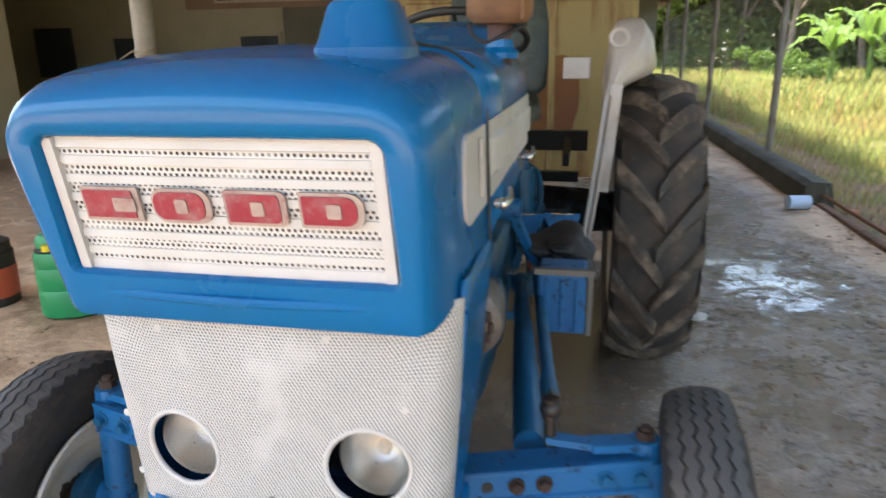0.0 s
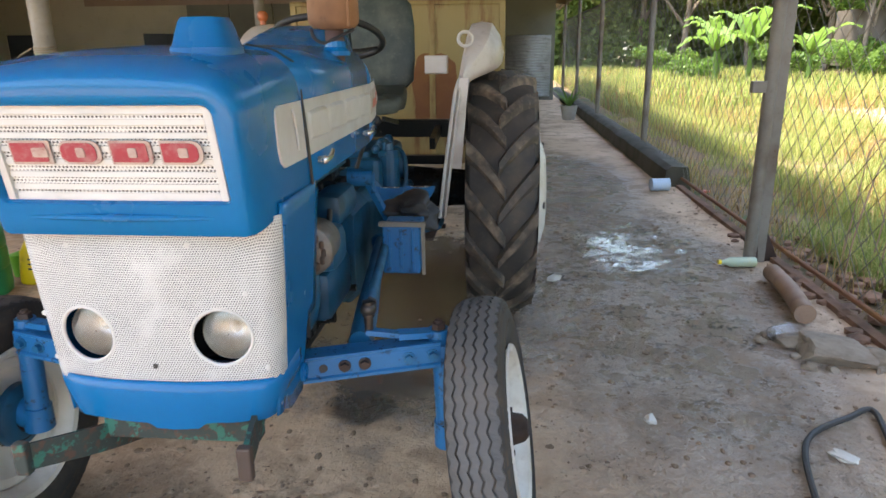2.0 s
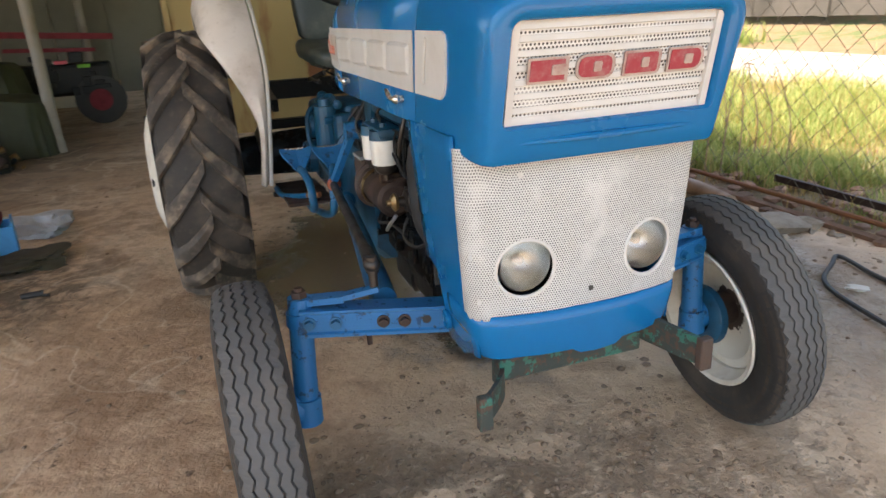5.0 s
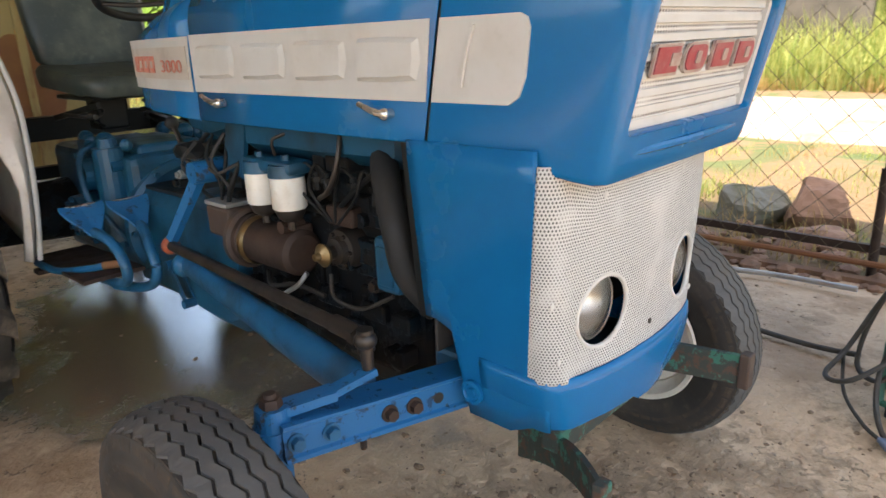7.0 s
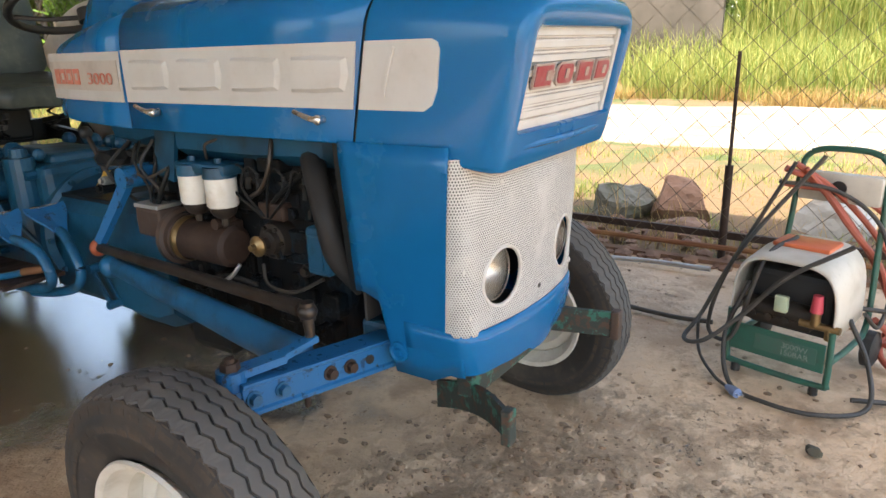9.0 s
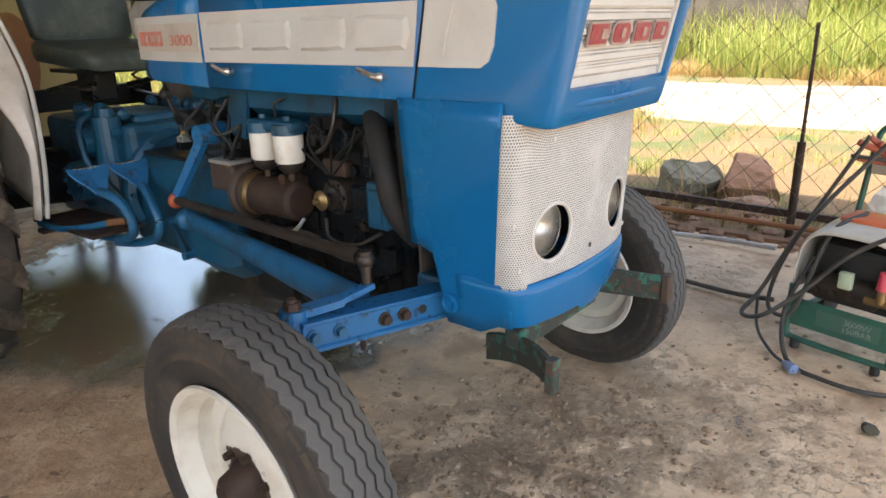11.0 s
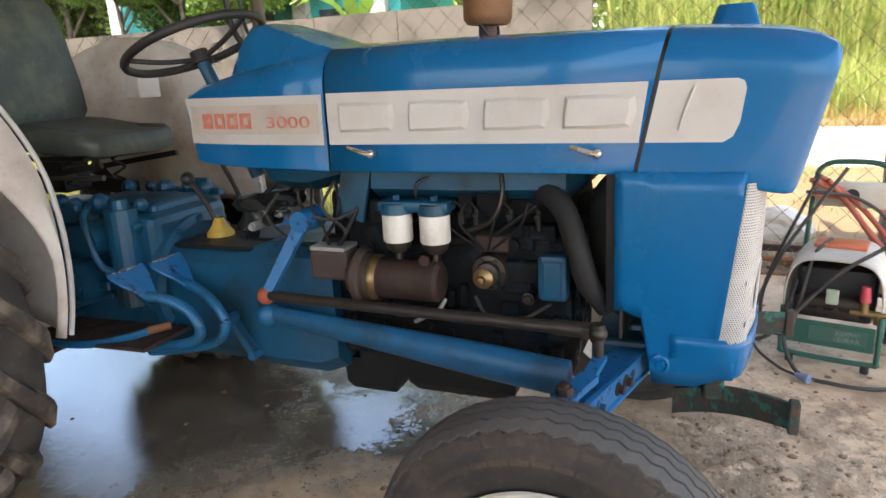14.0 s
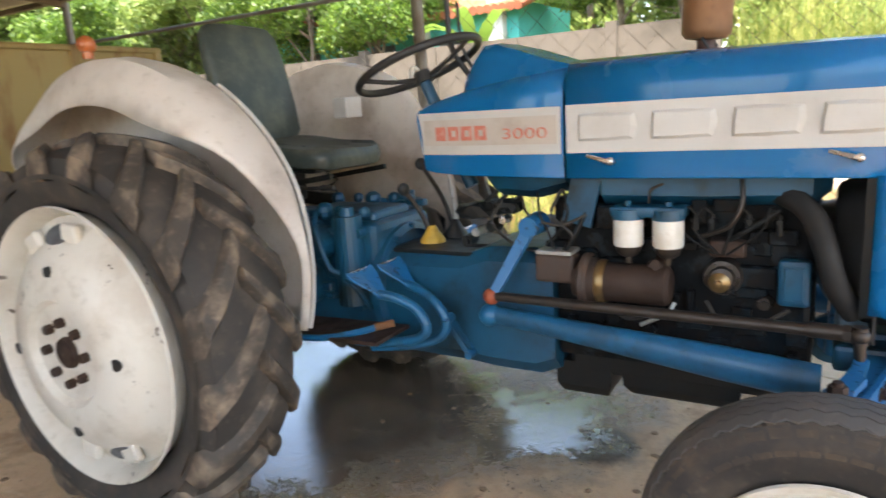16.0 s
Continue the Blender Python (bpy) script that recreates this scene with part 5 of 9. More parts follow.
for y, hw, zb in ((0.02, 0.16, 0.99), (0.06, 0.20, 0.960), (0.30, 0.21, 0.955), (0.58, 0.21, 0.955), (0.60, 0.17, 0.985)):
    rws.append([Vector((x, y, z)) for x, z in ((-hw, 1.045), (-hw, zb + 0.03), (-hw + 0.04, zb), (hw - 0.04, zb), (hw, zb + 0.03), (hw, 1.045))])
loft(bm, rws, True, True)
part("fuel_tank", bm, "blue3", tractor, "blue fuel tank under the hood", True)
bm = bmesh.new()
rws = []
for y, hw, zb in ((0.66, 0.10, 1.02), (0.70, 0.16, 0.985), (0.80, 0.18, 0.962), (0.93, 0.17, 0.968), (1.00, 0.12, 1.02)):
    rws.append([Vector((x, y, z)) for x, z in ((-hw - 0.02, 1.06), (-hw, zb + 0.03), (-hw + 0.06, zb), (hw - 0.06, zb), (hw, zb + 0.03), (hw + 0.02, 1.06))])
loft(bm, rws, True, True)
part("rear_tank", bm, "blue3", tractor, "rounded blue tank bottom", True)
bm = bmesh.new()
strip_box(bm, (-0.205, 0.62, 1.045), (-0.205, 0.655, 0.90), 0.012, 0.085, (0, 1, 0))
part("tank_bracket", bm, "blue3", tractor)
# fuel filters
bm = bmesh.new()
box(bm, (-0.215, 0.447, 0.945), (0.075, 0.20, 0.030), None, 0.010)
for y in (0.500, 0.394):
    rod(bm, (-0.228, y, 0.925), (-0.228, y, 0.952), 0.043, 0.040, 24)
    rod(bm, (-0.228, y, 0.952), (-0.228, y, 0.972), 0.010, 0.010, 6)
fh = part("filter_head", bm, "blue3", tractor, "blue cast fuel filter head", True)
for y in (0.500, 0.394):
    bm = bmesh.new()
    lathe(bm, [(0.0, 0.001), (0.0, 0.037), (0.004, 0.040), (0.074, 0.040), (0.078, 0.036), (0.078, 0.001)], 28, Matrix.Translation((-0.228, y, 0.850)) @ Matrix.Rotation(-math.pi / 2, 4, "Y"))
    part("filter_can", bm, "filter", tractor, "white fuel filter canister", True)
    bm = bmesh.new()
    lathe(bm, [(0.0, 0.001), (0.0, 0.018), (0.008, 0.028), (0.020, 0.034), (0.030, 0.035)], 20, Matrix.Translation((-0.228, y, 0.820)) @ Matrix.Rotation(-math.pi / 2, 4, "Y"))
    rod(bm, (-0.228, y, 0.80), (-0.228, y, 0.822), 0.010, 0.010, 8)
    part("filter_bowl", bm, "rodmetal", fh, "", True)
# starter motor and injection gear
bm = bmesh.new()
lathe(bm, [(0.39, 0.001), (0.39, 0.044), (0.40, 0.056), (0.585, 0.056), (0.595, 0.066), (0.615, 0.066), (0.62, 0.05), (0.66, 0.05), (0.66, 0.001)], 28,
      Matrix.Translation((-0.205, 0.0, 0.735)) @ Matrix.Rotation(math.pi / 2, 4, "Z"))
starter = part("starter_motor", bm, "rust", tractor, "rusty brown starter motor", True)
bm = bmesh.new()
lathe(bm, [(0.0, 0.060), (0.010, 0.064), (0.022, 0.064), (0.030, 0.060)], 28, Matrix.Translation((-0.205, 0.565, 0.735)) @ Matrix.Rotation(math.pi / 2, 4, "Z"))
part("clamp_band", bm, "brass", starter, "dull brass clamp band", True)
bm = bmesh.new()
rod(bm, (-0.180, 0.425, 0.800), (-0.240, 0.425, 0.800), 0.015)
box(bm, (-0.19, 0.43, 0.775), (0.06, 0.05, 0.05), None, 0.008)
part("solenoid", bm, "rust", starter)
bm = bmesh.new()
lathe(bm, [(-0.05, 0.05), (0.0, 0.050), (0.012, 0.046), (0.014, 0.034), (0.028, 0.030), (0.032, 0.016), (0.055, 0.014), (0.056, 0.001)], 24, Matrix.Translation((-0.185, 0.262, 0.765)) @ Matrix.Rotation(math.pi, 4, "Z"))
pump = part("oil_filler", bm, "rodmetal", tractor, "greasy round pump cover", True)
for k in range(6):
    a = k * math.pi / 3
    bm = bmesh.new()
    rod(bm, (-0.195, 0.262 + 0.038 * math.cos(a), 0.765 + 0.038 * math.sin(a)), (-0.206, 0.262 + 0.038 * math.cos(a), 0.765 + 0.038 * math.sin(a)), 0.006, None, 6)
    part("bolt", bm, "rodmetal", pump)
bm = bmesh.new()
box(bm, (-0.17, 0.25, 0.845), (0.07, 0.09, 0.045), None, 0.008)
part("pump_top", bm, "rust", pump)
bm = bmesh.new()
box(bm, (-0.190, 0.092, 0.765), (0.05, 0.075, 0.120), None, 0.012)
tap = part("side_cover", bm, "blue3", tractor, "blue painted engine side cover")
bm = bmesh.new()
box(bm, (-0.217, 0.092, 0.765), (0.006, 0.045, 0.085), None, 0.003)
part("cover_plate", bm, "blue3", tap)
# hoses and pipes
for name, pts, r, mat, lab in (
        ("radiator_hose", [(-0.10, 0.20, 0.985), (-0.17, 0.125, 0.985), (-0.225, 0.060, 0.945), (-0.240, 0.025, 0.860), (-0.238, 0.000, 0.775), (-0.20, -0.040, 0.700)], 0.029, "perished", "thick black radiator hose"),
        ("fuel_pipe", [(-0.20, 0.22, 1.04), (-0.222, 0.215, 0.97), (-0.225, 0.245, 0.91), (-0.20, 0.32, 0.875)], 0.006, "rodmetal", "grey fuel pipe"),
        ("fuel_pipe", [(-0.22, 0.447, 0.965), (-0.228, 0.440, 1.0), (-0.215, 0.425, 1.012), (-0.20, 0.40, 1.02)], 0.004, "rodmetal", ""),
        ("fuel_pipe", [(-0.20, 0.13, 0.95), (-0.205, 0.20, 0.90), (-0.19, 0.27, 0.85)], 0.006, "darkmetal", ""),
        ("drain_pipe", [(-0.21, 0.38, 0.69), (-0.225, 0.40, 0.66), (-0.22, 0.47, 0.62)], 0.006, "galv", ""),
        ("wiring", [(-0.20, 0.62, 0.95), (-0.225, 0.66, 0.86), (-0.21, 0.70, 0.80), (-0.20, 0.64, 0.77)], 0.007, "darkmetal", ""),
        ("wiring", [(-0.19, 0.70, 1.0), (-0.22, 0.68, 0.92), (-0.20, 0.75, 0.83)], 0.005, "darkmetal", ""),
        ("wiring", [(0.20, 0.05, 0.92), (0.235, 0.20, 0.86), (0.20, 0.40, 0.90), (0.21, 0.60, 0.82)], 0.008, "cable", ""),
        ("radiator_hose", [(0.10, -0.10, 0.60), (0.20, 0.0, 0.63), (0.22, 0.05, 0.72), (0.18, 0.12, 0.80)], 0.026, "blue3", ""),
        ("oil_pipe", [(0.20, 0.0, 0.80), (0.26, 0.10, 0.86), (0.26, 0.25, 0.82), (0.21, 0.40, 0.84)], 0.009, "blue2", "")):
    bm = bmesh.new()
    pipe(bm, pts, r, 10, 8)
    part(name, bm, mat, tractor, lab, True)
# small gear on the near side of the engine
bm = bmesh.new()
box(bm, (-0.205, 0.715, 0.770), (0.075, 0.120, 0.085), None, 0.010)
tray = part("switch_box", bm, "rustdark", tractor, "grimy brown box beside the starter")
# pale plate added to colour the box's top as lit
bm = bmesh.new()
box(bm, (-0.205, 0.715, 0.818), (0.082, 0.110, 0.012), None, 0.003)
part("box_lit_top", bm, "galv", tray, "pale plate standing for the light on the box's top")
bm = bmesh.new()
lathe(bm, [(0.0, 0.070), (0.006, 0.080), (0.022, 0.080), (0.028, 0.070)], 30, Matrix.Translation((-0.200, 0.612, 0.735)) @ Matrix.Rotation(math.pi / 2, 4, "Z"))
part("starter_flange", bm, "rustdark", starter, "dark rusted starter flange", True)
bm = bmesh.new()
lathe(bm, [(0.0, 0.001), (0.0, 0.024), (0.008, 0.027), (0.014, 0.020), (0.018, 0.010), (0.030, 0.008), (0.031, 0.001)], 20, Matrix.Translation((-0.238, 0.262, 0.765)) @ Matrix.Rotation(math.pi, 4, "Z"))
part("pump_cap", bm, "brass", pump, "bright worn metal pump cap", True)
rnd = random.Random(29)
for k, y in enumerate((0.13, 0.20, 0.29, 0.33)):
    bm = bmesh.new()
    rod(bm, (-0.195, y, 0.885 + 0.01 * (k % 2)), (-0.195, y, 0.935), 0.009, 0.007, 8)
    rod(bm, (-0.195, y, 0.915), (-0.195, y, 0.925), 0.014, None, 6)
    inj = part("injector", bm, "darkmetal", tractor, "greasy injector union", True)
    bm = bmesh.new()
    pipe(bm, [(-0.195, y, 0.935), (-0.21, y + 0.02, 0.955), (-0.215, y + 0.04, 0.90), (-0.205, 0.25 + 0.01 * k, 0.83)], 0.0035, 6, 6)
    part("injector_pipe", bm, "darkmetal", inj, "", True)
for pts, r in (([(-0.20, 0.70, 1.00), (-0.235, 0.72, 0.93), (-0.23, 0.66, 0.87), (-0.215, 0.69, 0.825)], 0.005), ([(-0.19, 0.78, 0.99), (-0.225, 0.76, 0.93), (-0.21, 0.74, 0.87), (-0.22, 0.72, 0.82)], 0.004),
               ([(-0.17, 0.84, 0.97), (-0.21, 0.80, 0.92), (-0.235, 0.70, 0.90), (-0.22, 0.62, 0.93)], 0.0045), ([(-0.18, 0.90, 0.96), (-0.22, 0.92, 0.90), (-0.20, 0.86, 0.83), (-0.205, 0.78, 0.81)], 0.005),
               ([(-0.21, 0.55, 0.66), (-0.235, 0.50, 0.64), (-0.22, 0.42, 0.655), (-0.20, 0.33, 0.64)], 0.006), ([(-0.20, 0.30, 0.70), (-0.225, 0.26, 0.66), (-0.215, 0.18, 0.65), (-0.19, 0.10, 0.69)], 0.005)):
    bm = bmesh.new()
    pipe(bm, pts, r, 6, 7)
    part("wiring", bm, rnd.choice(("darkmetal", "cable", "black")), tractor, "", True)
for y, z, r, l, mat in ((0.94, 0.88, 0.022, 0.05, "darkmetal"), (0.99, 0.86, 0.016, 0.06, "galv"), (0.90, 0.90, 0.014, 0.05, "chrome"), (1.03, 0.83, 0.020, 0.05, "darkmetal"), (0.70, 0.90, 0.018, 0.04, "rodmetal"), (0.16, 0.70, 0.02, 0.05, "rodmetal")):
    bm = bmesh.new()
    rod(bm, (-0.14, y, z), (-0.14 - l, y, z), r, r * 0.85, 10)
    rod(bm, (-0.14 - l, y, z), (-0.15 - l, y, z), r * 0.6, None, 6)
    part("fitting", bm, mat, tractor)
# generator and fan casting on the far side
bm = bmesh.new()
lathe(bm, [(-0.03, 0.001), (-0.03, 0.05), (-0.02, 0.068), (0.0, 0.070), (0.012, 0.066), (0.10, 0.062), (0.12, 0.05), (0.12, 0.001)], 28, Matrix.Translation((0.230, 0.02, 0.845)) @ Matrix.Rotation(math.pi / 2, 4, "Z"))
gen = part("alternator", bm, "alloy", tractor, "greasy grey alternator", True)
for k in range(14):
    a = 2 * math.pi * k / 14
    bm = bmesh.new()
    box(bm, (0.230 + 0.048 * math.cos(a), -0.013, 0.845 + 0.048 * math.sin(a)), (0.012, 0.008, 0.022), None, 0.003, 1)
    part("vent", bm, "rustdark", gen)
bm = bmesh.new()
box(bm, (0.215, 0.20, 0.80), (0.12, 0.16, 0.12), None, 0.03)
box(bm, (0.205, 0.42, 0.88), (0.10, 0.24, 0.10), None, 0.03)
box(bm, (0.195, 0.34, 0.64), (0.08, 0.30, 0.16), None, 0.03)
part("manifold", bm, "blue3", tractor, "dark blue cast manifold", True)
bm = bmesh.new()
box(bm, (0.395, 0.62, 0.690), (0.13, 0.15, 0.17), None, 0.008)
for k in range(3):
    box(bm, (0.355 + 0.04 * k, 0.544, 0.690), (0.012, 0.012, 0.15), None, 0.004)
tool = part("battery_box", bm, "blue2", tractor, "ribbed blue battery box")
bm = bmesh.new()
strip_box(bm, (0.32, 0.55, 0.780), (0.48, 0.55, 0.780), 0.02, 0.015)
strip_box(bm, (0.47, 0.55, 0.780), (0.47, 0.56, 0.60), 0.012, 0.012, (0, 1, 0))
part("box_strap", bm, "post", tool)
bm = bmesh.new()
lump(bm, (0.38, 0.90, 0.73), (0.10, 0.13, 0.06), 4, 0.5, 4)
part("cover_cloth", bm, "black", tractor, "black sheet draped by the footplate", True)

# gearbox, axle housing, lift
bm = bmesh.new()
rws = []
for y, hw, zb, zt in ((0.74, 0.19, 0.42, 0.80), (0.80, 0.205, 0.40, 0.815), (0.96, 0.205, 0.40, 0.81), (1.06, 0.188, 0.40, 0.775), (1.30, 0.180, 0.40, 0.768), (1.42, 0.185, 0.40, 0.77)):
    rws.append([Vector((x, y, z)) for x, z in ((-hw + 0.05, zb), (hw - 0.05, zb), (hw, zb + 0.05), (hw, zt - 0.04), (hw - 0.04, zt), (-hw + 0.04, zt), (-hw, zt - 0.04), (-hw, zb + 0.05))])
loft(bm, rws, True, True)
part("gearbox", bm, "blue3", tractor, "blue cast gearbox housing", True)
bm = bmesh.new()
lathe(bm, [(0.0, 0.20), (0.012, 0.225), (0.045, 0.225), (0.055, 0.20)], 40, Matrix.Translation((0, 1.36, 0.62)) @ Matrix.Rotation(math.pi / 2, 4, "Z"))
flange = part("housing_flange", bm, "blue3", tractor, "", True)
for k in range(12):
    a = 2 * math.pi * k / 12
    bm = bmesh.new()
    rod(bm, (0.213 * math.cos(a), 1.35, 0.62 + 0.213 * math.sin(a)), (0.213 * math.cos(a), 1.368, 0.62 + 0.213 * math.sin(a)), 0.010, None, 6)
    part("bolt", bm, "blue3", flange)
bm = bmesh.new()
box(bm, (0, 1.76, 0.66), (0.36, 0.74, 0.42), None, 0.03)
box(bm, (0, 1.62, 0.875), (0.24, 0.36, 0.05), None, 0.022, 3)
for sx in (-1, 1):
    rod(bm, (sx * 0.20, 1.50, 0.58), (sx * 0.20, 1.50, 0.90), 0.055, 0.05, 18)
    rod(bm, (sx * 0.20, 1.50, 0.90), (sx * 0.20, 1.50, 0.93), 0.03, 0.025, 12)
    rod(bm, (sx * 0.16, 1.62, 0.80), (sx * 0.26, 1.62, 0.80), 0.06, 0.055, 20)
    rod(bm, (sx * 0.16, 1.72, 0.64), (sx * 0.27, 1.72, 0.64), 0.085, 0.075, 24)
    for k in range(8):
        a = k * math.pi / 4
        rod(bm, (sx * 0.26, 1.72 + 0.062 * math.cos(a), 0.64 + 0.062 * math.sin(a)), (sx * 0.283, 1.72 + 0.062 * math.cos(a), 0.64 + 0.062 * math.sin(a)), 0.009, None, 6)
    pipe(bm, [(sx * 0.20, 1.50, 0.70), (sx * 0.27, 1.54, 0.72), (sx * 0.26, 1.60, 0.86), (sx * 0.18, 1.66, 0.90)], 0.011, 8, 6)
    pipe(bm, [(sx * 0.19, 1.43, 0.56), (sx * 0.25, 1.46, 0.66), (sx * 0.22, 1.58, 0.70)], 0.009, 8, 6)
    for k in range(5):
        ball(bm, (sx * (0.15 + 0.02 * (k % 2)), 1.46 + 0.09 * k, 0.905), 0.022 + 0.006 * (k % 3), 10)
for k in range(26):
    y, z = rnd.uniform(1.42, 1.85), rnd.uniform(0.5, 0.92)
    box(bm, (rnd.choice((-1, 1)) * 0.185, y, z), (rnd.uniform(0.02, 0.06), rnd.uniform(0.03, 0.10), rnd.uniform(0.02, 0.08)), None, 0.006, 1)
for k in range(16):
    y, z = rnd.uniform(1.42, 1.85), rnd.uniform(0.5, 0.92)
    sx = rnd.choice((-1, 1))
    rod(bm, (sx * 0.17, y, z), (sx * 0.215, y, z), rnd.uniform(0.008, 0.02), None, 8)
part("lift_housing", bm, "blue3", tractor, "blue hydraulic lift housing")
for s in (-1, 1):
    bm = bmesh.new()
    rod(bm, (s * 0.17, 2.02, 0.62), (s * 0.74, 2.02, 0.62), 0.12, 0.085, 24)
    part("axle_trumpet", bm, "oil", tractor, "", True)
bm = bmesh.new()
box(bm, (-0.02, 1.17, 0.776), (0.28, 0.34, 0.014), None, 0.004)
box(bm, (0.02, 1.06, 0.786), (0.18, 0.10, 0.014), None, 0.003)
part("top_plate", bm, "darkmetal", tractor, "dark gearbox top plate")
for (x, y), (kx, ky, kz), boot in (((-0.030, 1.255), (-0.020, 1.372, 0.969), "gearyellow"), ((0.085, 1.225), (0.165, 1.408, 1.042), "black")):
    bm = bmesh.new()
    pipe(bm, [(x, y, 0.785), (x + (kx - x) * 0.4, y + (ky - y) * 0.35, 0.785 + (kz - 0.785) * 0.5), (kx, ky, kz)], 0.009, 8, 6)
    lev = part("gear_lever", bm, "rodmetal", tractor, "", True)
    bm = bmesh.new()
    ball(bm, (kx, ky, kz), 0.024, 14)
    part("knob", bm, "black", lev, "round black knob", True)
    bm = bmesh.new()
    lathe(bm, [(0.0, 0.046), (0.012, 0.044), (0.035, 0.026), (0.060, 0.014)], 16, Matrix.Translation((x, y, 0.783)) @ Matrix.Rotation(-math.pi / 2, 4, "Y"))
    part("boot", bm, boot, lev, "grimy rubber boot", True)
for (x, y, z), r in (((-0.13, 1.02, 0.92), 0.03), ((-0.10, 0.92, 0.93), 0.026), ((0.05, 1.05, 0.90), 0.03)):
    bm = bmesh.new()
    lump(bm, (x, y, z), (r * 1.6, r * 1.8, r), int(x * 50), 0.4, 2)
    rod(bm, (x, y, z), (x + 0.03, y - 0.08, z + 0.07), 0.007)
    part("linkage", bm, "darkmetal", tractor)

# pedals and step, near side and far side
for s in (-1, 1):
    for (px, py, pz), arm in (((-0.370, 1.300, 0.722), [(-0.370, 1.262, 0.680), (-0.362, 1.205, 0.672), (-0.355, 1.140, 0.645), (-0.355, 1.100, 0.595), (-0.350, 1.120, 0.550), (-0.340, 1.220, 0.515), (-0.330, 1.40, 0.490)]),
                              ((-0.238, 1.275, 0.722), [(-0.238, 1.238, 0.680), (-0.250, 1.180, 0.668), (-0.270, 1.110, 0.635), (-0.275, 1.075, 0.580), (-0.280, 1.100, 0.525), (-0.290, 1.200, 0.490), (-0.300, 1.36, 0.465)])):
        bm = bmesh.new()
        pipe(bm, [(-s * x, y, z) for x, y, z in arm], 0.016, 10, 6)
        pedal = part("brake_pedal", bm, "blue4", tractor, "worn blue brake pedal", True)
        bm = bmesh.new()
        loops = []
        for dy, hw, dz in ((-0.052, 0.020, -0.052), (-0.030, 0.034, -0.030), (0.0, 0.056, -0.004), (0.024, 0.066, 0.014), (0.034, 0.066, 0.024)):
            loops.append([Vector((-s * px + dx * hw, py + dy, pz + dz + t + 0.006 * abs(dx))) for dx, t in ((-1, 0.0), (0, -0.003), (1, 0.0), (1, 0.008), (0, 0.005), (-1, 0.008))])
        loft(bm, loops, True, True)
        part("pedal_pad", bm, "blue2", pedal, "fan-shaped blue pedal pad with a turned-up lip")
        # bright bar put in for the light caught by the turned-up lip
        bm = bmesh.new()
        rod(bm, (-s * (px + 0.045), py + 0.036, pz + 0.032), (-s * (px - 0.045), py + 0.036, pz + 0.032), 0.004, None, 6)
        part("pad_glint", bm, "chrome", pedal, "bright bar standing for light on the pedal's lip")
    bm = bmesh.new()
    strip_box(bm, (s * 0.22, 1.62, 0.50), (s * 0.46, 1.62, 0.50), 0.05, 0.014)
    strip_box(bm, (s * 0.34, 1.24, 0.535), (s * 0.34, 1.74, 0.520), 0.19, 0.012)
    part("footplate", bm, "rust", tractor, "rusty footplate")
    bm = bmesh.new()
    pipe(bm, [(s * 0.44, 1.66, 0.520), (s * 0.435, 1.48, 0.528), (s * 0.390, 1.36, 0.545), (s * 0.320, 1.285, 0.560)], 0.012, 8, 6)
    rail = part("step_rail", bm, "blue4", tractor, "bent blue step rail", True)
    bm = bmesh.new()
    rod(bm, (s * 0.345, 1.310, 0.556), (s * 0.300, 1.262, 0.562), 0.014, 0.013, 12)
    part("rail_end", bm, "rustbrown", rail, "rust-red end of the rail", True)
    bm = bmesh.new()
    for dx in (-0.014, 0.014):
        strip_box(bm, (s * (0.21 + dx), 1.105, 0.565), (s * (0.21 + dx), 1.025, 0.455), 0.006, 0.020)
    rod(bm, (s * 0.185, 1.105, 0.565), (s * 0.235, 1.105, 0.565), 0.016, None, 12)
    rod(bm, (s * 0.185, 1.025, 0.455), (s * 0.235, 1.025, 0.455), 0.014, None, 12)
    part("clevis", bm, "blue4", tractor, "slotted blue clevis link", True)

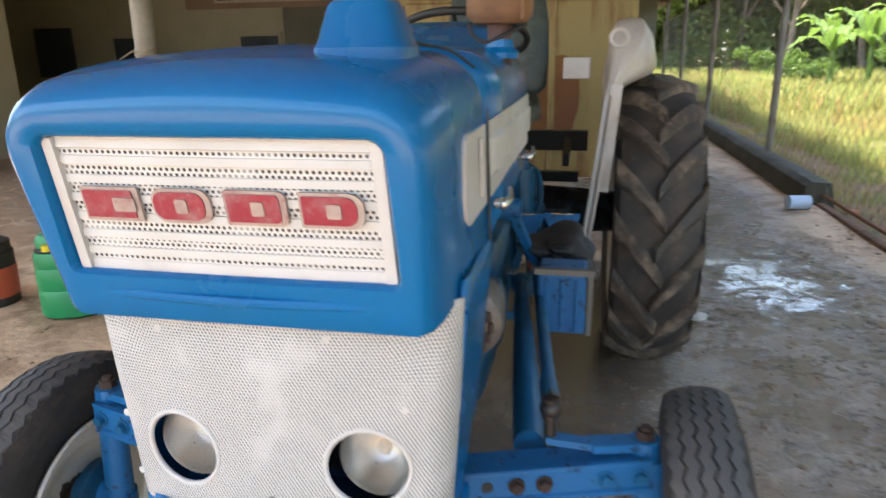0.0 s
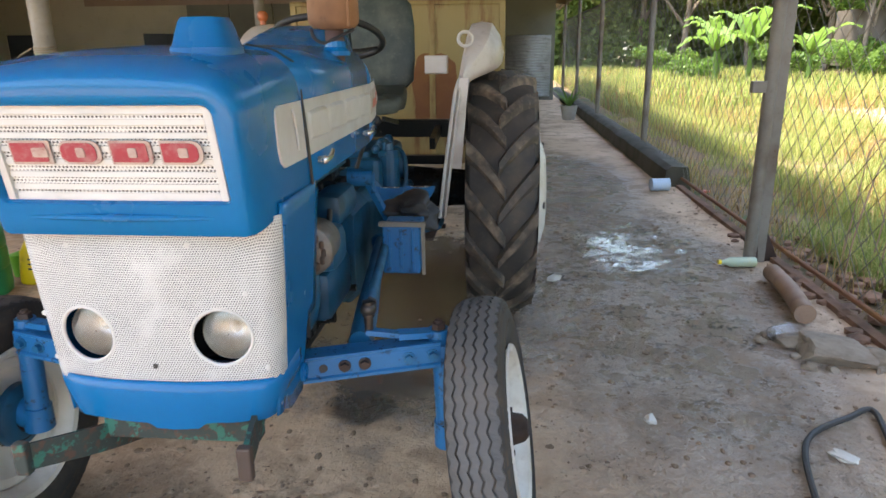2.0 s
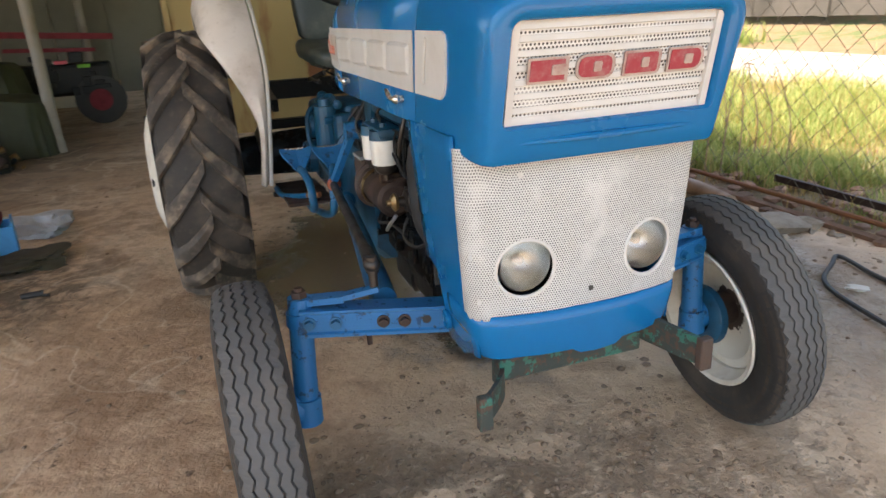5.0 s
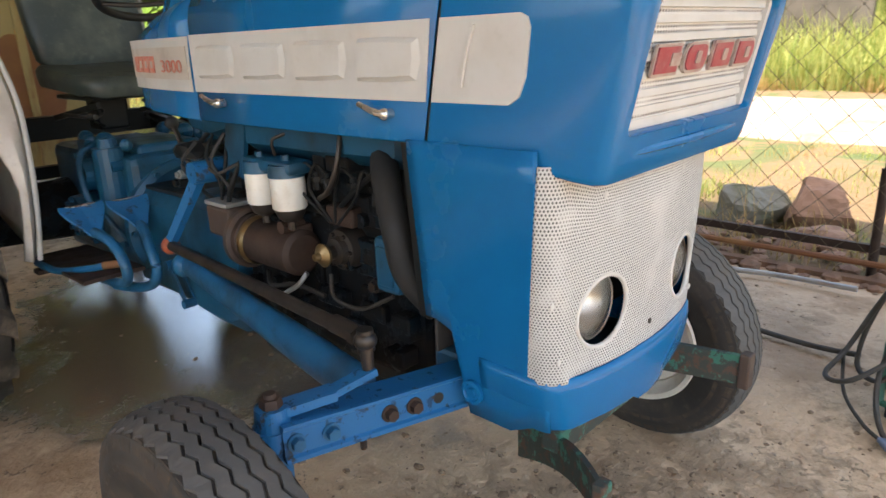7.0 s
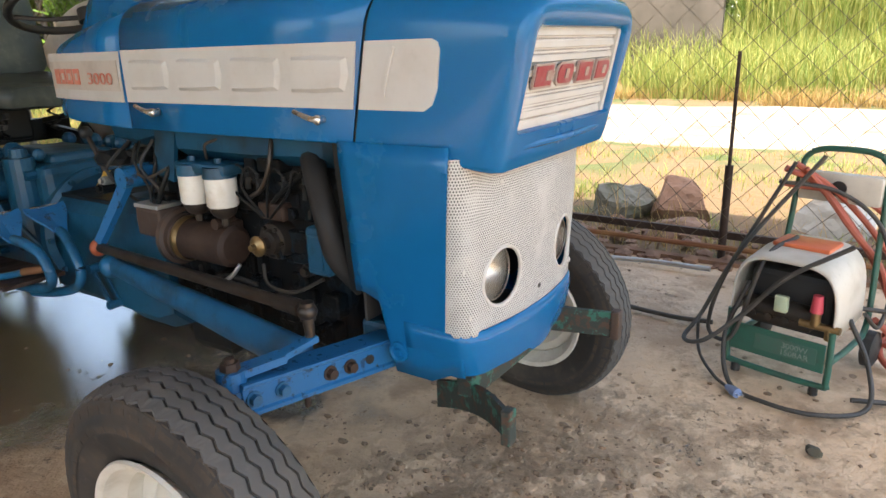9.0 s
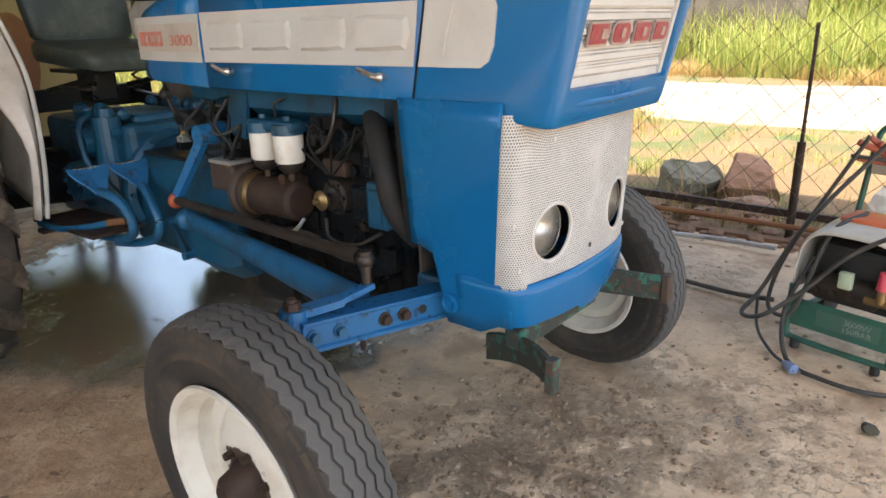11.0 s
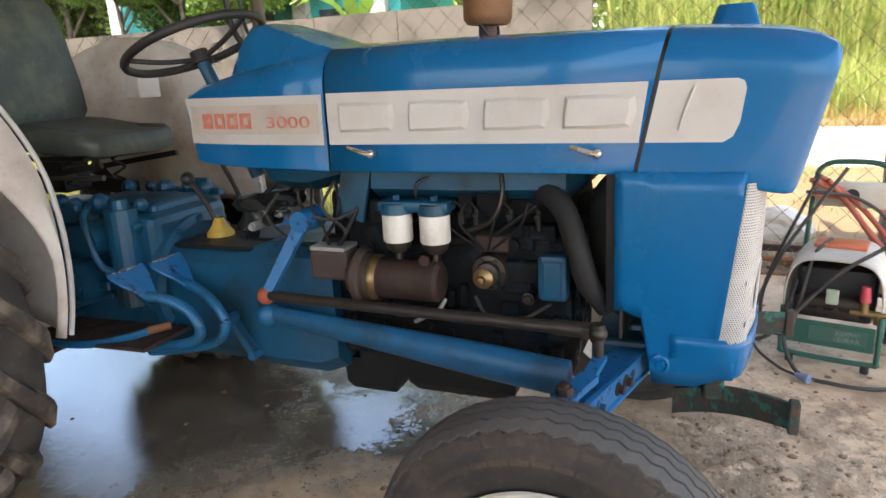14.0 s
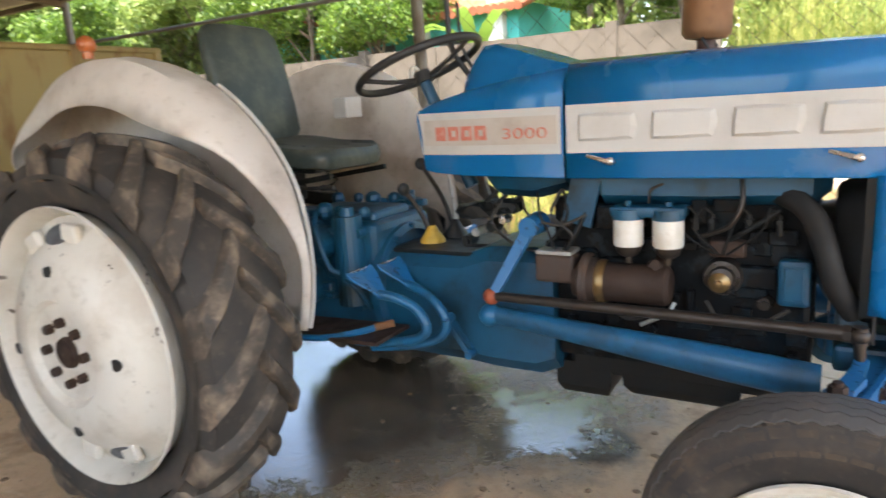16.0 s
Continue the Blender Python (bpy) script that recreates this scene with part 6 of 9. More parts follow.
# steering arms, drag links, radius rods
for s in (-1, 1):
    bm = bmesh.new()
    loops = []
    for t in np.linspace(0, 1, 5):
        c = Vector((s * (0.235 + 0.065 * t), 0.785 + 0.095 * t, 0.895 - 0.190 * t))
        hw, th = 0.018 - 0.005 * t, 0.011
        loops.append([c + Vector((s * dx * th, dy * hw, dy * hw * 0.4)) for dx, dy in ((-1, -1), (1, -1), (1, 1), (-1, 1))])
    loft(bm, loops, True, True)
    rod(bm, (s * 0.17, 0.785, 0.895), (s * 0.262, 0.785, 0.895), 0.034, 0.030, 18)
    part("drop_arm", bm, "blue2", tractor, "blue steering drop arm")
    bm = bmesh.new()
    rod(bm, (s * 0.302, 0.90, 0.690), (s * 0.395, -0.03, 0.712), 0.0145, 0.0145, 14)
    rod(bm, (s * 0.385, 0.05, 0.710), (s * 0.394, -0.03, 0.712), 0.018, 0.018, 14)
    link = part("drag_link", bm, "rodmetal" if s < 0 else "blue4", tractor, "greasy grey drag link" if s < 0 else "blue drag link", True)
    bm = bmesh.new()
    ball(bm, (s * 0.300, 0.893, 0.688), 0.026, 16)
    part("ball_joint", bm, "redrust", link, "rust-red ball joint", True)
    bm = bmesh.new()
    ball(bm, (s * 0.396, -0.050, 0.709), 0.0215, 16, (1, 1, 0.9))
    rod(bm, (s * 0.396, -0.050, 0.690), (s * 0.396, -0.050, 0.730), 0.0165, 0.0155, 12)
    rod(bm, (s * 0.396, -0.053, 0.64), (s * 0.396, -0.050, 0.695), 0.0105, 0.0125, 12)
    rod(bm, (s * 0.394, -0.018, 0.7115), (s * 0.3955, -0.034, 0.7115), 0.0205, None, 6)
    part("ball_joint", bm, "rodmetal", link, "", True)
    bm = bmesh.new()
    loops = []
    for t in np.linspace(0, 1, 9):
        c = Vector((s * (0.255 + 0.10 * t), 0.92 - 0.90 * t, 0.615 - 0.045 * t))
        r = 0.026 + 0.020 * min(1.0, t * 1.3)
        loops.append([c + Vector((r * 0.75 * math.cos(a), 0, r * math.sin(a))) for a in [2 * math.pi * k / 16 for k in range(16)]])
    loft(bm, loops, True, True)
    ball(bm, (s * 0.255, 0.925, 0.612), 0.036, 14)
    part("radius_rod", bm, "blue4", tractor, "blue tapered radius rod", True)
    # axle beam, swept back to the king pin
    bm = bmesh.new()
    loops = []
    for t in np.linspace(0, 1.035, 8):
        c = Vector((s * (0.03 + 0.525 * t), -0.135 + 0.115 * t, 0.560 + 0.035 * t))
        d = Vector((0.105, 0.525 * s, 0)).normalized()
        prof = ((-0.042, -0.040), (0.036, -0.040), (0.036, -0.032), (-0.022, -0.030), (-0.022, 0.012), (0.036, 0.014), (0.036, 0.021), (-0.024, 0.021), (-0.028, 0.028), (-0.041, 0.028), (-0.041, 0.022), (-0.036, 0.018), (-0.036, -0.028), (-0.042, -0.032))
        loops.append([c + Vector((-0.21 * s * py * 0.97, py, pz)) for py, pz in prof])
    loft(bm, loops, True, True)
    part("axle_beam", bm, "blue2", tractor, "chipped blue front axle beam")
    for t in (0.49, 0.59, 0.685, 0.895, 1.01):
        bm = bmesh.new()
        c = Vector((s * (0.03 + 0.525 * t), -0.135 + 0.115 * t - 0.036, 0.554 + 0.035 * t))
        out = Vector((0.2 * s, -1, 0)).normalized()
        if t == 0.49:
            rod(bm, c - out * 0.002, c + out * 0.003, 0.011, None, 14)
            part("bolt_hole", bm, "black", tractor, "dark empty bolt hole")
            continue
        rod(bm, c, c + out * 0.005, 0.016, None, 16)
        rod(bm, c, c + out * 0.018, 0.0115, None, 6)
        part("axle_bolt", bm, "blue4" if t > 0.7 else "rust", tractor)
    bm = bmesh.new()
    c = Vector((s * (0.03 + 0.525 * 0.74), -0.135 + 0.115 * 0.74, 0.554 + 0.035 * 0.74))
    rod(bm, c - Vector((0, 0, 0.036)), c - Vector((0, 0, 0.078)), 0.0075, 0.0065, 10)
    part("beam_peg", bm, "rust", tractor, "rusty peg under the axle beam")
    bm = bmesh.new()
    kx = 0.582 if s > 0 else 0.574
    rod(bm, (s * (kx + 0.014), -0.012, 0.315), (s * kx, -0.012, 0.605), 0.031, 0.029, 20)
    rod(bm, (s * (kx + 0.016), -0.012, 0.305), (s * (kx + 0.012), -0.012, 0.375), 0.040, 0.037, 20)
    rod(bm, (s * kx, -0.012, 0.575), (s * kx, -0.012, 0.608), 0.036, 0.034, 20)
    rod(bm, (s * 0.60, 0.0, 0.345), (s * 0.70, 0.0, 0.357), 0.050, 0.040, 20)
    part("king_pin", bm, "blue2", tractor, "blue king pin and spindle", True)
    bm = bmesh.new()
    rod(bm, (s * 0.573, -0.012, 0.606), (s * 0.572, -0.012, 0.644), 0.030, 0.028, 20)
    strip_box(bm, (s * 0.575, -0.010, 0.632), (s * 0.47, -0.046, 0.638), 0.040, 0.016)
    strip_box(bm, (s * 0.48, -0.043, 0.637), (s * 0.388, -0.056, 0.650), 0.028, 0.013)
    arm = part("steering_arm", bm, "blue2", tractor, "worn flat blue steering arm")
    bm = bmesh.new()
    rod(bm, (s * 0.572, -0.012, 0.643), (s * 0.572, -0.012, 0.660), 0.020, 0.018, 6)
    rod(bm, (s * 0.572, -0.012, 0.655), (s * 0.572, -0.012, 0.668), 0.011, 0.010, 12)
    part("arm_nut", bm, "rust", arm, "rusty brown castle nut")
    bm = bmesh.new()
    lathe(bm, [(0.0, 0.050), (0.004, 0.082), (0.012, 0.092), (0.034, 0.094), (0.044, 0.070), (0.05, 0.04)], 24, Matrix.Translation((s * 0.630, 0, 0.338)) @ Matrix.Rotation(0 if s > 0 else math.pi, 4, "Z"))
    part("dust_cover", bm, "blue3", tractor, "", True)
bm = bmesh.new()
box(bm, (0, -0.13, 0.560), (0.20, 0.10, 0.12), None, 0.012)
part("axle_pivot", bm, "blue3", tractor)

# front hitch: green channel with two curved arms
bm = bmesh.new()
box(bm, (0.0, -0.295, 0.505), (0.37, 0.045, 0.055), None, 0.006)
box(bm, (0.0, -0.265, 0.538), (0.34, 0.10, 0.010), None, 0.003)
hitch = part("front_hitch", bm, "green", tractor, "flaked green bracket under the nose")
for s in (-1, 1):
    bm = bmesh.new()
    loops = []
    a, b = ((-0.150, -0.20, 0.447), (-0.284, -0.458, 0.530)) if s < 0 else ((0.165, -0.21, 0.540), (0.222, -0.490, 0.543))
    for t in np.linspace(0, 1, 12):
        c = Vector(a).lerp(Vector(b), t)
        if s < 0:
            c.z -= 0.020 * t * t
            c.x += 0.030 * math.sin(t * math.pi)
        h = 0.034 if t < 0.5 else 0.034 - 0.006 * (t - 0.5)
        loops.append([c + Vector((dx * 0.006, 0, dz * h)) for dx, dz in ((-1, -1), (1, -1), (1, 1), (-1, 1))])
    loft(bm, loops, True, True)
    arm = part("hitch_arm", bm, "green", hitch, "curved green flat-bar arm")
    bm = bmesh.new()
    c = Vector(b) + Vector((0, 0, -0.02 if s < 0 else 0))
    box(bm, c, (0.03, 0.022, 0.076), None, 0.004)
    part("arm_end", bm, "green" if s < 0 else "rustdark", hitch, "flaked green end of the arm" if s < 0 else "rusted end of the arm")

# wheels
front_wheel(tractor, pose(0.722, 0.0, 0.343, 0, -9.0, -3.8))
front_wheel(tractor, pose(-0.694, -0.015, 0.318, 0, 2.2, 179.0))
rear_wheel(tractor, pose(0.738, 2.015, 0.594))
rear_wheel(tractor, pose(-0.758, 2.015, 0.594, 0, 0, 180))

# rear fenders: inner plate with a rolled top over the tyre
def ease(q):
    q = min(1.0, max(0.0, q))
    return q * q * (3 - 2 * q)


for s in (-1, 1):
    bm = bmesh.new()
    loops = []
    cy, cz, R = 2.175, 0.755, 0.722
    for k in range(40):
        a = radians(194 - (150 if s > 0 else 178) * k / 39)
        y, z = cy + R * math.cos(a), cz + R * math.sin(a)
        t = k / 39
        out = 0.020 + 0.20 * ease((z - 0.78) / 0.52) if s < 0 else 0.010 + 0.155 * ease((z - 1.18) / 0.24)
        drop = 0.012 + 0.13 * ease((z - 1.12) / 0.30)
        inner = (0.440 + 0.12 * max(0.0, z - 0.55)) if s > 0 else (0.478 - 0.05 * min(1.0, max(0.0, (z - 0.55) / 0.5)) + 0.04 * max(0.0, z - 1.1))
        ry, rz = math.cos(a), math.sin(a)
        row = []
        for x, d in ((inner, -0.60), (inner, -0.40), (inner, -0.20), (inner, -0.08), (inner + 0.006, -0.025), (inner + 0.020, 0.002), (inner + 0.020 + out * 0.30, 0.012), (inner + 0.020 + out * 0.62, 0.004), (inner + 0.020 + out * 0.88, -drop * 0.40), (inner + 0.020 + out, -drop)):
            if s > 0 and d < -0.03 and x == inner:
                d = -0.03 + (d + 0.03) * min(1.0, max(0.02, (z - 0.80) / 0.16))
            row.append(Vector((s * x, y + ry * d, z + rz * d)))
        loops.append(row)
    loft(bm, loops, False)
    fen = part("rear_fender", bm, "fender", tractor, "off-white dented rear fender", True)
    sol = fen.modifiers.new("sheet", "SOLIDIFY")
    sol.thickness, sol.offset = 0.005, 0.0
    bm = bmesh.new()
    pts = []
    for a in range(194, 118, -6):
        ca, sa = math.cos(radians(a)), math.sin(radians(a))
        z = cz + R * sa
        if s > 0:
            x, rr = 0.442 + 0.12 * max(0.0, z - 0.55) + 0.165 * ease((z - 1.18) / 0.24), R + 0.004 - 0.10 * ease((z - 1.18) / 0.24)
        else:
            x, rr = 0.480 - 0.05 * min(1.0, max(0.0, (z - 0.55) / 0.5)) + 0.04 * max(0.0, z - 1.1), R + 0.004
        pts.append(Vector((s * x, cy + rr * ca, cz + rr * sa)))
    pipe(bm, pts, 0.008, 8, 3)
    part("fender_bead", bm, "white", fen, "white rolled fender edge", True)
    if s > 0:
        bm = bmesh.new()
        strip_box(bm, (0.520, 1.56, 0.80), (0.555, 1.58, 1.22), 0.045, 0.006, (0, 1, 0))
        part("fender_stay", bm, "fender", fen)
# lamps and box on the fenders
bm = bmesh.new()
box(bm, (0.395, 1.92, 1.275), (0.115, 0.075, 0.090), None, 0.006)
part("tool_box", bm, "white", tractor, "small white box on the fender")
bm = bmesh.new()
loops = []
for k in range(24):
    a = 2 * math.pi * k / 24
    loops.append([Vector((0.556 + (0.032 + 0.008 * math.cos(b)) * math.cos(a), 1.655 + 0.01 * math.sin(b), 1.395 + (0.032 + 0.008 * math.cos(b)) * math.sin(a))) for b in [2 * math.pi * i / 8 for i in range(8)]])
loft(bm, loops + [loops[0]], True)
part("lamp_ring", bm, "fender", tractor, "empty lamp ring in the fender", True)
bm = bmesh.new()
ball(bm, (-0.60, 2.22, 1.535), 0.031, 16)
rod(bm, (-0.60, 2.22, 1.488), (-0.60, 2.22, 1.52), 0.018)
part("marker_lamp", bm, "amber", tractor, "amber marker lamp on the fender", True)


# ---- ground, road, floor ----
bm = bmesh.new()
xs = [-300, -60, -20, -12, -11.8, 2.3, 2.4, 3, 4, 5, 6, 7, 8, 10, 12, 13, 14, 15, 16, 18, 22, 30, 60, 150, 400]
ys = [-300, -100, -40, -20, -12, -8, -5, -3, -1, 1, 3, 5, 7, 9, 12, 15, 20, 26, 40, 80, 200, 500]


def land(x, y):
    """Height of the ground outside, dug out below the shed's floor."""
    if -11.9 < x < 2.35 and -7.0 < y < 22.0:
        return -0.16
    t = min(1.0, max(0.0, (x - 13.5) / 4.0))
    u = min(1.0, max(0.0, (y - 22.0) / 25.0))
    return -0.03 + 0.75 * t * t * (3 - 2 * t) * (1 - u) + (0.05 * noise.noise(Vector((x * 0.6, y * 0.6, 0))) if 2.9 < x < 60 else 0.0)


g = [[bm.verts.new((x, y, land(x, y))) for x in xs] for y in ys]
for j in range(len(ys) - 1):
    for i in range(len(xs) - 1):
        bm.faces.new((g[j][i], g[j][i + 1], g[j + 1][i + 1], g[j + 1][i]))
solid("ground", bm, "ground", "rough earth and grass outside the shed", "ground", kind="structure", smooth=True)
bm = bmesh.new()
rows = []
for y in np.linspace(-40, 60, 60):
    c = 9.6 + 0.012 * (y - 4) ** 2 * (0.35 if y > 4 else 0.1) + 0.3 * noise.noise(Vector((0, y * 0.3, 0)))
    rows.append([Vector((c + d, y, max(land(c + d, y), -0.03) + (0.035 if abs(d) < 2.6 else -0.25))) for d in (-2.75, -2.3 + 0.25 * noise.noise(Vector((3, y * 0.8, 0))), -1, 0, 1, 2.2 + 0.3 * noise.noise(Vector((7, y * 0.8, 0))), 2.75)])
loft(bm, rows, False)
solid("road", bm, "road", "pale sunlit dirt road beyond the fence", "road", kind="structure", smooth=True)


def floor_z(x, y):
    """Height of the trodden floor, hollowed under the tractor and its wheels."""
    z = 0.010 * noise.noise(Vector((x * 1.1, y * 1.1, 0))) + 0.004 * noise.noise(Vector((x * 5, y * 5, 3)))
    for cx, cy, rx, ry, d in ((0, 0.9, 1.5, 2.1, 0.020), (-0.75, 2.03, 0.45, 0.6, 0.025), (0.74, 2.03, 0.45, 0.6, 0.025), (-0.69, 0, 0.3, 0.4, 0.018)):
        z -= d * math.exp(-((x - cx) / rx) ** 2 - ((y - cy) / ry) ** 2)
    return z


bm = bmesh.new()
fx, fy = np.linspace(-12, 2.5, 146), np.linspace(-7, 22, 146)
g = [[bm.verts.new((x, y, floor_z(x, y))) for x in fx] for y in fy]
for j in range(len(fy) - 1):
    for i in range(len(fx) - 1):
        bm.faces.new((g[j][i], g[j][i + 1], g[j + 1][i + 1], g[j + 1][i]))
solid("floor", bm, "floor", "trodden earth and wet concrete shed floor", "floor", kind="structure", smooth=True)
# clods and pebbles trodden into the floor
rnd = random.Random(3)
ico = bmesh.new()
bmesh.ops.create_icosphere(ico, subdivisions=1, radius=1.0)
ico.verts.index_update()
shape, tris = [v.co.copy() for v in ico.verts], [[v.index for v in f.verts] for f in ico.faces]
ico.free()
verts, faces = [], []
for k in range(4200):
    if k < 1500:
        x, y = rnd.gauss(-0.08, 0.42), rnd.gauss(-0.28, 0.36)
    elif k < 3200:
        x, y = rnd.uniform(0.75, 2.45), rnd.uniform(-1.5, 4.5) if k % 4 == 0 else rnd.uniform(0.3, 4.5)
    else:
        x, y = rnd.uniform(-2.8, 2.3), rnd.uniform(-1.6, 5)
    r = 0.003 + 0.013 * rnd.random() ** 4
    sx, sy, sz = rnd.uniform(0.8, 1.5), rnd.uniform(0.8, 1.5), rnd.uniform(0.4, 0.8)
    z = floor_z(x, y)
    o = len(verts)
    verts += [(x + v.x * r * sx * rnd.uniform(0.75, 1.2), y + v.y * r * sy * rnd.uniform(0.75, 1.2), z + v.z * r * sz) for v in shape]
    faces += [[o + i for i in f] for f in tris]
me = bpy.data.meshes.new("clods")
me.from_pydata(verts, [], faces)
me.materials.append(M["clod"])
tagged(new("clods", me), "small dark clods of earth on the floor", "clods", kind="stuff")

# kerb along the fence
bm = bmesh.new()
rows = []
for y in np.linspace(5.25, 21, 40):
    o = 0.02 * noise.noise(Vector((0, y * 2, 0)))
    rows.append([Vector((2.38 + o, y, -0.02)), Vector((2.40 + o, y, 0.17 + o)), Vector((2.46, y, 0.21 + o)), Vector((2.62, y, 0.20)), Vector((2.66, y, -0.05))])
rw = loft(bm, rows, False, False)
bm.faces.new(rw[0])
bm.faces.new(rw[-1])
solid("kerb", bm, "moss", "dark mossy raised kerb under the fence", "kerb", kind="structure", smooth=True)
bm = bmesh.new()
strip_box(bm, (2.52, -4.5, 0.0), (2.54, 5.3, 0.0), 0.06, 0.05)
solid("kerb_low", bm, "rock", "low dark earth-covered edge under the fence", "kerb", kind="structure")

# ---- fence ----
FX = 2.56
fence = thing("fence", Matrix(), "rusty chain-link fence on steel posts beside the shed", "fence")
for y, x, r, top in ((2.72, 2.36, 0.055, 2.75), (7.4, 2.60, 0.05, 2.75), (11.3, 2.52, 0.05, 2.8), (15.0, 2.52, 0.05, 2.8), (18.4, 2.5, 0.05, 2.9), (-1.28, 2.86, 0.055, 2.75), (-5.0, 2.75, 0.05, 2.75)):
    bm = bmesh.new()
    if r > 0.052:
        # an angle-backed post
        rod(bm, (x, y, -0.03), (x + 0.02, y + 0.05, top), r * 0.72, r * 0.72, 14)
        strip_box(bm, (x + 0.045, y + 0.02, -0.03), (x + 0.065, y + 0.07, top), 0.11, 0.03, (0, 1, 0))
    else:
        rod(bm, (x, y, -0.03), (x, y, top), r * 0.8, r * 0.8, 14)
    post = part("post", bm, "post", fence, "rusted grey steel post", True)
    if y == 2.72:
        bm = bmesh.new()
        box(bm, (2.30, 2.74, 1.115), (0.09, 0.05, 0.07), None, 0.004)
        part("lug", bm, "post", post)
        bm = bmesh.new()
        bm.faces.new([bm.verts.new(p) for p in ((2.40, 2.72, 0.0), (2.56, 2.76, 0.0), (2.42, 2.74, 0.30))])
        gus = part("gusset", bm, "rust", post, "rusty gusset plate")
        gus.modifiers.new("sheet", "SOLIDIFY").thickness = 0.012
for y, x, top in ((-0.27, 2.60, 1.15),):
    bm = bmesh.new()
    rod(bm, (x, y, -0.03), (x, y, 0.55), 0.022, 0.022, 10)
    rod(bm, (x, y, 0.55), (x, y, top), 0.010, 0.010, 8)
    part("stake", bm, "rust", fence, "thin rusty fence stake", True)
for z, r in ((0.09, 0.016), (2.15, 0.018), (1.24, 0.009)):
    bm = bmesh.new()
    for a, b in ((-5.0, -1.28),) if z == 1.24 else ((-5.0, -1.28), (-1.28, 2.72), (2.72, 7.4), (7.4, 11.3), (11.3, 20.0)):
        rod(bm, (FX, a, z), (FX, b, z), r, None, 8)
    part("rail", bm, "rustbrown" if z < 1 else "post", fence, "", True)
bm = bmesh.new()
pitch, z0, z1 = 0.165, 0.09, 2.15
run = z1 - z0
verts, faces = [], []
for sgn in (-1, 1):
    for k in range(int((25.0 + run) / pitch)):
        ya = -5.0 + k * pitch
        a, b = (ya - (run if sgn > 0 else 0), z0), (ya + (0 if sgn > 0 else -run), z1)
        if b[0] > 20 or min(a[0], b[0]) < -6.5:
            continue
        i0 = len(verts)
        sag = 0.015 * math.sin(k * 0.7)
        for (y, z) in (a, ((a[0] + b[0]) / 2 + sag * 0.2, (a[1] + b[1]) / 2), b):
            for q in range(3):
                t = 2 * math.pi * q / 3
                verts.append((FX + sgn * 0.0015 + 0.0026 * math.cos(t) + sag * 0.8 * (1 if z not in (z0, z1) else 0), y + 0.0026 * math.sin(t), z))
        for s in (0, 3):
            for q in range(3):
                j = (q + 1) % 3
                faces.append((i0 + s + q, i0 + s + j, i0 + s + 3 + j, i0 + s + 3 + q))
me = bpy.data.meshes.new("chain_link")
me.from_pydata(verts, [], faces)
me.materials.append(M["wire"])
link = new("chain_link", me)
link.parent = fence
tagged(link, "rusty diamond wire mesh", kind="stuff")
bm.free()

# ---- shed: roof, walls ----
bm = bmesh.new()
rows = []
for y in np.linspace(-2.4, 22, 326):
    wv = 0.018 * math.sin(y * 2 * math.pi / 0.15)
    rows.append([Vector((x, y, z + wv)) for x, z in ((2.62, 2.69), (-1.0, 3.15), (-4.2, 3.57))])
loft(bm, rows, False)
# this west slope and the front edge are unseen, cut to tune the daylight
rows = []
for y in np.linspace(-2.4, 22, 326):
    wv = 0.018 * math.sin(y * 2 * math.pi / 0.15)
    rows.append([Vector((x, y, z + wv)) for x, z in ((-4.15, 3.58), (-6.0, 3.8), (-6.8, 3.74) if y < 3.6 else (-7.6, 3.67) if y < 7.2 else (-12.2, 3.3))])
loft(bm, rows, False)
roof = solid("ceiling", bm, "roof", "weathered corrugated roof sheets over the shed", "roof", kind="structure", smooth=True)
roof.modifiers.new("sheet", "SOLIDIFY").thickness = 0.004
for k, y in enumerate((-2.3, 2.72, 7.4, 11.3, 15.0, 18.4)):
    bm = bmesh.new()
    strip_box(bm, (2.58, y, 2.61), (-1.0, y, 3.06), 0.07, 0.12)
    strip_box(bm, (-1.0, y, 3.06), (-4.2, y, 3.48), 0.07, 0.12)
    if y > 7.3:
        strip_box(bm, (-4.2, y, 3.48), (-6.0, y, 3.70), 0.07, 0.12)
        strip_box(bm, (-6.0, y, 3.70), (-12.0, y, 3.20), 0.07, 0.12)
    solid("rafter", bm, "beam", "dark timber rafter under the roof", "rafter", "roof rafters", "structure")
for x, z in ((2.55, 2.63), (1.2, 2.82), (-0.2, 3.0), (-2.2, 3.27), (-4.0, 3.5)):
    bm = bmesh.new()
    strip_box(bm, (x, -2.4, z), (x, 22, z), 0.06, 0.05)
    solid("purlin", bm, "beam", "dark timber purlin under the roof", "purlin", "roof purlins", "structure")

bm = bmesh.new()
box(bm, (-7.2, 11.9, 1.7), (9.8, 0.2, 3.6))
solid("wall_back", bm, "cream", "cream plastered back wall of the workshop", "wall", kind="structure")
# out-of-view walls, their heights and openings set to shape the incoming light
bm = bmesh.new()
box(bm, (-12.1, 14.6, 1.7), (0.2, 14.8, 3.6))
box(bm, (-7.6, -1.4, 1.8), (0.2, 2.2, 3.7))
box(bm, (-7.6, 2.2, 0.7), (0.2, 5.0, 1.5))
box(bm, (-7.6, 6.0, 1.8), (0.2, 2.6, 3.7))
box(bm, (-9.85, 7.2, 1.8), (4.4, 0.2, 3.7))
solid("wall_west", bm, "cream", "unseen cream side walls added to shape the daylight", "wall", kind="structure")
# darker panels laid where the cream wall only lies in shade
bm = bmesh.new()
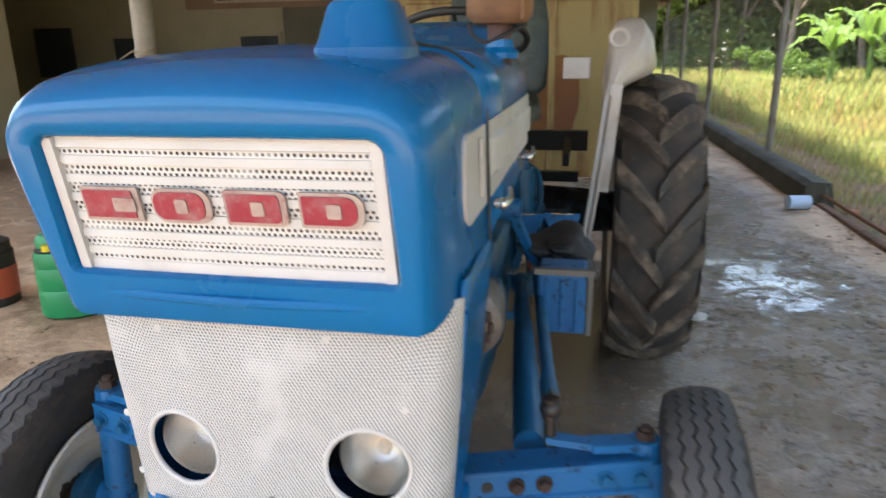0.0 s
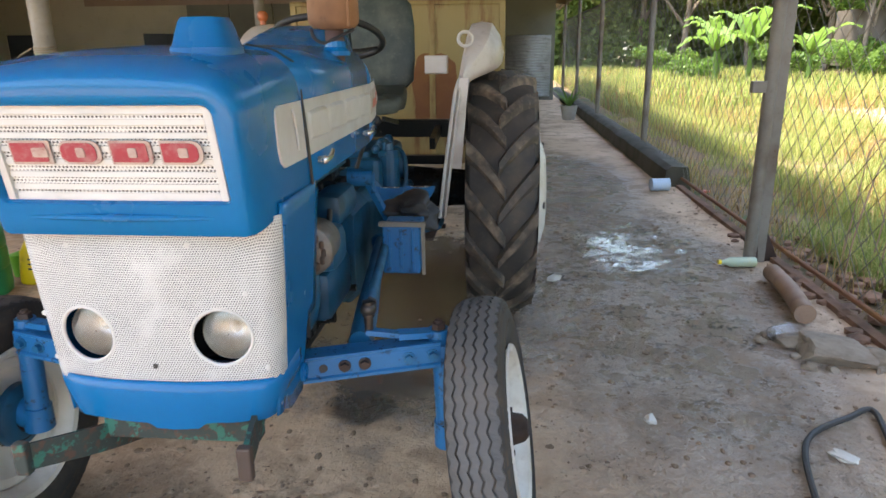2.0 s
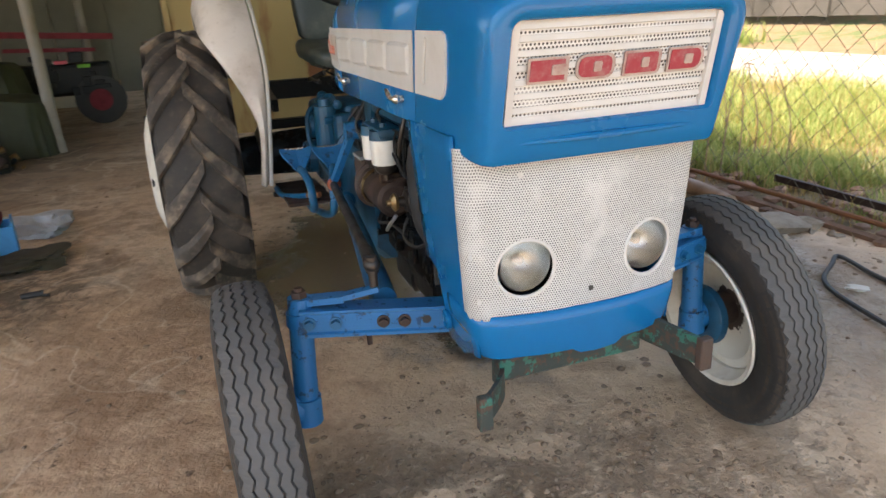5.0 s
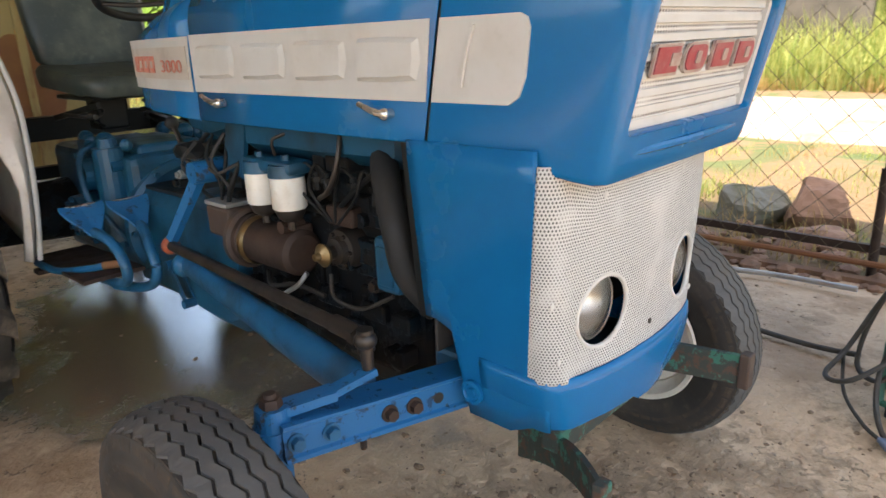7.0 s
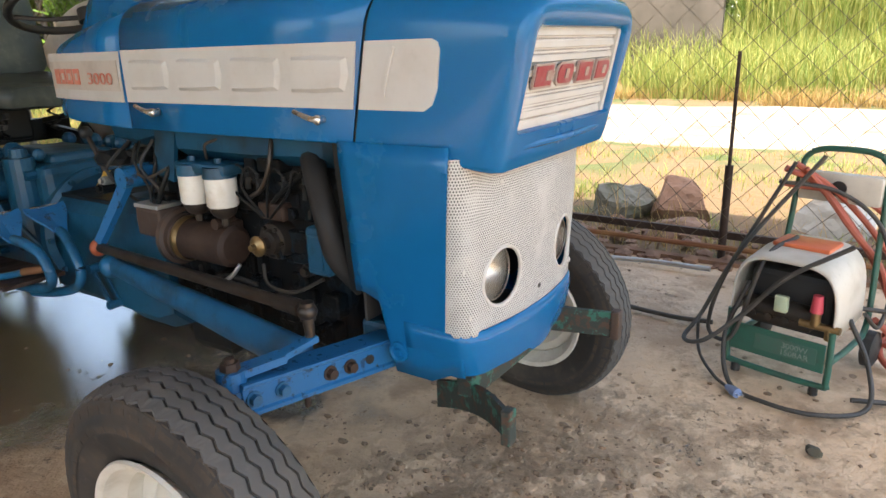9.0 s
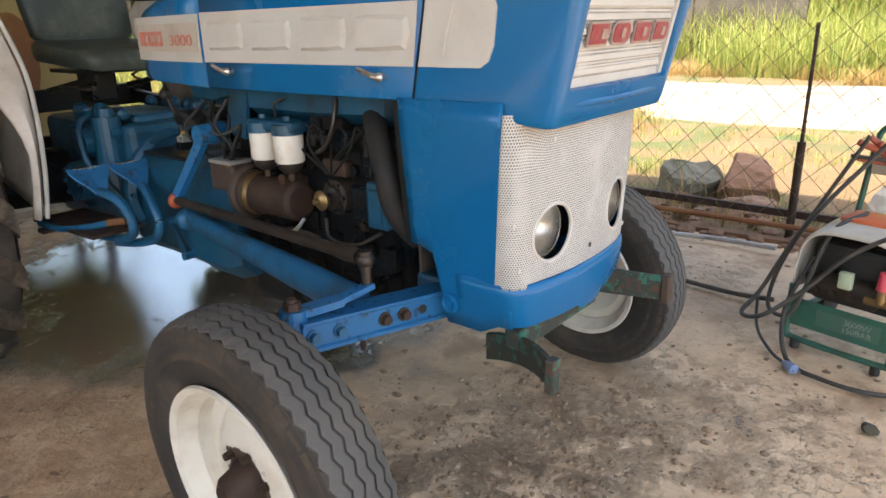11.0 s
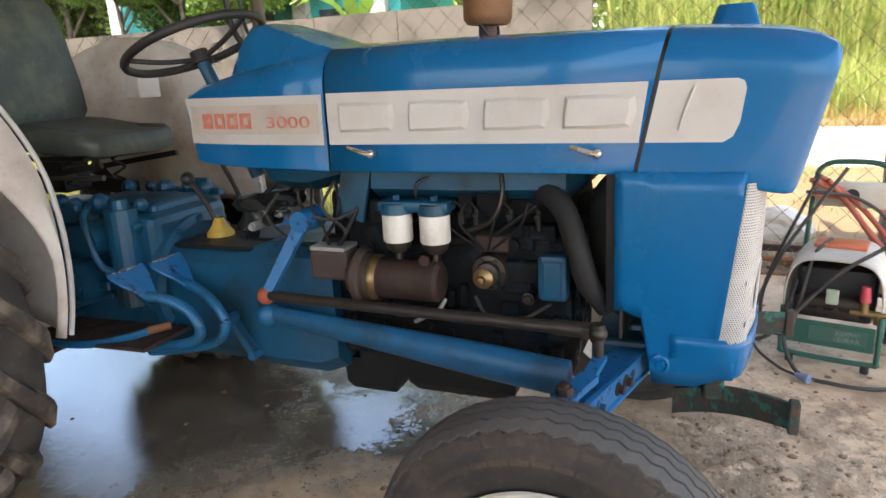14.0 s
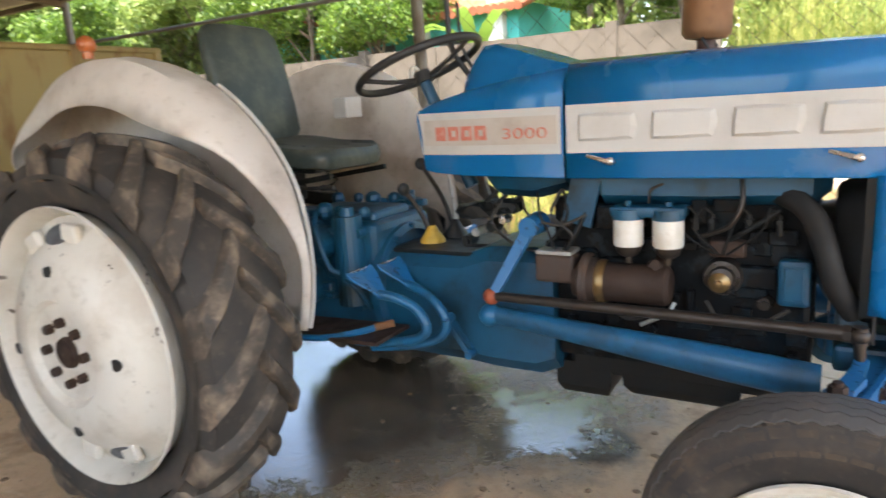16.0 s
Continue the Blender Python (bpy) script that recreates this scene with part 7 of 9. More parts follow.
for k in range(6):
    box(bm, (-4.95 + 0.86 * k, 11.76, 1.35), (0.84, 0.04, 2.3), None, 0.006)
solid("wall_shade", bm, "greywall", "olive-grey panels standing for shade on the cream back wall", "wall", kind="structure")
# steel bin behind the tractor
bin_ = thing("steel_bin", pose(-0.05, 3.95, 0), "ochre rust-streaked sheet steel bin behind the tractor", "bin")
for name, c, d in (("front_panel", (0, -0.35, 1.09), (1.58, 0.012, 1.18)), ("back_panel", (0, 0.35, 1.09), (1.58, 0.012, 1.18)), ("side_panel", (-0.79, 0, 1.09), (0.012, 0.70, 1.18)),
                   ("side_panel", (0.79, 0, 1.09), (0.012, 0.70, 1.18)), ("bottom", (0, 0, 0.51), (1.56, 0.68, 0.02))):
    bm = bmesh.new()
    box(bm, c, d, None, 0.003)
    part(name, bm, "ochre", bin_)
for x in (-0.78, -0.26, 0.26, 0.78):
    bm = bmesh.new()
    box(bm, (x, -0.358, 1.09), (0.045, 0.03, 1.19), None, 0.005)
    part("stiffener", bm, "ochre", bin_)
bm = bmesh.new()
pipe(bm, [(-0.80, -0.36, 1.685), (0.0, -0.36, 1.685), (0.80, -0.36, 1.685)], 0.018, 8, 4)
part("rim_bar", bm, "ochre", bin_, "", True)
bm = bmesh.new()
ring = [bm.verts.new((0.28 + (0.17 + 0.03 * noise.noise(Vector((math.cos(a) * 2, math.sin(a) * 2, 1)))) * math.copysign(abs(math.cos(a)) ** 0.7, math.cos(a)), -0.3600, 1.05 + (0.27 + 0.10 * noise.noise(Vector((math.cos(a) * 2, math.sin(a) * 2, 5)))) * math.copysign(abs(math.sin(a)) ** 0.7, math.sin(a)))) for a in [2 * math.pi * k / 40 for k in range(40)]]
bmesh.ops.extrude_face_region(bm, geom=[bm.faces.new(ring)])
for v in ring:
    v.co.y += 0.004
part("patch", bm, "rustbrown", bin_, "brown rusted patch")
for x in (-0.7, 0.7):
    bm = bmesh.new()
    for y in (-0.28, 0.28):
        box(bm, (x, y, 0.25), (0.06, 0.06, 0.50), None, 0.006)
    box(bm, (x, 0, 0.47), (0.06, 0.62, 0.06), None, 0.006)
    part("leg_frame", bm, "rust", bin_)
# far end of the shed
bm = bmesh.new()
box(bm, (-0.4, 18.1, 1.3), (5.2, 0.15, 2.9))
solid("wall_end", bm, "greywall", "grey end wall of the shed", "wall", kind="structure")
bm = bmesh.new()
rows = []
for z in np.linspace(0.1, 1.75, 90):
    rows.append([Vector((0.85, 17.98 + 0.02 * math.sin(z * 2 * math.pi / 0.075), z)), Vector((2.1, 17.98 + 0.02 * math.sin(z * 2 * math.pi / 0.075), z))])
loft(bm, rows, False)
solid("door_1", bm, "galv", "closed grey corrugated roller shutter", "shutter", kind="structure", smooth=True).modifiers.new("sheet", "SOLIDIFY").thickness = 0.01
# doors in the back wall
for x, name in ((-8.75, "door_2"), (-5.9, "door_3")):
    bm = bmesh.new()
    box(bm, (x, 11.77, 0.86), (0.82, 0.05, 1.72), None, 0.006)
    d = solid(name, bm, "door", "dark blue-grey door in the back wall", "door", kind="structure")
    bm = bmesh.new()
    for dx in (-0.44, 0.44):
        box(bm, (x + dx, 11.765, 0.88), (0.07, 0.08, 1.78), None, 0.005)
    box(bm, (x, 11.765, 1.765), (0.95, 0.08, 0.07), None, 0.005)
    part("door_frame", bm, "cream", d)
    bm = bmesh.new()
    rod(bm, (x + 0.33, 11.74, 0.95), (x + 0.33, 11.68, 0.95), 0.018)
    part("door_handle", bm, "galv", d)
bm = bmesh.new()
box(bm, (-10.6, 11.77, 1.45), (0.9, 0.05, 1.0), None, 0.006)
solid("window_1", bm, "door", "dark shuttered window in the back wall", "window", kind="structure")
# banner
banner = thing("banner", Matrix(), "faded brown printed vinyl banner hung high on the back wall", "banner")
bm = bmesh.new()
rows = []
for x in np.linspace(-7.4, -2.0, 30):
    rows.append([Vector((x, 11.70 + 0.02 * noise.noise(Vector((x * 2, z, 0))), z)) for z in (2.24, 2.6, 3.0, 3.4)])
loft(bm, rows, False)
part("cloth", bm, "banner", banner).modifiers.new("sheet", "SOLIDIFY").thickness = 0.006
for x0, x1, z in ((-6.75, -5.75, 2.72), (-5.35, -4.35, 2.72), (-3.95, -3.1, 2.72), (-6.75, -4.35, 2.42), (-3.95, -2.95, 2.42)):
    bm = bmesh.new()
    box(bm, ((x0 + x1) / 2, 11.665, z), (x1 - x0, 0.008, 0.15), None, 0.002)
    part("text_field", bm, "bannerbar", banner, "pale text field")
    bm = bmesh.new()
    x = x0 + 0.06
    while x < x1 - 0.12:
        wd = rnd.uniform(0.06, 0.20)
        box(bm, (x + wd / 2, 11.658, z), (min(wd, x1 - 0.05 - x), 0.004, 0.06), None, 0.001)
        x += wd + 0.035
    part("text_bar", bm, "bannertext", banner, "unreadable dark lettering")

# ---- poles in the shed ----
for x, y in ((-2.16, 2.60), (-2.24, 6.9), (-2.3, 11.4)):
    bm = bmesh.new()
    rod(bm, (x, y, -0.02), (x, y, 3.3), 0.062, 0.062, 20)
    rod(bm, (x, y, -0.02), (x, y, 0.12), 0.072, 0.068, 20)
    solid("pole", bm, "polecrete", "round grey painted roof pole", "pole", "roof poles", smooth=True)
bm = bmesh.new()
for z in (1.36, 1.375, 1.39):
    pipe(bm, [Vector((-2.16 + 0.066 * math.cos(a), 2.60 + 0.066 * math.sin(a), z + 0.01 * math.sin(a))) for a in np.linspace(0, 6.28, 13)], 0.005, 6, 2)
pipe(bm, [(-2.10, 2.56, 1.37), (-2.0, 2.62, 1.22), (-1.93, 2.7, 1.1), (-1.97, 2.72, 0.85)], 0.003, 6, 6)
pipe(bm, [(-2.22, 2.55, 1.38), (-2.30, 2.5, 1.30), (-2.27, 2.5, 1.14)], 0.005, 6, 6)
solid("tied_cord", bm, "cord", "pale cord tied round the pole", "cord", smooth=True)

# ---- things by the pole ----
jc = thing("jerrycan", pose(-2.27, 1.83, 0.0, 0, 0, 20), "large round-shouldered green plastic jerrycan with yellow caps", "jerrycan")


def rounded(z, k, dy=0.0, ky=1.0):
    """A rounded square across the jerrycan."""
    return [Vector((0.155 * k * math.copysign(abs(math.cos(a)) ** 0.72, math.cos(a)), dy + 0.140 * k * ky * math.copysign(abs(math.sin(a)) ** 0.72, math.sin(a)), z)) for a in [2 * math.pi * i / 40 for i in range(40)]]


bm = bmesh.new()
loft(bm, [rounded(z, k) for z, k in ((0.0, 0.88), (0.012, 0.98), (0.05, 1.01), (0.15, 1.01), (0.158, 0.985), (0.168, 1.01), (0.27, 1.0), (0.278, 0.978), (0.288, 1.0), (0.345, 0.995), (0.362, 0.95), (0.366, 0.80))], True, True)
part("body", bm, "jugreen", jc, "", True)
bm = bmesh.new()
loft(bm, [rounded(z, k, 0.028, 0.74) for z, k in ((0.360, 0.97), (0.395, 0.99), (0.425, 0.96), (0.442, 0.86), (0.446, 0.70))], True, True)
part("shoulder", bm, "jugreen", jc, "raised green shoulder behind the spout", True)
# flat black inset in place of the shaded recess round the spout
bm = bmesh.new()
loft(bm, [rounded(z, k, -0.020, 0.80) for z, k in ((0.362, 0.90), (0.372, 0.92), (0.376, 0.80))], True, True)
part("spout_shade", bm, "black", jc, "black inset standing for shade in the spout's hollow", True)
bm = bmesh.new()
pipe(bm, [(0.02, 0.10, 0.435), (0.025, 0.06, 0.462), (0.03, 0.0, 0.462), (0.03, -0.075, 0.425), (0.03, -0.105, 0.372)], 0.021, 10, 6)
part("handle", bm, "jugreen", jc, "", True)
for x, y, z in ((-0.055, -0.085, 0.378), (-0.085, 0.05, 0.446)):
    bm = bmesh.new()
    rod(bm, (x, y, z - 0.01), (x, y, z + 0.024), 0.034, 0.031, 18)
    part("cap", bm, "yellow", jc, "yellow screw cap", True)

bm = bmesh.new()
rows = []
for z, k, dx in ((0.0, 0.92, 0), (0.012, 1.0, 0), (0.10, 1.0, 0), (0.20, 0.96, 0.0), (0.27, 0.74, 0.012), (0.32, 0.45, 0.03), (0.34, 0.32, 0.035), (0.36, 0.30, 0.035)):
    rows.append([Vector((dx + 0.085 * k * math.copysign(abs(math.cos(a)) ** 0.7, math.cos(a)), 0.06 * k * math.copysign(abs(math.sin(a)) ** 0.7, math.sin(a)), z)) for a in [2 * math.pi * i / 28 for i in range(28)]])
loft(bm, rows, True, True)
yj = thing("oil_bottle", pose(-2.10, 2.06, 0.0, 0, 6, 25), "yellow plastic oil bottle standing by the pole", "bottle")
part("body", bm, "yellow", yj, "", True)
bm = bmesh.new()
rod(bm, (0.035, 0, 0.355), (0.035, 0, 0.385), 0.024, 0.022, 16)
part("cap", bm, "yellow", yj, "", True)
bm = bmesh.new()
for k in range(3):
    box(bm, (0.0, -0.062, 0.10 + 0.03 * k), (0.06, 0.002, 0.01))
part("print", bm, "black", yj, "unreadable dark print")


def bucket(x, y, r, h, mat, label, dark=None):
    bm = bmesh.new()
    lathe(bm, [(0.0, 0.001), (0.0, r * 0.82), (0.004, r * 0.84), (h * 0.86, r * 0.97), (h * 0.87, r * 1.03), (h * 0.93, r * 1.03), (h, r * 1.05), (h, r * 0.98), (0.01, r * 0.80), (0.01, 0.001)], 36,
          Matrix.Translation((x, y, 0.0)) @ Matrix.Rotation(-math.pi / 2, 4, "Y"))
    return solid("bucket", bm, mat, label, "bucket", smooth=True)


bucket(-2.42, 2.74, 0.165, 0.33, "bucket", "dirty white plastic bucket by the pole")
tin = thing("paint_drum", pose(-2.85, 1.86, 0), "black and red round oil drum beside the green jerrycan", "drum")
bm = bmesh.new()
lathe(bm, [(0.0, 0.001), (0.0, 0.145), (0.30, 0.150), (0.31, 0.14), (0.36, 0.14), (0.37, 0.10), (0.37, 0.001)], 32, Matrix.Rotation(-math.pi / 2, 4, "Y"))
part("body", bm, "black", tin, "", True)
bm = bmesh.new()
lathe(bm, [(0.05, 0.1495), (0.22, 0.1535)], 32, Matrix.Rotation(-math.pi / 2, 4, "Y"))
part("label", bm, "litterred", tin, "red label band", True)
bm = bmesh.new()
for a in (3.9, 4.3, 4.7, 5.1):
    box(bm, (0.153 * math.cos(a), 0.153 * math.sin(a), 0.13), (0.03, 0.03, 0.02), None)
part("print", bm, "bucket", tin, "unreadable pale print")
bm = bmesh.new()
box(bm, (0, 0, 0.10), (0.30, 0.012, 0.20), pose(0, -0.11, 0), 0.003)
box(bm, (0, 0, 0.10), (0.30, 0.012, 0.20), pose(0, 0.11, 0), 0.003)
box(bm, (0, 0, 0.10), (0.012, 0.21, 0.20), pose(-0.144, 0, 0), 0.003)
box(bm, (0, 0, 0.115), (0.012, 0.21, 0.23), pose(0.144, 0, 0), 0.003)
box(bm, (0, 0, 0.01), (0.28, 0.21, 0.012))
solid("crate", bm, "bluebox", "sky-blue plastic box holding red rags", "box", m=pose(-2.03, 2.97, 0.005, 0, 0, 12))
bm = bmesh.new()
lump(bm, (0, 0, 0.20), (0.13, 0.09, 0.07), 3, 0.5, 3)
solid("rag", bm, "maroon", "dark red rag heaped in the blue box", "rag", m=pose(-2.06, 2.97, 0.03), smooth=True)
bm = bmesh.new()
lathe(bm, [(0.0, 0.001), (0.0, 0.042), (0.10, 0.048), (0.10, 0.044), (0.006, 0.040), (0.006, 0.001)], 24, Matrix.Rotation(-math.pi / 2, 4, "Y"))
lathe(bm, [(0.098, 0.0495), (0.106, 0.0495), (0.106, 0.044)], 24, Matrix.Rotation(-math.pi / 2, 4, "Y"))
solid("cup", bm, "lime", "lime green plastic cup with a red rim", "cup", m=pose(-1.98, 2.70, 0.004), smooth=True)
for x, y, mat, lab in ((-2.27, 2.18, "lime", "lime green plastic tub"), (-2.05, 2.38, "bluebox", "small blue plastic tub"), (-2.28, 2.33, "jugreen", "green plastic tub")):
    bm = bmesh.new()
    lathe(bm, [(0.0, 0.001), (0.0, 0.05), (0.10, 0.062), (0.14, 0.06), (0.15, 0.03), (0.16, 0.001)], 24, Matrix.Rotation(-math.pi / 2, 4, "Y"))
    solid("tub", bm, mat, lab + " by the pole", "tub", m=pose(x, y, 0.003), smooth=True)


def stool(x, y, turn):
    st = thing("stool", pose(x, y, 0.0, 0, 0, turn), "faded red plastic stool on the floor", "stool", "plastic stools")
    bm = bmesh.new()
    box(bm, (0, 0, 0.315), (0.25, 0.25, 0.025), None, 0.010)
    part("seat", bm, "pink", st, "", True)
    for sx, sy in ((-1, -1), (1, -1), (1, 1), (-1, 1)):
        bm = bmesh.new()
        strip_box(bm, (sx * 0.14, sy * 0.14, 0.0), (sx * 0.105, sy * 0.105, 0.31), 0.055, 0.022, (sx, -sy, 0))
        part("leg", bm, "pink", st)
    for a in range(4):
        bm = bmesh.new()
        q = Matrix.Rotation(a * math.pi / 2, 4, "Z")
        box(bm, (0, 0.118, 0.265), (0.20, 0.012, 0.07), q, 0.004)
        part("apron", bm, "pink", st)
    return st


stool(-2.94, 4.22, 10)
bm = bmesh.new()
lump(bm, (0, 0, 0.06), (0.22, 0.15, 0.09), 8, 0.5, 4)
solid("plastic_bag", bm, "bag", "crumpled grey plastic bag on the floor", "bag", m=pose(-1.86, 3.40, 0, 0, 0, -20), smooth=True)
# mud heap, its dark colour standing also for shadow on the wet floor
bm = bmesh.new()
lump(bm, (0, 0, 0.015), (0.20, 0.16, 0.045), 12, 0.9, 4)
solid("cloth", bm, "moss", "low dark heap of mud on the floor", "cloth", m=pose(-1.78, 2.76, 0), smooth=True)
bm = bmesh.new()
rod(bm, (0, 0, 0.018), (0.10, 0.01, 0.018), 0.016, 0.016, 12)
rod(bm, (0.02, 0.03, 0.012), (0.13, -0.02, 0.012), 0.008, 0.008, 8)
solid("torch", bm, "black", "small black torch lying on the floor", "torch", m=pose(-1.72, 2.15, 0), smooth=True)

# standing fan
fan = thing("standing_fan", pose(-4.0, 5.1, 0, 0, 0, 10), "dark standing fan with a round guard", "fan")
bm = bmesh.new()
lathe(bm, [(0.0, 0.001), (0.0, 0.20), (0.02, 0.20), (0.035, 0.05), (0.05, 0.02)], 30, Matrix.Rotation(-math.pi / 2, 4, "Y"))
part("base", bm, "darkmetal", fan, "", True)
bm = bmesh.new()
rod(bm, (0, 0, 0.03), (0, 0, 1.0), 0.016, 0.013, 12)
part("pole", bm, "darkmetal", fan, "", True)
bm = bmesh.new()
for r in np.linspace(0.06, 0.32, 8):
    for off in (-0.05, 0.05):
        rod_pts = [Vector((r * math.cos(a), off * (1.0 if r < 0.3 else 0.2), 1.06 + r * math.sin(a))) for a in np.linspace(0, 2 * math.pi, 25)]
        pipe(bm, rod_pts, 0.0016, 4, 1)
for a in np.linspace(0, 2 * math.pi, 25)[:-1]:
    rod(bm, (0.05 * math.cos(a), -0.06, 1.06 + 0.05 * math.sin(a)), (0.32 * math.cos(a), -0.01, 1.06 + 0.32 * math.sin(a)), 0.0012, None, 4)
part("guard", bm, "darkmetal", fan)
for k in range(3):
    a = k * 2.094
    bm = bmesh.new()
    loops = [[Vector((r * math.cos(a + d), 0.01 * w, 1.06 + r * math.sin(a + d))) for d, w in ((-0.35, -1), (0.0, 0), (0.35, 1))] for r in (0.04, 0.15, 0.27)]
    loft(bm, loops, False)
    part("blade", bm, "darkmetal", fan).modifiers.new("sheet", "SOLIDIFY").thickness = 0.003
bm = bmesh.new()
rod(bm, (0, -0.09, 1.06), (0, 0.14, 1.06), 0.06, 0.05, 20)
part("motor", bm, "darkmetal", fan, "", True)
bm = bmesh.new()
rod(bm, (0, -0.094, 1.06), (0, -0.09, 1.06), 0.05, 0.05, 20)
part("hub_badge", bm, "filter", fan, "pale round hub badge")

# covered machine, heap and red jack in the workshop
def covered(cx, cy, sx, sy, h, seed, label, name="tarpaulin"):
    """A sheet hanging in folds over a boxy machine."""
    bm = bmesh.new()
    loops = []
    for z, k in ((0.0, 1.10), (0.15, 1.07), (0.45, 1.03), (0.75, 1.0), (0.92, 0.97), (1.0, 0.90), (1.02, 0.5), (1.03, 0.1)):
        loop = []
        for i in range(56):
            a = 2 * math.pi * i / 56
            fold = 1 + 0.06 * (1 - z) * math.sin(i * 1.9 + seed) + 0.05 * noise.noise(Vector((math.cos(a) * 3, math.sin(a) * 3, seed + z)))
            x = sx / 2 * k * fold * math.copysign(abs(math.cos(a)) ** 0.55, math.cos(a))
            y = sy / 2 * k * fold * math.copysign(abs(math.sin(a)) ** 0.55, math.sin(a))
            loop.append(Vector((cx + x, cy + y, h * z * (1 + 0.12 * noise.noise(Vector((x * 1.5, y * 1.5, seed)))) * (1 - 0.12 * x / sx))))
        loops.append(loop)
    loft(bm, loops, True, True)
    return solid(name, bm, "tarp", label, "tarpaulin", smooth=True)


covered(-3.45, 8.1, 1.55, 1.3, 1.0, 1.0, "dark green tarpaulin draped over a boxy machine")
covered(-2.62, 6.95, 0.70, 0.62, 0.62, 4.0, "dark oily sheet draped over a round machine part")
# a dismantled dark red machine beyond
mach = thing("machine", pose(-2.55, 9.4, 0, 0, 0, 4), "dismantled dark red farm machine on the workshop floor", "machine")
bm = bmesh.new()
box(bm, (0, 0, 0.62), (1.5, 0.5, 0.42), None, 0.05)
for k in range(24):
    q = random.Random(60 + k)
    box(bm, (q.uniform(-0.7, 0.7), -0.26, q.uniform(0.42, 0.95)), (q.uniform(0.06, 0.22), 0.10, q.uniform(0.04, 0.15)), None, 0.01, 1)
part("body", bm, "darkmetal", mach, "dark oily machine body")
bm = bmesh.new()
strip_box(bm, (-0.95, -0.1, 1.28), (0.85, -0.05, 1.16), 0.16, 0.08)
strip_box(bm, (-0.5, -0.2, 1.05), (0.6, -0.2, 1.0), 0.10, 0.05)
part("beam", bm, "maroon", mach, "dark red beam")
for x in (-0.55, 0.55):
    bm = bmesh.new()
    rod(bm, (x, -0.3, 0.33), (x, -0.14, 0.33), 0.33, 0.33, 28)
    wl = part("wheel", bm, "black", mach, "", True)
    bm = bmesh.new()
    rod(bm, (x, -0.32, 0.33), (x, -0.29, 0.33), 0.15, 0.15, 20)
    part("rim", bm, "maroon", wl)
for x, z in ((0.15, 0.86), (0.42, 0.80)):
    bm = bmesh.new()
    box(bm, (x, -0.33, z), (0.16, 0.03, 0.05), None, 0.008)
    part("trim", bm, "pink" if x < 0.3 else "lime", mach, "bright plastic trim")
rnd = random.Random(21)
heap = thing("scrap_heap", Matrix(), "heap of dark greasy engine parts on the floor", "heap")
for k in range(150):
    bm = bmesh.new()
    x, y = rnd.gauss(-2.95, 0.26), rnd.gauss(6.05, 0.22)
    z = max(0.03, 0.62 - 1.15 * math.hypot(x + 2.95, y - 6.05)) * rnd.uniform(0.55, 1.0)
    q = pose(x, y, z, rnd.uniform(0, 90), rnd.uniform(0, 90), rnd.uniform(0, 180))
    if rnd.random() < 0.5:
        box(bm, (0, 0, 0), (rnd.uniform(0.03, 0.12), rnd.uniform(0.02, 0.07), rnd.uniform(0.02, 0.06)), q, 0.006, 1)
    else:
        rod(bm, q @ Vector((0, 0, -0.05)), q @ Vector((0, 0, 0.05)), rnd.uniform(0.012, 0.045), None, 10)
    part("engine_part", bm, rnd.choice(("darkmetal", "darkmetal", "rustdark", "rustdark", "brass")), heap)
bm = bmesh.new()
lump(bm, (-2.95, 6.12, 0.05), (0.40, 0.32, 0.22), 9, 0.3, 3)
part("dirt", bm, "darkmetal", heap, "", True)
jack = thing("floor_stand", pose(-3.28, 5.7, 0), "dark red shop stand on a small base", "stand")
bm = bmesh.new()
box(bm, (0, 0, 0.03), (0.34, 0.22, 0.06), None, 0.01)
part("base", bm, "maroon", jack)
bm = bmesh.new()
strip_box(bm, (-0.12, 0, 0.05), (-0.06, 0, 0.42), 0.05, 0.05, (0, 1, 0))
strip_box(bm, (0.12, 0, 0.05), (0.02, 0, 0.42), 0.05, 0.05, (0, 1, 0))
box(bm, (-0.02, 0, 0.43), (0.26, 0.16, 0.05), None, 0.01)
part("frame", bm, "maroon", jack)
bm = bmesh.new()
rod(bm, (-0.12, -0.13, 0.03), (-0.10, -0.12, 0.36), 0.012)
part("handle", bm, "galv", jack)


def chair(x, y, turn, mat, label):
    c = thing("chair", pose(x, y, 0, 0, 0, turn), label, "chair", "workshop chairs")
    bm = bmesh.new()
    box(bm, (0, 0, 0.44), (0.42, 0.42, 0.03), None, 0.008)
    part("seat", bm, mat, c)
    for sx in (-1, 1):
        for sy in (-1, 1):
            bm = bmesh.new()
            strip_box(bm, (sx * 0.19, sy * 0.19, 0), (sx * 0.18, sy * 0.18, 0.43 if sy < 0 else 0.9), 0.035, 0.035, (0, 1, 0))
            part("leg", bm, mat, c)
    for z in (0.62, 0.74, 0.86):
        bm = bmesh.new()
        box(bm, (0, 0.185, z), (0.34, 0.015, 0.05), None, 0.004)
        part("back_slat", bm, mat, c)
    return c


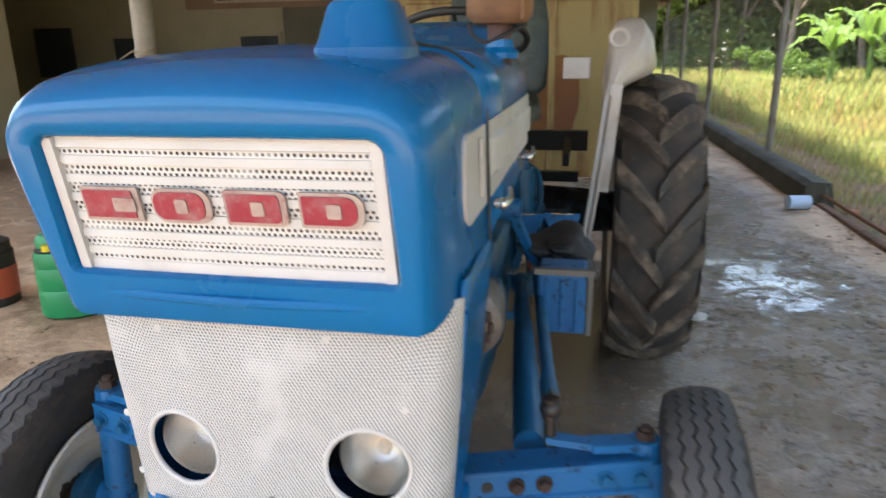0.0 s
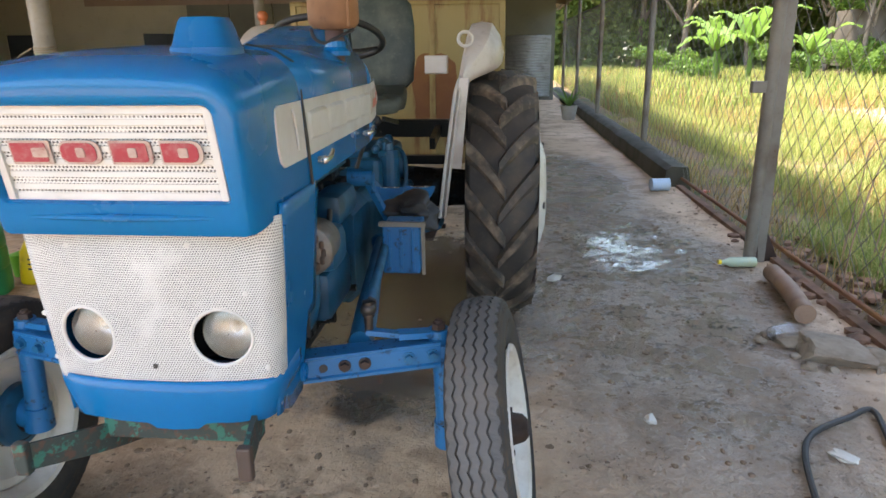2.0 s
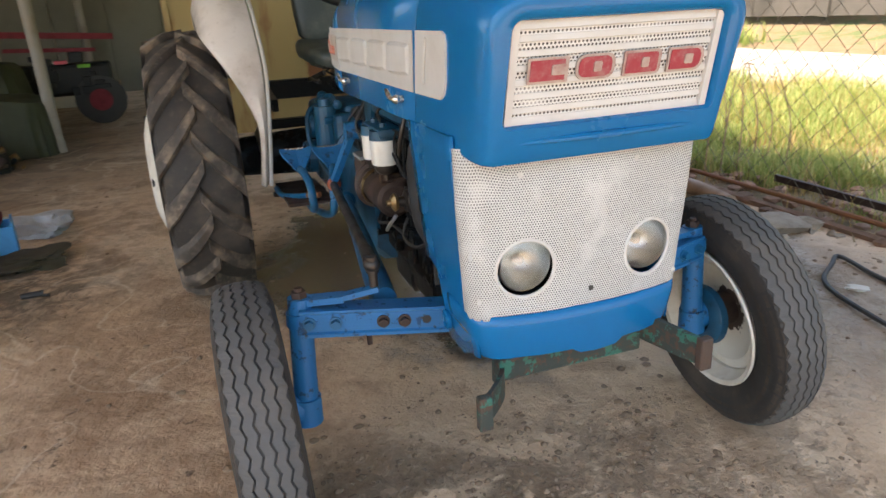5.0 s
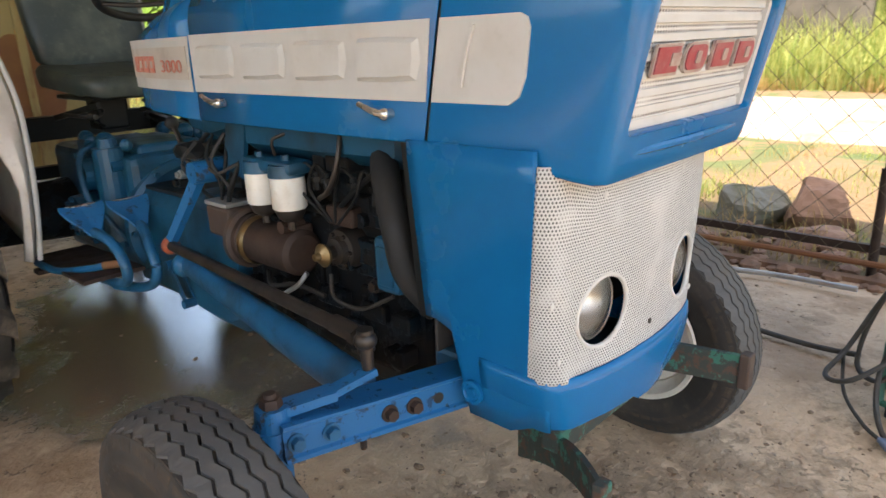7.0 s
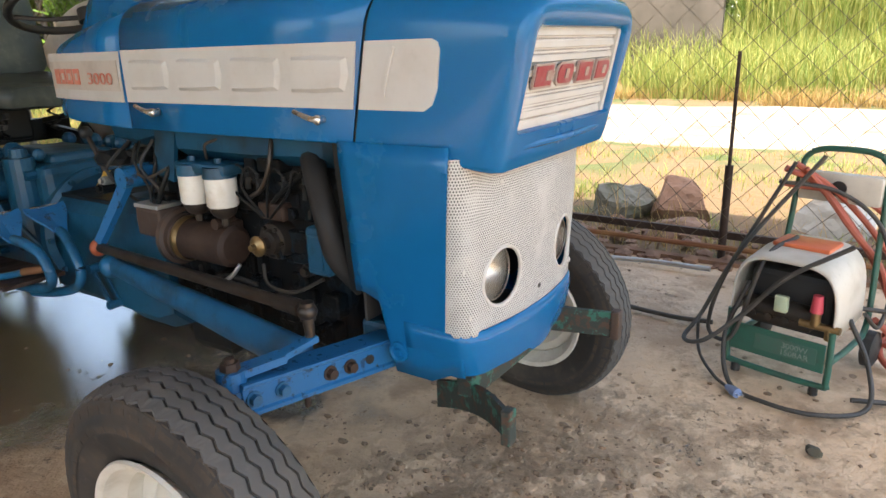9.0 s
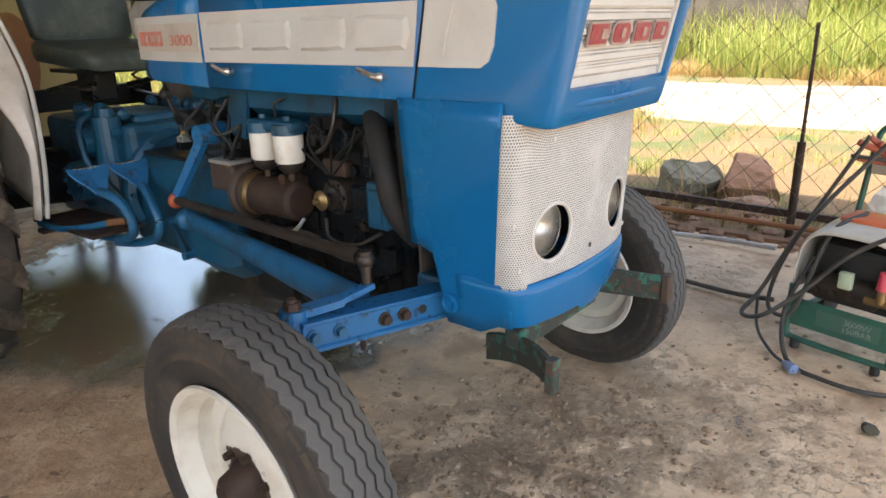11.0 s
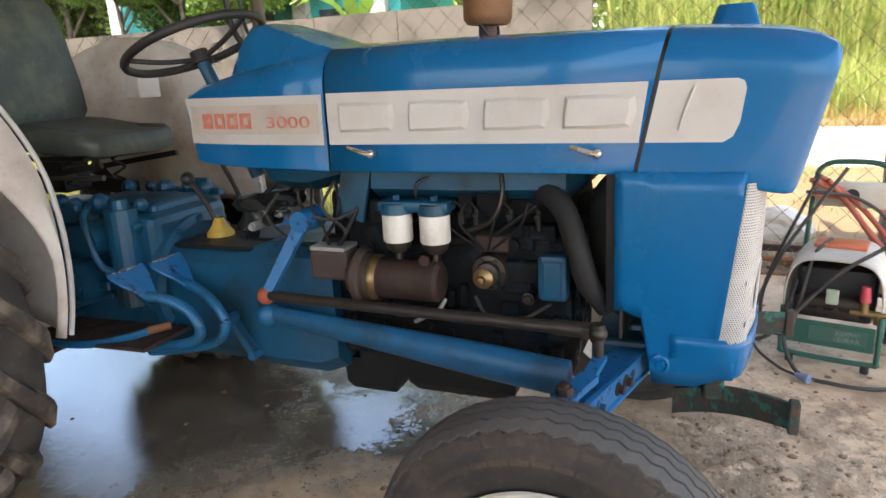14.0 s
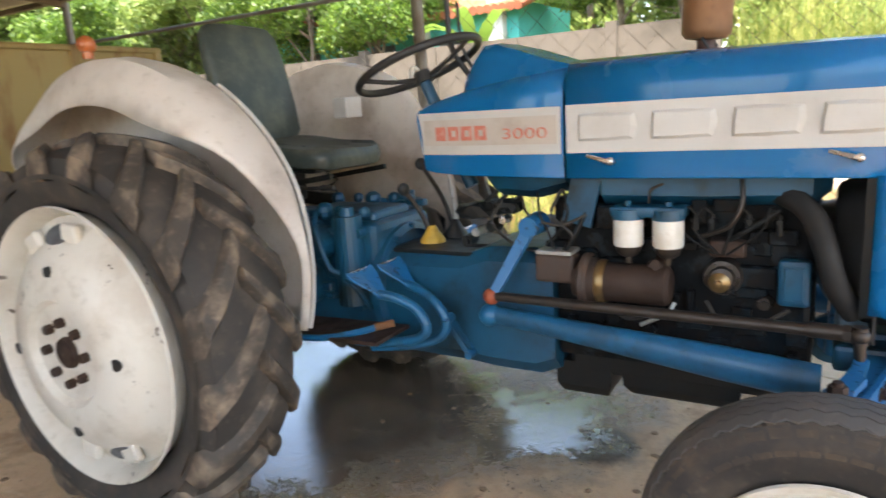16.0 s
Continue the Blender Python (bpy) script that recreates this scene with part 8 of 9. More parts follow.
chair(-4.7, 9.6, 200, "orangewood", "orange-brown wooden chair in the workshop")
chair(-5.6, 10.2, 160, "orangewood", "orange-brown wooden chair by the back wall")
bm = bmesh.new()
box(bm, (0, 0, 0.15), (0.42, 0.32, 0.30), None, 0.006)
solid("carton", bm, "bucket", "white carton on the workshop floor", "box", m=pose(-4.35, 8.9, 0, 0, 0, 15))
bm = bmesh.new()
box(bm, (0, 0, 0.76), (1.6, 0.6, 0.05), None, 0.008)
for sx in (-0.74, 0.74):
    for sy in (-0.25, 0.25):
        box(bm, (sx, sy, 0.37), (0.06, 0.06, 0.74), None, 0.006)
solid("workbench", bm, "beam", "dark wooden workbench along the back wall", "bench", m=pose(-7.0, 11.3, 0))
bm = bmesh.new()
for k in range(12):
    box(bm, (rnd.uniform(-0.7, 0.7), rnd.uniform(-0.2, 0.2), 0.79 + 0.10), (rnd.uniform(0.08, 0.25), rnd.uniform(0.08, 0.2), 0.22), None, 0.01)
solid("tool_cases", bm, "darkmetal", "dark tool cases piled on the workbench", "tools", m=pose(-7.0, 11.3, 0), kind="stuff")

# ---- things along the fence ----
def boulder(bm, c, size, seed):
    """A stone with broken flat faces."""
    q = random.Random(seed)
    cuts = [(Vector((q.gauss(0, 1), q.gauss(0, 1), q.gauss(0.2, 0.8))).normalized(), q.uniform(0.50, 0.88)) for _ in range(17)]
    made = bmesh.ops.create_icosphere(bm, subdivisions=4, radius=1.0)
    for v in made["verts"]:
        p = v.co.copy()
        for nrm, lim in cuts:
            over = p.dot(nrm) - lim
            if over > 0:
                p -= nrm * over
        p *= 1 + 0.10 * noise.noise(p * 2.3 + Vector((seed, 0, 0))) + 0.06 * noise.noise(p * 6.0 + Vector((0, seed, 0))) + 0.03 * noise.noise(p * 15.0)
        v.co = Vector(c) + Vector((p.x * size[0], p.y * size[1], p.z * size[2])) * 1.12


bm = bmesh.new()
rod(bm, (-0.085, 0, 0.062), (0.085, 0, 0.062), 0.060, 0.060, 26)
lathe(bm, [(-0.09, 0.05), (-0.088, 0.0625), (-0.078, 0.0625)], 26, Matrix.Translation((0, 0, 0.062)))
lathe(bm, [(0.09, 0.05), (0.088, 0.0625), (0.078, 0.0625)], 26, Matrix.Translation((0, 0, 0.062)))
solid("tin_can", bm, "paleblue", "pale blue and white tin lying on its side by the kerb", "can", m=pose(2.30, 5.05, 0.004, 0, 0, 8), smooth=True)
bt = thing("drink_bottle", pose(2.25, 2.60, 0.003, 0, 0, 3), "pale green plastic bottle lying at the post's foot", "bottle")
bm = bmesh.new()
lathe(bm, [(-0.11, 0.001), (-0.11, 0.028), (-0.10, 0.032), (0.05, 0.032), (0.085, 0.014), (0.11, 0.012), (0.11, 0.001)], 20, Matrix.Translation((0, 0, 0.032)) @ Matrix.Rotation(math.pi, 4, "Z"))
part("body", bm, "bottle", bt, "", True)
bm = bmesh.new()
rod(bm, (-0.105, 0, 0.032), (-0.125, 0, 0.032), 0.015)
part("cap", bm, "yellow", bt, "", True)
bm = bmesh.new()
pipe(bm, [(2.36, 2.34, 0.055), (2.33, 2.0, 0.056), (2.27, 1.66, 0.055)], 0.052, 18, 6)
solid("old_pipe", bm, "pvc", "short length of tan brown pipe on the floor", "pipe", smooth=True)
q = random.Random(31)
lumps = [((0, 0, 0.03), (0.21, 0.11, 0.085)), ((0.16, 0.05, 0.02), (0.12, 0.09, 0.06)), ((-0.17, 0.03, 0.015), (0.10, 0.08, 0.045))]
for k in range(26):
    a, d = q.uniform(0, 6.283), q.uniform(0.75, 1.35)
    lumps.append(((0.25 * d * math.cos(a), 0.15 * d * math.sin(a), 0.006), (q.uniform(0.015, 0.05), q.uniform(0.012, 0.04), q.uniform(0.010, 0.03))))
for k, (c, size) in enumerate(lumps):
    bm = bmesh.new()
    boulder(bm, c, size, 40 + k)
    solid("concrete_lump", bm, "rubblestone", "broken brown concrete lump beside the kerb" if k < 3 else "small crumb of broken concrete beside the kerb", "rubble", "broken concrete", m=pose(2.22, 1.27, 0, 0, 0, -40), smooth=False)
bm = bmesh.new()
lathe(bm, [(0.0, 0.001), (0.0, 0.032), (0.10, 0.044), (0.10, 0.042), (0.003, 0.030), (0.003, 0.001)], 24, Matrix.Translation((0, 0, 0.04)) @ Matrix.Rotation(radians(15), 4, "Z"))
solid("plastic_cup", bm, "glass", "clear crumpled plastic cup lying on the floor", "cup", m=pose(2.02, 1.43, 0.004), smooth=True)
for x, y, mat, sx, lab in ((2.75, 5.1, "litterred", 0.10, "red wrapper on the earth beyond the fence"), (1.07, 2.28, "paper", 0.10, "torn white paper by the rear wheel"), (1.30, 0.65, "paper", 0.05, "scrap of pale paper on the floor"), (1.9, 0.45, "paper", 0.07, "scrap of pale paper on the floor")):
    bm = bmesh.new()
    lump(bm, (0, 0, 0.010), (sx * 0.6, sx * 0.35, 0.010), int(x * 10), 0.5, 3)
    solid("litter", bm, mat, lab, "litter", m=pose(x, y, 0.004 if x < 2.5 else -0.02, 0, 0, x * 70), smooth=True)
# rocks beyond the fence
for k, (x, y, sx, sy, sz, mat, lab) in enumerate(((3.50, 0.66, 0.22, 0.27, 0.24, "mossrock", "mossy grey boulder beyond the fence"), (3.50, 0.22, 0.20, 0.25, 0.25, "rock", "reddish brown boulder beyond the fence"),
                                                   (3.14, 0.13, 0.14, 0.26, 0.12, "rock", "low brown boulder beyond the fence"), (3.7, -0.75, 0.28, 0.30, 0.18, "concrete", "pale boulder beyond the fence"),
                                                   (2.85, 0.75, 0.16, 0.22, 0.08, "rock", "flat stone by the fence"))):
    bm = bmesh.new()
    boulder(bm, (0, 0, sz * 0.45), (sx, sy, sz), 20 + k)
    solid("rock", bm, mat, lab, "rock", "boulders by the fence", m=pose(x, y, -0.06, 0, 0, 30 * k))
bm = bmesh.new()
for k in range(240):
    x, y = rnd.uniform(2.42, 3.3), rnd.uniform(-1.6, 3.4)
    r = rnd.uniform(0.012, 0.05)
    made = bmesh.ops.create_icosphere(bm, subdivisions=1, radius=r)
    for v in made["verts"]:
        v.co = Vector((x + v.co.x * 1.4, y + v.co.y * 1.3, r * 0.2 + v.co.z * 0.7 + rnd.uniform(-0.003, 0.003)))
solid("rubble", bm, "rock", "earth and stone rubble along the fence foot", "rubble", kind="stuff")
bm = bmesh.new()
strip_box(bm, (2.62, -1.2, 0.14), (2.66, 1.7, 0.16), 0.03, 0.04)
solid("loose_bar", bm, "rust", "long rusty bar lying along the fence", "bar")

# ---- pressure washer ----
wash = thing("pressure_washer", pose(1.375, -0.79, 0.0, 0, 0, -104) @ Matrix.Scale(0.82, 4), "green-framed pressure washer with an off-white cover", "pressure washer")
W2 = 0.215
bm = bmesh.new()
pipe(bm, [(-W2, -0.20, 0.30), (-W2, -0.20, 0.08), (-W2 + 0.035, -0.20, 0.045), (W2 - 0.035, -0.20, 0.045), (W2, -0.20, 0.08), (W2, -0.20, 0.30)], 0.014, 10, 6)
part("front_loop", bm, "washgreen", wash, "green tube frame", True)
bm = bmesh.new()
for s in (-1, 1):
    pipe(bm, [(s * W2, -0.20, 0.16), (s * W2, 0.10, 0.15), (s * W2, 0.26, 0.20), (s * 0.20, 0.32, 0.55), (s * 0.185, 0.36, 0.88), (s * 0.15, 0.37, 0.955)], 0.014, 10, 6)
pipe(bm, [(-0.15, 0.37, 0.955), (-0.08, 0.37, 0.975), (0.08, 0.37, 0.975), (0.15, 0.37, 0.955)], 0.015, 10, 6)
part("handle", bm, "washgreen", wash, "bent green push handle", True)
bm = bmesh.new()
box(bm, (0, 0.345, 0.80), (0.36, 0.05, 0.14), None, 0.015)
part("control_box", bm, "washwhite", wash, "pale switch box on the handle", True)
bm = bmesh.new()
rod(bm, (0.0, 0.31, 0.80), (0.0, 0.325, 0.80), 0.035, 0.035, 20)
part("switch", bm, "black", wash)
bm = bmesh.new()
box(bm, (0, -0.205, 0.175), (0.40, 0.014, 0.13), None, 0.004)
plate = part("front_plate", bm, "washgreen", wash, "green front plate with a worn rating label")
bm = bmesh.new()
box(bm, (0.04, -0.2145, 0.178), (0.26, 0.003, 0.075), None, 0.001)
part("rating_label", bm, "labelgreen", plate, "faded green rating label")
for body_text, zz in (("3000W", 0.192), ("150BAR", 0.160)):
    txt = bpy.data.curves.new("rating", "FONT")
    txt.body, txt.size, txt.extrude, txt.align_x, txt.align_y = body_text, 0.036, 0.0006, "CENTER", "CENTER"
    tmp = new("rating", txt)
    me = bpy.data.meshes.new_from_object(tmp.evaluated_get(bpy.context.evaluated_depsgraph_get()))
    bpy.data.objects.remove(tmp)
    me.materials.append(M["labeltext"])
    num = new("rating", me)
    num.parent = plate
    num.matrix_basis = pose(0.08, -0.2172, zz, 90, 0, 0)
bm = bmesh.new()
rows = []
for y, k, h in ((-0.20, 0.97, 0.56), (-0.185, 1.0, 0.575), (0.0, 1.0, 0.60), (0.16, 0.96, 0.60), (0.23, 0.88, 0.57), (0.25, 0.75, 0.50)):
    row = []
    for i in range(29):
        a = math.pi * i / 28
        row.append(Vector((0.225 * k * math.copysign(abs(math.cos(a)) ** 0.5, math.cos(a)), y, 0.27 + (h - 0.27) * abs(math.sin(a)) ** 0.55)))
    rows.append(row)
loft(bm, rows, False)
cov = part("cover", bm, "washwhite", wash, "off-white plastic motor cover", True)
cov.modifiers.new("sheet", "SOLIDIFY").thickness = 0.008
bm = bmesh.new()
box(bm, (0, 0.02, 0.598), (0.24, 0.17, 0.022), None, 0.008)
part("top_inset", bm, "salmon", wash, "orange-red inset on the cover", True)
bm = bmesh.new()
box(bm, (0, 0.03, 0.36), (0.36, 0.30, 0.28), None, 0.03)
part("motor", bm, "black", wash, "black motor housing")
bm = bmesh.new()
rod(bm, (-0.12, -0.15, 0.33), (0.14, -0.15, 0.33), 0.045, 0.045, 18)
box(bm, (-0.03, -0.13, 0.31), (0.30, 0.10, 0.10), None, 0.012)
for x in (-0.12, -0.05, 0.02):
    rod(bm, (x, -0.17, 0.30), (x, -0.20, 0.30), 0.016, None, 6)
part("pump_head", bm, "rodmetal", wash, "greasy grey pump head", True)
bm = bmesh.new()
rod(bm, (0.08, -0.19, 0.31), (0.24, -0.19, 0.31), 0.018, 0.016, 14)
rod(bm, (0.14, -0.19, 0.31), (0.14, -0.19, 0.38), 0.022, 0.018, 14)
rod(bm, (0.20, -0.19, 0.31), (0.20, -0.19, 0.26), 0.020, 0.020, 6)
part("brass_valve", bm, "brass", wash, "dull brass valve", True)
bm = bmesh.new()
rod(bm, (0.14, -0.19, 0.37), (0.14, -0.19, 0.445), 0.026, 0.020, 14)
part("knob", bm, "pink", wash, "red pressure knob", True)
bm = bmesh.new()
box(bm, (0.0, -0.20, 0.375), (0.055, 0.03, 0.075), None, 0.006)
part("gauge", bm, "bottle", wash, "small pale green gauge glass", True)
for s in (-1, 1):
    bm = bmesh.new()
    lathe(bm, [(-0.03, 0.001), (-0.03, 0.06), (-0.02, 0.085), (0.02, 0.085), (0.03, 0.06), (0.03, 0.001)], 24, Matrix.Translation((s * 0.245, 0.26, 0.086)))
    part("wheel", bm, "black", wash, "", True)
    bm = bmesh.new()
    rod(bm, (s * 0.17, -0.20, 0.0), (s * 0.17, -0.20, 0.04), 0.02, 0.02, 12)
    part("foot", bm, "black", wash)

# hoses and leads
def by_washer(p):
    """Places a point of the hung hoses round the washer."""
    return (1.375 + 0.82 * (p[0] - 1.58), -0.79 + 0.82 * (p[1] + 0.76), max(0.012, 0.82 * p[2]))


for name, pts, r, mat, lab in (
        ("hose", [(1.50, -0.97, 0.31), (1.40, -1.06, 0.16), (1.28, -1.08, 0.02), (1.14, -0.92, 0.012), (1.14, -0.72, 0.012), (1.22, -0.56, 0.03), (1.36, -0.50, 0.20), (1.50, -0.56, 0.42)], 0.0085, "cable", "black pressure hose looped on the floor"),
        ("hose", [(1.75, -0.78, 0.97), (1.60, -0.50, 0.55), (1.50, -0.36, 0.22), (1.36, -0.32, 0.14), (1.30, -0.42, 0.17), (1.36, -0.56, 0.30), (1.36, -0.72, 0.50), (1.40, -0.95, 0.66)], 0.0085, "cable", "black hose hanging from the washer handle"),
        ("hose", [(1.78, -0.66, 0.93), (1.62, -0.44, 0.42), (1.48, -0.40, 0.20), (1.38, -0.46, 0.16), (1.36, -0.54, 0.22), (1.46, -0.62, 0.55), (1.62, -0.72, 0.62)], 0.008, "cable", "black hose coiled on the washer"),
        ("hose", [(1.78, -0.62, 0.90), (1.84, -0.76, 0.82), (1.84, -0.92, 0.62), (1.90, -1.06, 0.42), (1.84, -1.14, 0.16), (1.74, -1.06, 0.24)], 0.013, "hosered", "dusty red hose hung beside the washer"),
        ("hose", [(1.80, -0.66, 0.92), (1.88, -0.84, 0.78), (1.93, -1.00, 0.60), (1.98, -1.14, 0.38), (1.93, -1.20, 0.12), (1.80, -1.12, 0.10)], 0.012, "hosered", "dusty red hose hung beside the washer"),
        ("hose", [(1.80, -0.70, 0.90), (1.88, -0.86, 0.70), (1.92, -1.02, 0.46), (1.90, -1.12, 0.24), (1.82, -1.10, 0.06), (1.70, -1.16, 0.02)], 0.012, "hosered", "dusty red hose coiled on the washer"),
        ("hose", [(1.82, -0.62, 0.82), (1.98, -0.94, 0.74), (1.99, -1.16, 0.52), (1.97, -1.24, 0.26), (1.98, -1.30, 0.04)], 0.011, "hosered", "dusty red hose hanging to the floor"),
        ("hose", [(1.76, -0.60, 0.84), (1.82, -0.84, 0.80), (1.84, -1.02, 0.66), (1.80, -1.10, 0.42), (1.72, -1.08, 0.22), (1.60, -1.02, 0.31)], 0.008, "cable", "black hose looped behind the washer"),
        ("hose", [(1.70, -0.98, 0.30), (1.78, -1.20, 0.26), (1.84, -1.36, 0.12), (1.80, -1.46, 0.012), (1.62, -1.40, 0.012), (1.44, -1.26, 0.012), (1.34, -1.02, 0.012)], 0.009, "cable", "black hose trailing on the floor"),
        ("hose", [(2.30, -0.28, 0.04), (2.32, 0.05, 0.03), (2.27, 0.30, 0.03), (2.26, 0.5, 0.02)], 0.014, "galv", "grey hose along the floor"),
        ("hose", [(1.60, -0.45, 0.03), (1.62, -0.25, 0.014), (1.68, 0.1, 0.014), (1.81, 0.53, 0.014), (2.04, 0.71, 0.02), (2.15, 0.76, 0.02), (2.09, 0.50, 0.014), (2.06, 0.2, 0.014)], 0.011, "cable", "dark hose on the floor behind the washer"),
        ("power_lead", [(1.36, -0.44, 0.14), (1.24, -0.48, 0.05), (1.13, -0.56, 0.016), (1.06, -0.625, 0.014)], 0.006, "cable", "black power lead on the floor")):
    bm = bmesh.new()
    pipe(bm, [by_washer(p) if p[0] < 2.0 and max(q[2] for q in pts) > 0.1 and name == "hose" else p for p in pts], r, 8, 10)
    solid(name, bm, mat, lab, "hose" if name == "hose" else "cable", smooth=True)
plug = thing("plug", pose(1.035, -0.650, 0.018, 0, 0, -130), "blue-grey electric plug on the floor", "plug")
bm = bmesh.new()
rod(bm, (-0.035, 0, 0), (0.0, 0, 0), 0.009, 0.018, 14)
rod(bm, (0.0, 0, 0), (0.022, 0, 0), 0.018, 0.018, 14)
part("body", bm, "plugblue", plug, "", True)
for y in (-0.009, 0.009):
    bm = bmesh.new()
    rod(bm, (0.022, y, 0), (0.042, y, 0), 0.0024, None, 8)
    part("pin", bm, "chrome", plug)
bm = bmesh.new()
lump(bm, (0, 0, 0.012), (0.018, 0.022, 0.014), 5, 0.4, 2)
solid("pebble", bm, "moss", "dark pebble on the floor", "stone", m=pose(0.78, -0.93, 0), smooth=True)

# ---- far side of the road ----
wall = thing("boundary_wall", Matrix(), "weathered grey block wall across the road", "wall")
bm = bmesh.new()
for k in range(11):
    y0 = 2.6 + 2.6 * k
    box(bm, (15.6, y0 + 1.3, 1.75), (0.16, 2.58, 2.3))
part("wall_field", bm, "block", wall)
for k in (1, 4, 8):
    bm = bmesh.new()
    box(bm, (15.56, 2.6 + 2.6 * k, 1.80), (0.24, 0.30, 2.45), None, 0.01)
    part("pier", bm, "block", wall)
house = thing("house", Matrix(), "teal and white house with tiled roof behind the wall", "house")
bm = bmesh.new()
box(bm, (22.0, 15.5, 2.6), (5.0, 12.0, 3.8))
part("wall", bm, "teal", house)
bm = bmesh.new()
box(bm, (24.5, 20.5, 3.6), (6.0, 7.5, 5.6))
part("wall", bm, "housewhite", house, "white upper wall")
for y in (10.2, 13.2, 16.5):
    bm = bmesh.new()
    box(bm, (19.4, y, 2.7), (0.4, 0.55, 4.2), None, 0.02)
    part("column", bm, "housewhite", house)
bm = bmesh.new()
for j in range(24):
    y = 9.2 + 0.27 * j
    pipe(bm, [(18.8, y, 4.2), (22.0, y, 5.1)], 0.15, 8, 1)
part("roof", bm, "tile", house, "terracotta tiled roof", True)
bm = bmesh.new()
for j in range(12):
    y = 16.9 + 0.27 * j
    pipe(bm, [(19.0, y, 4.6), (21.5, y, 5.2)], 0.15, 8, 1)
part("roof", bm, "tile", house, "terracotta tiled roof", True)
for y in (12.0, 15.0, 18.6):
    bm = bmesh.new()
    box(bm, (19.47, y, 2.9), (0.10, 1.1, 1.2), None, 0.01)
    part("window", bm, "door", house)


# ---- plants ----
def blades(name, spots, mat, label, lo, hi, width, lean=0.35, seed=1):
    """Grass: bent blades of three quads each, in one mesh."""
    r = np.random.RandomState(seed)
    k = len(spots)
    base = np.array(spots, float)
    h = r.uniform(lo, hi, k)
    a = r.uniform(0, 2 * np.pi, k)
    d = np.stack([np.cos(a), np.sin(a), 0 * a], 1)
    s = np.stack([-np.sin(a), np.cos(a), 0 * a], 1)
    bend = r.uniform(0.1, 1.0, k) * lean
    v = []
    for t, wd in ((0.0, 1.0), (0.45, 0.8), (0.8, 0.5)):
        c = base + np.stack([0 * h, 0 * h, h * t * (1 - 0.25 * bend * t)], 1) + d * (h * bend * t * t)[:, None]
        v += [c - s * width * wd / 2, c + s * width * wd / 2]
    v.append(base + np.stack([0 * h, 0 * h, h * (1 - 0.3 * bend)], 1) + d * (h * bend)[:, None])
    verts = np.stack(v, 1).reshape(-1, 3)
    f = []
    for i in range(k):
        o = 7 * i
        f += [(o, o + 1, o + 3, o + 2), (o + 2, o + 3, o + 5, o + 4), (o + 4, o + 5, o + 6)]
    me = bpy.data.meshes.new(name)
    me.from_pydata(verts.tolist(), [], f)
    me.materials.append(M[mat])
    return tagged(new(name, me), label, "grass", kind="stuff")


r = np.random.RandomState(4)


def scatter(count, x0, x1, y0, y1, patch=0.0, scale=0.5, seed=0):
    out = []
    while len(out) < count:
        x, y = r.uniform(x0, x1), r.uniform(y0, y1)
        if patch and noise.noise(Vector((x * scale, y * scale, seed))) < patch - 0.5 + r.uniform(-0.15, 0.15):
            continue
        out.append((x, y, land(x, y) - 0.01))
    return out


blades("verge_grass", scatter(24000, 3.45, 7.2, 2.4, 14.0, 0.40, 0.7), "grass", "tall yellow-green grass on the verge beyond the fence", 0.10, 0.42, 0.008, 0.9, 1)
blades("shade_grass", scatter(5000, 2.75, 4.1, 0.9, 14.0, 0.62, 1.3, 9), "grass", "thin short grass in the shade by the fence", 0.04, 0.16, 0.008, 0.9, 12)
blades("grass_tuft", scatter(2600, 2.9, 3.9, 1.7, 3.6, 0.5, 1.6, 2), "grass", "green grass tufts beyond the near post", 0.08, 0.30, 0.008, 0.8, 13)
blades("short_grass", scatter(4200, 2.9, 7.4, -6.0, 3.0, 0.70, 1.1, 3), "grass", "short grass between fence and road", 0.03, 0.15, 0.006, 0.9, 2)
blades("dry_roadside_grass", scatter(2600, 3.2, 7.4, -6.0, 3.0, 0.66, 1.3, 31), "drygrass", "dry grass between fence and road", 0.03, 0.13, 0.006, 1.0, 32)
blades("far_grass", scatter(34000, 13.4, 22.0, -12.0, 9.0, 0.38, 0.5, 5), "grass", "tall green grass across the road", 0.35, 1.45, 0.022, 0.8, 3)
blades("reed_grass", scatter(9000, 15.8, 18.6, -14.0, 2.4, 0.35, 0.6, 41), "grass", "tall reedy green grass on the bank", 1.2, 3.4, 0.030, 0.5, 42)
blades("bank_grass", scatter(7000, 12.3, 14.2, -12.0, 9.0, 0.55, 0.9, 35), "drygrass", "straw-coloured grass on the earth bank", 0.10, 0.45, 0.014, 1.0, 33)
blades("meadow_grass", scatter(16000, 3.2, 14.0, 13.0, 38.0, 0.3, 0.3, 7), "grass", "yellow-green meadow grass beside the road", 0.25, 0.75, 0.035, 0.6, 4)
blades("dry_verge_grass", scatter(7000, 3.3, 8.0, 2.0, 14.0, 0.50, 0.8, 15), "drygrass", "dry straw-coloured grass on the verge", 0.08, 0.38, 0.010, 0.8, 21)
blades("dry_meadow_grass", scatter(5000, 3.2, 12.0, 13.0, 34.0, 0.5, 0.35, 17), "drygrass", "dry straw-coloured grass in the meadow", 0.25, 0.65, 0.03, 0.7, 22)
blades("leaf_litter", scatter(520, 2.42, 3.05, -2.5, 5.0, 0.4, 2.5, 19), "deadleaf", "dead brown leaves and stalks along the fence foot", 0.03, 0.11, 0.016, 2.6, 23)
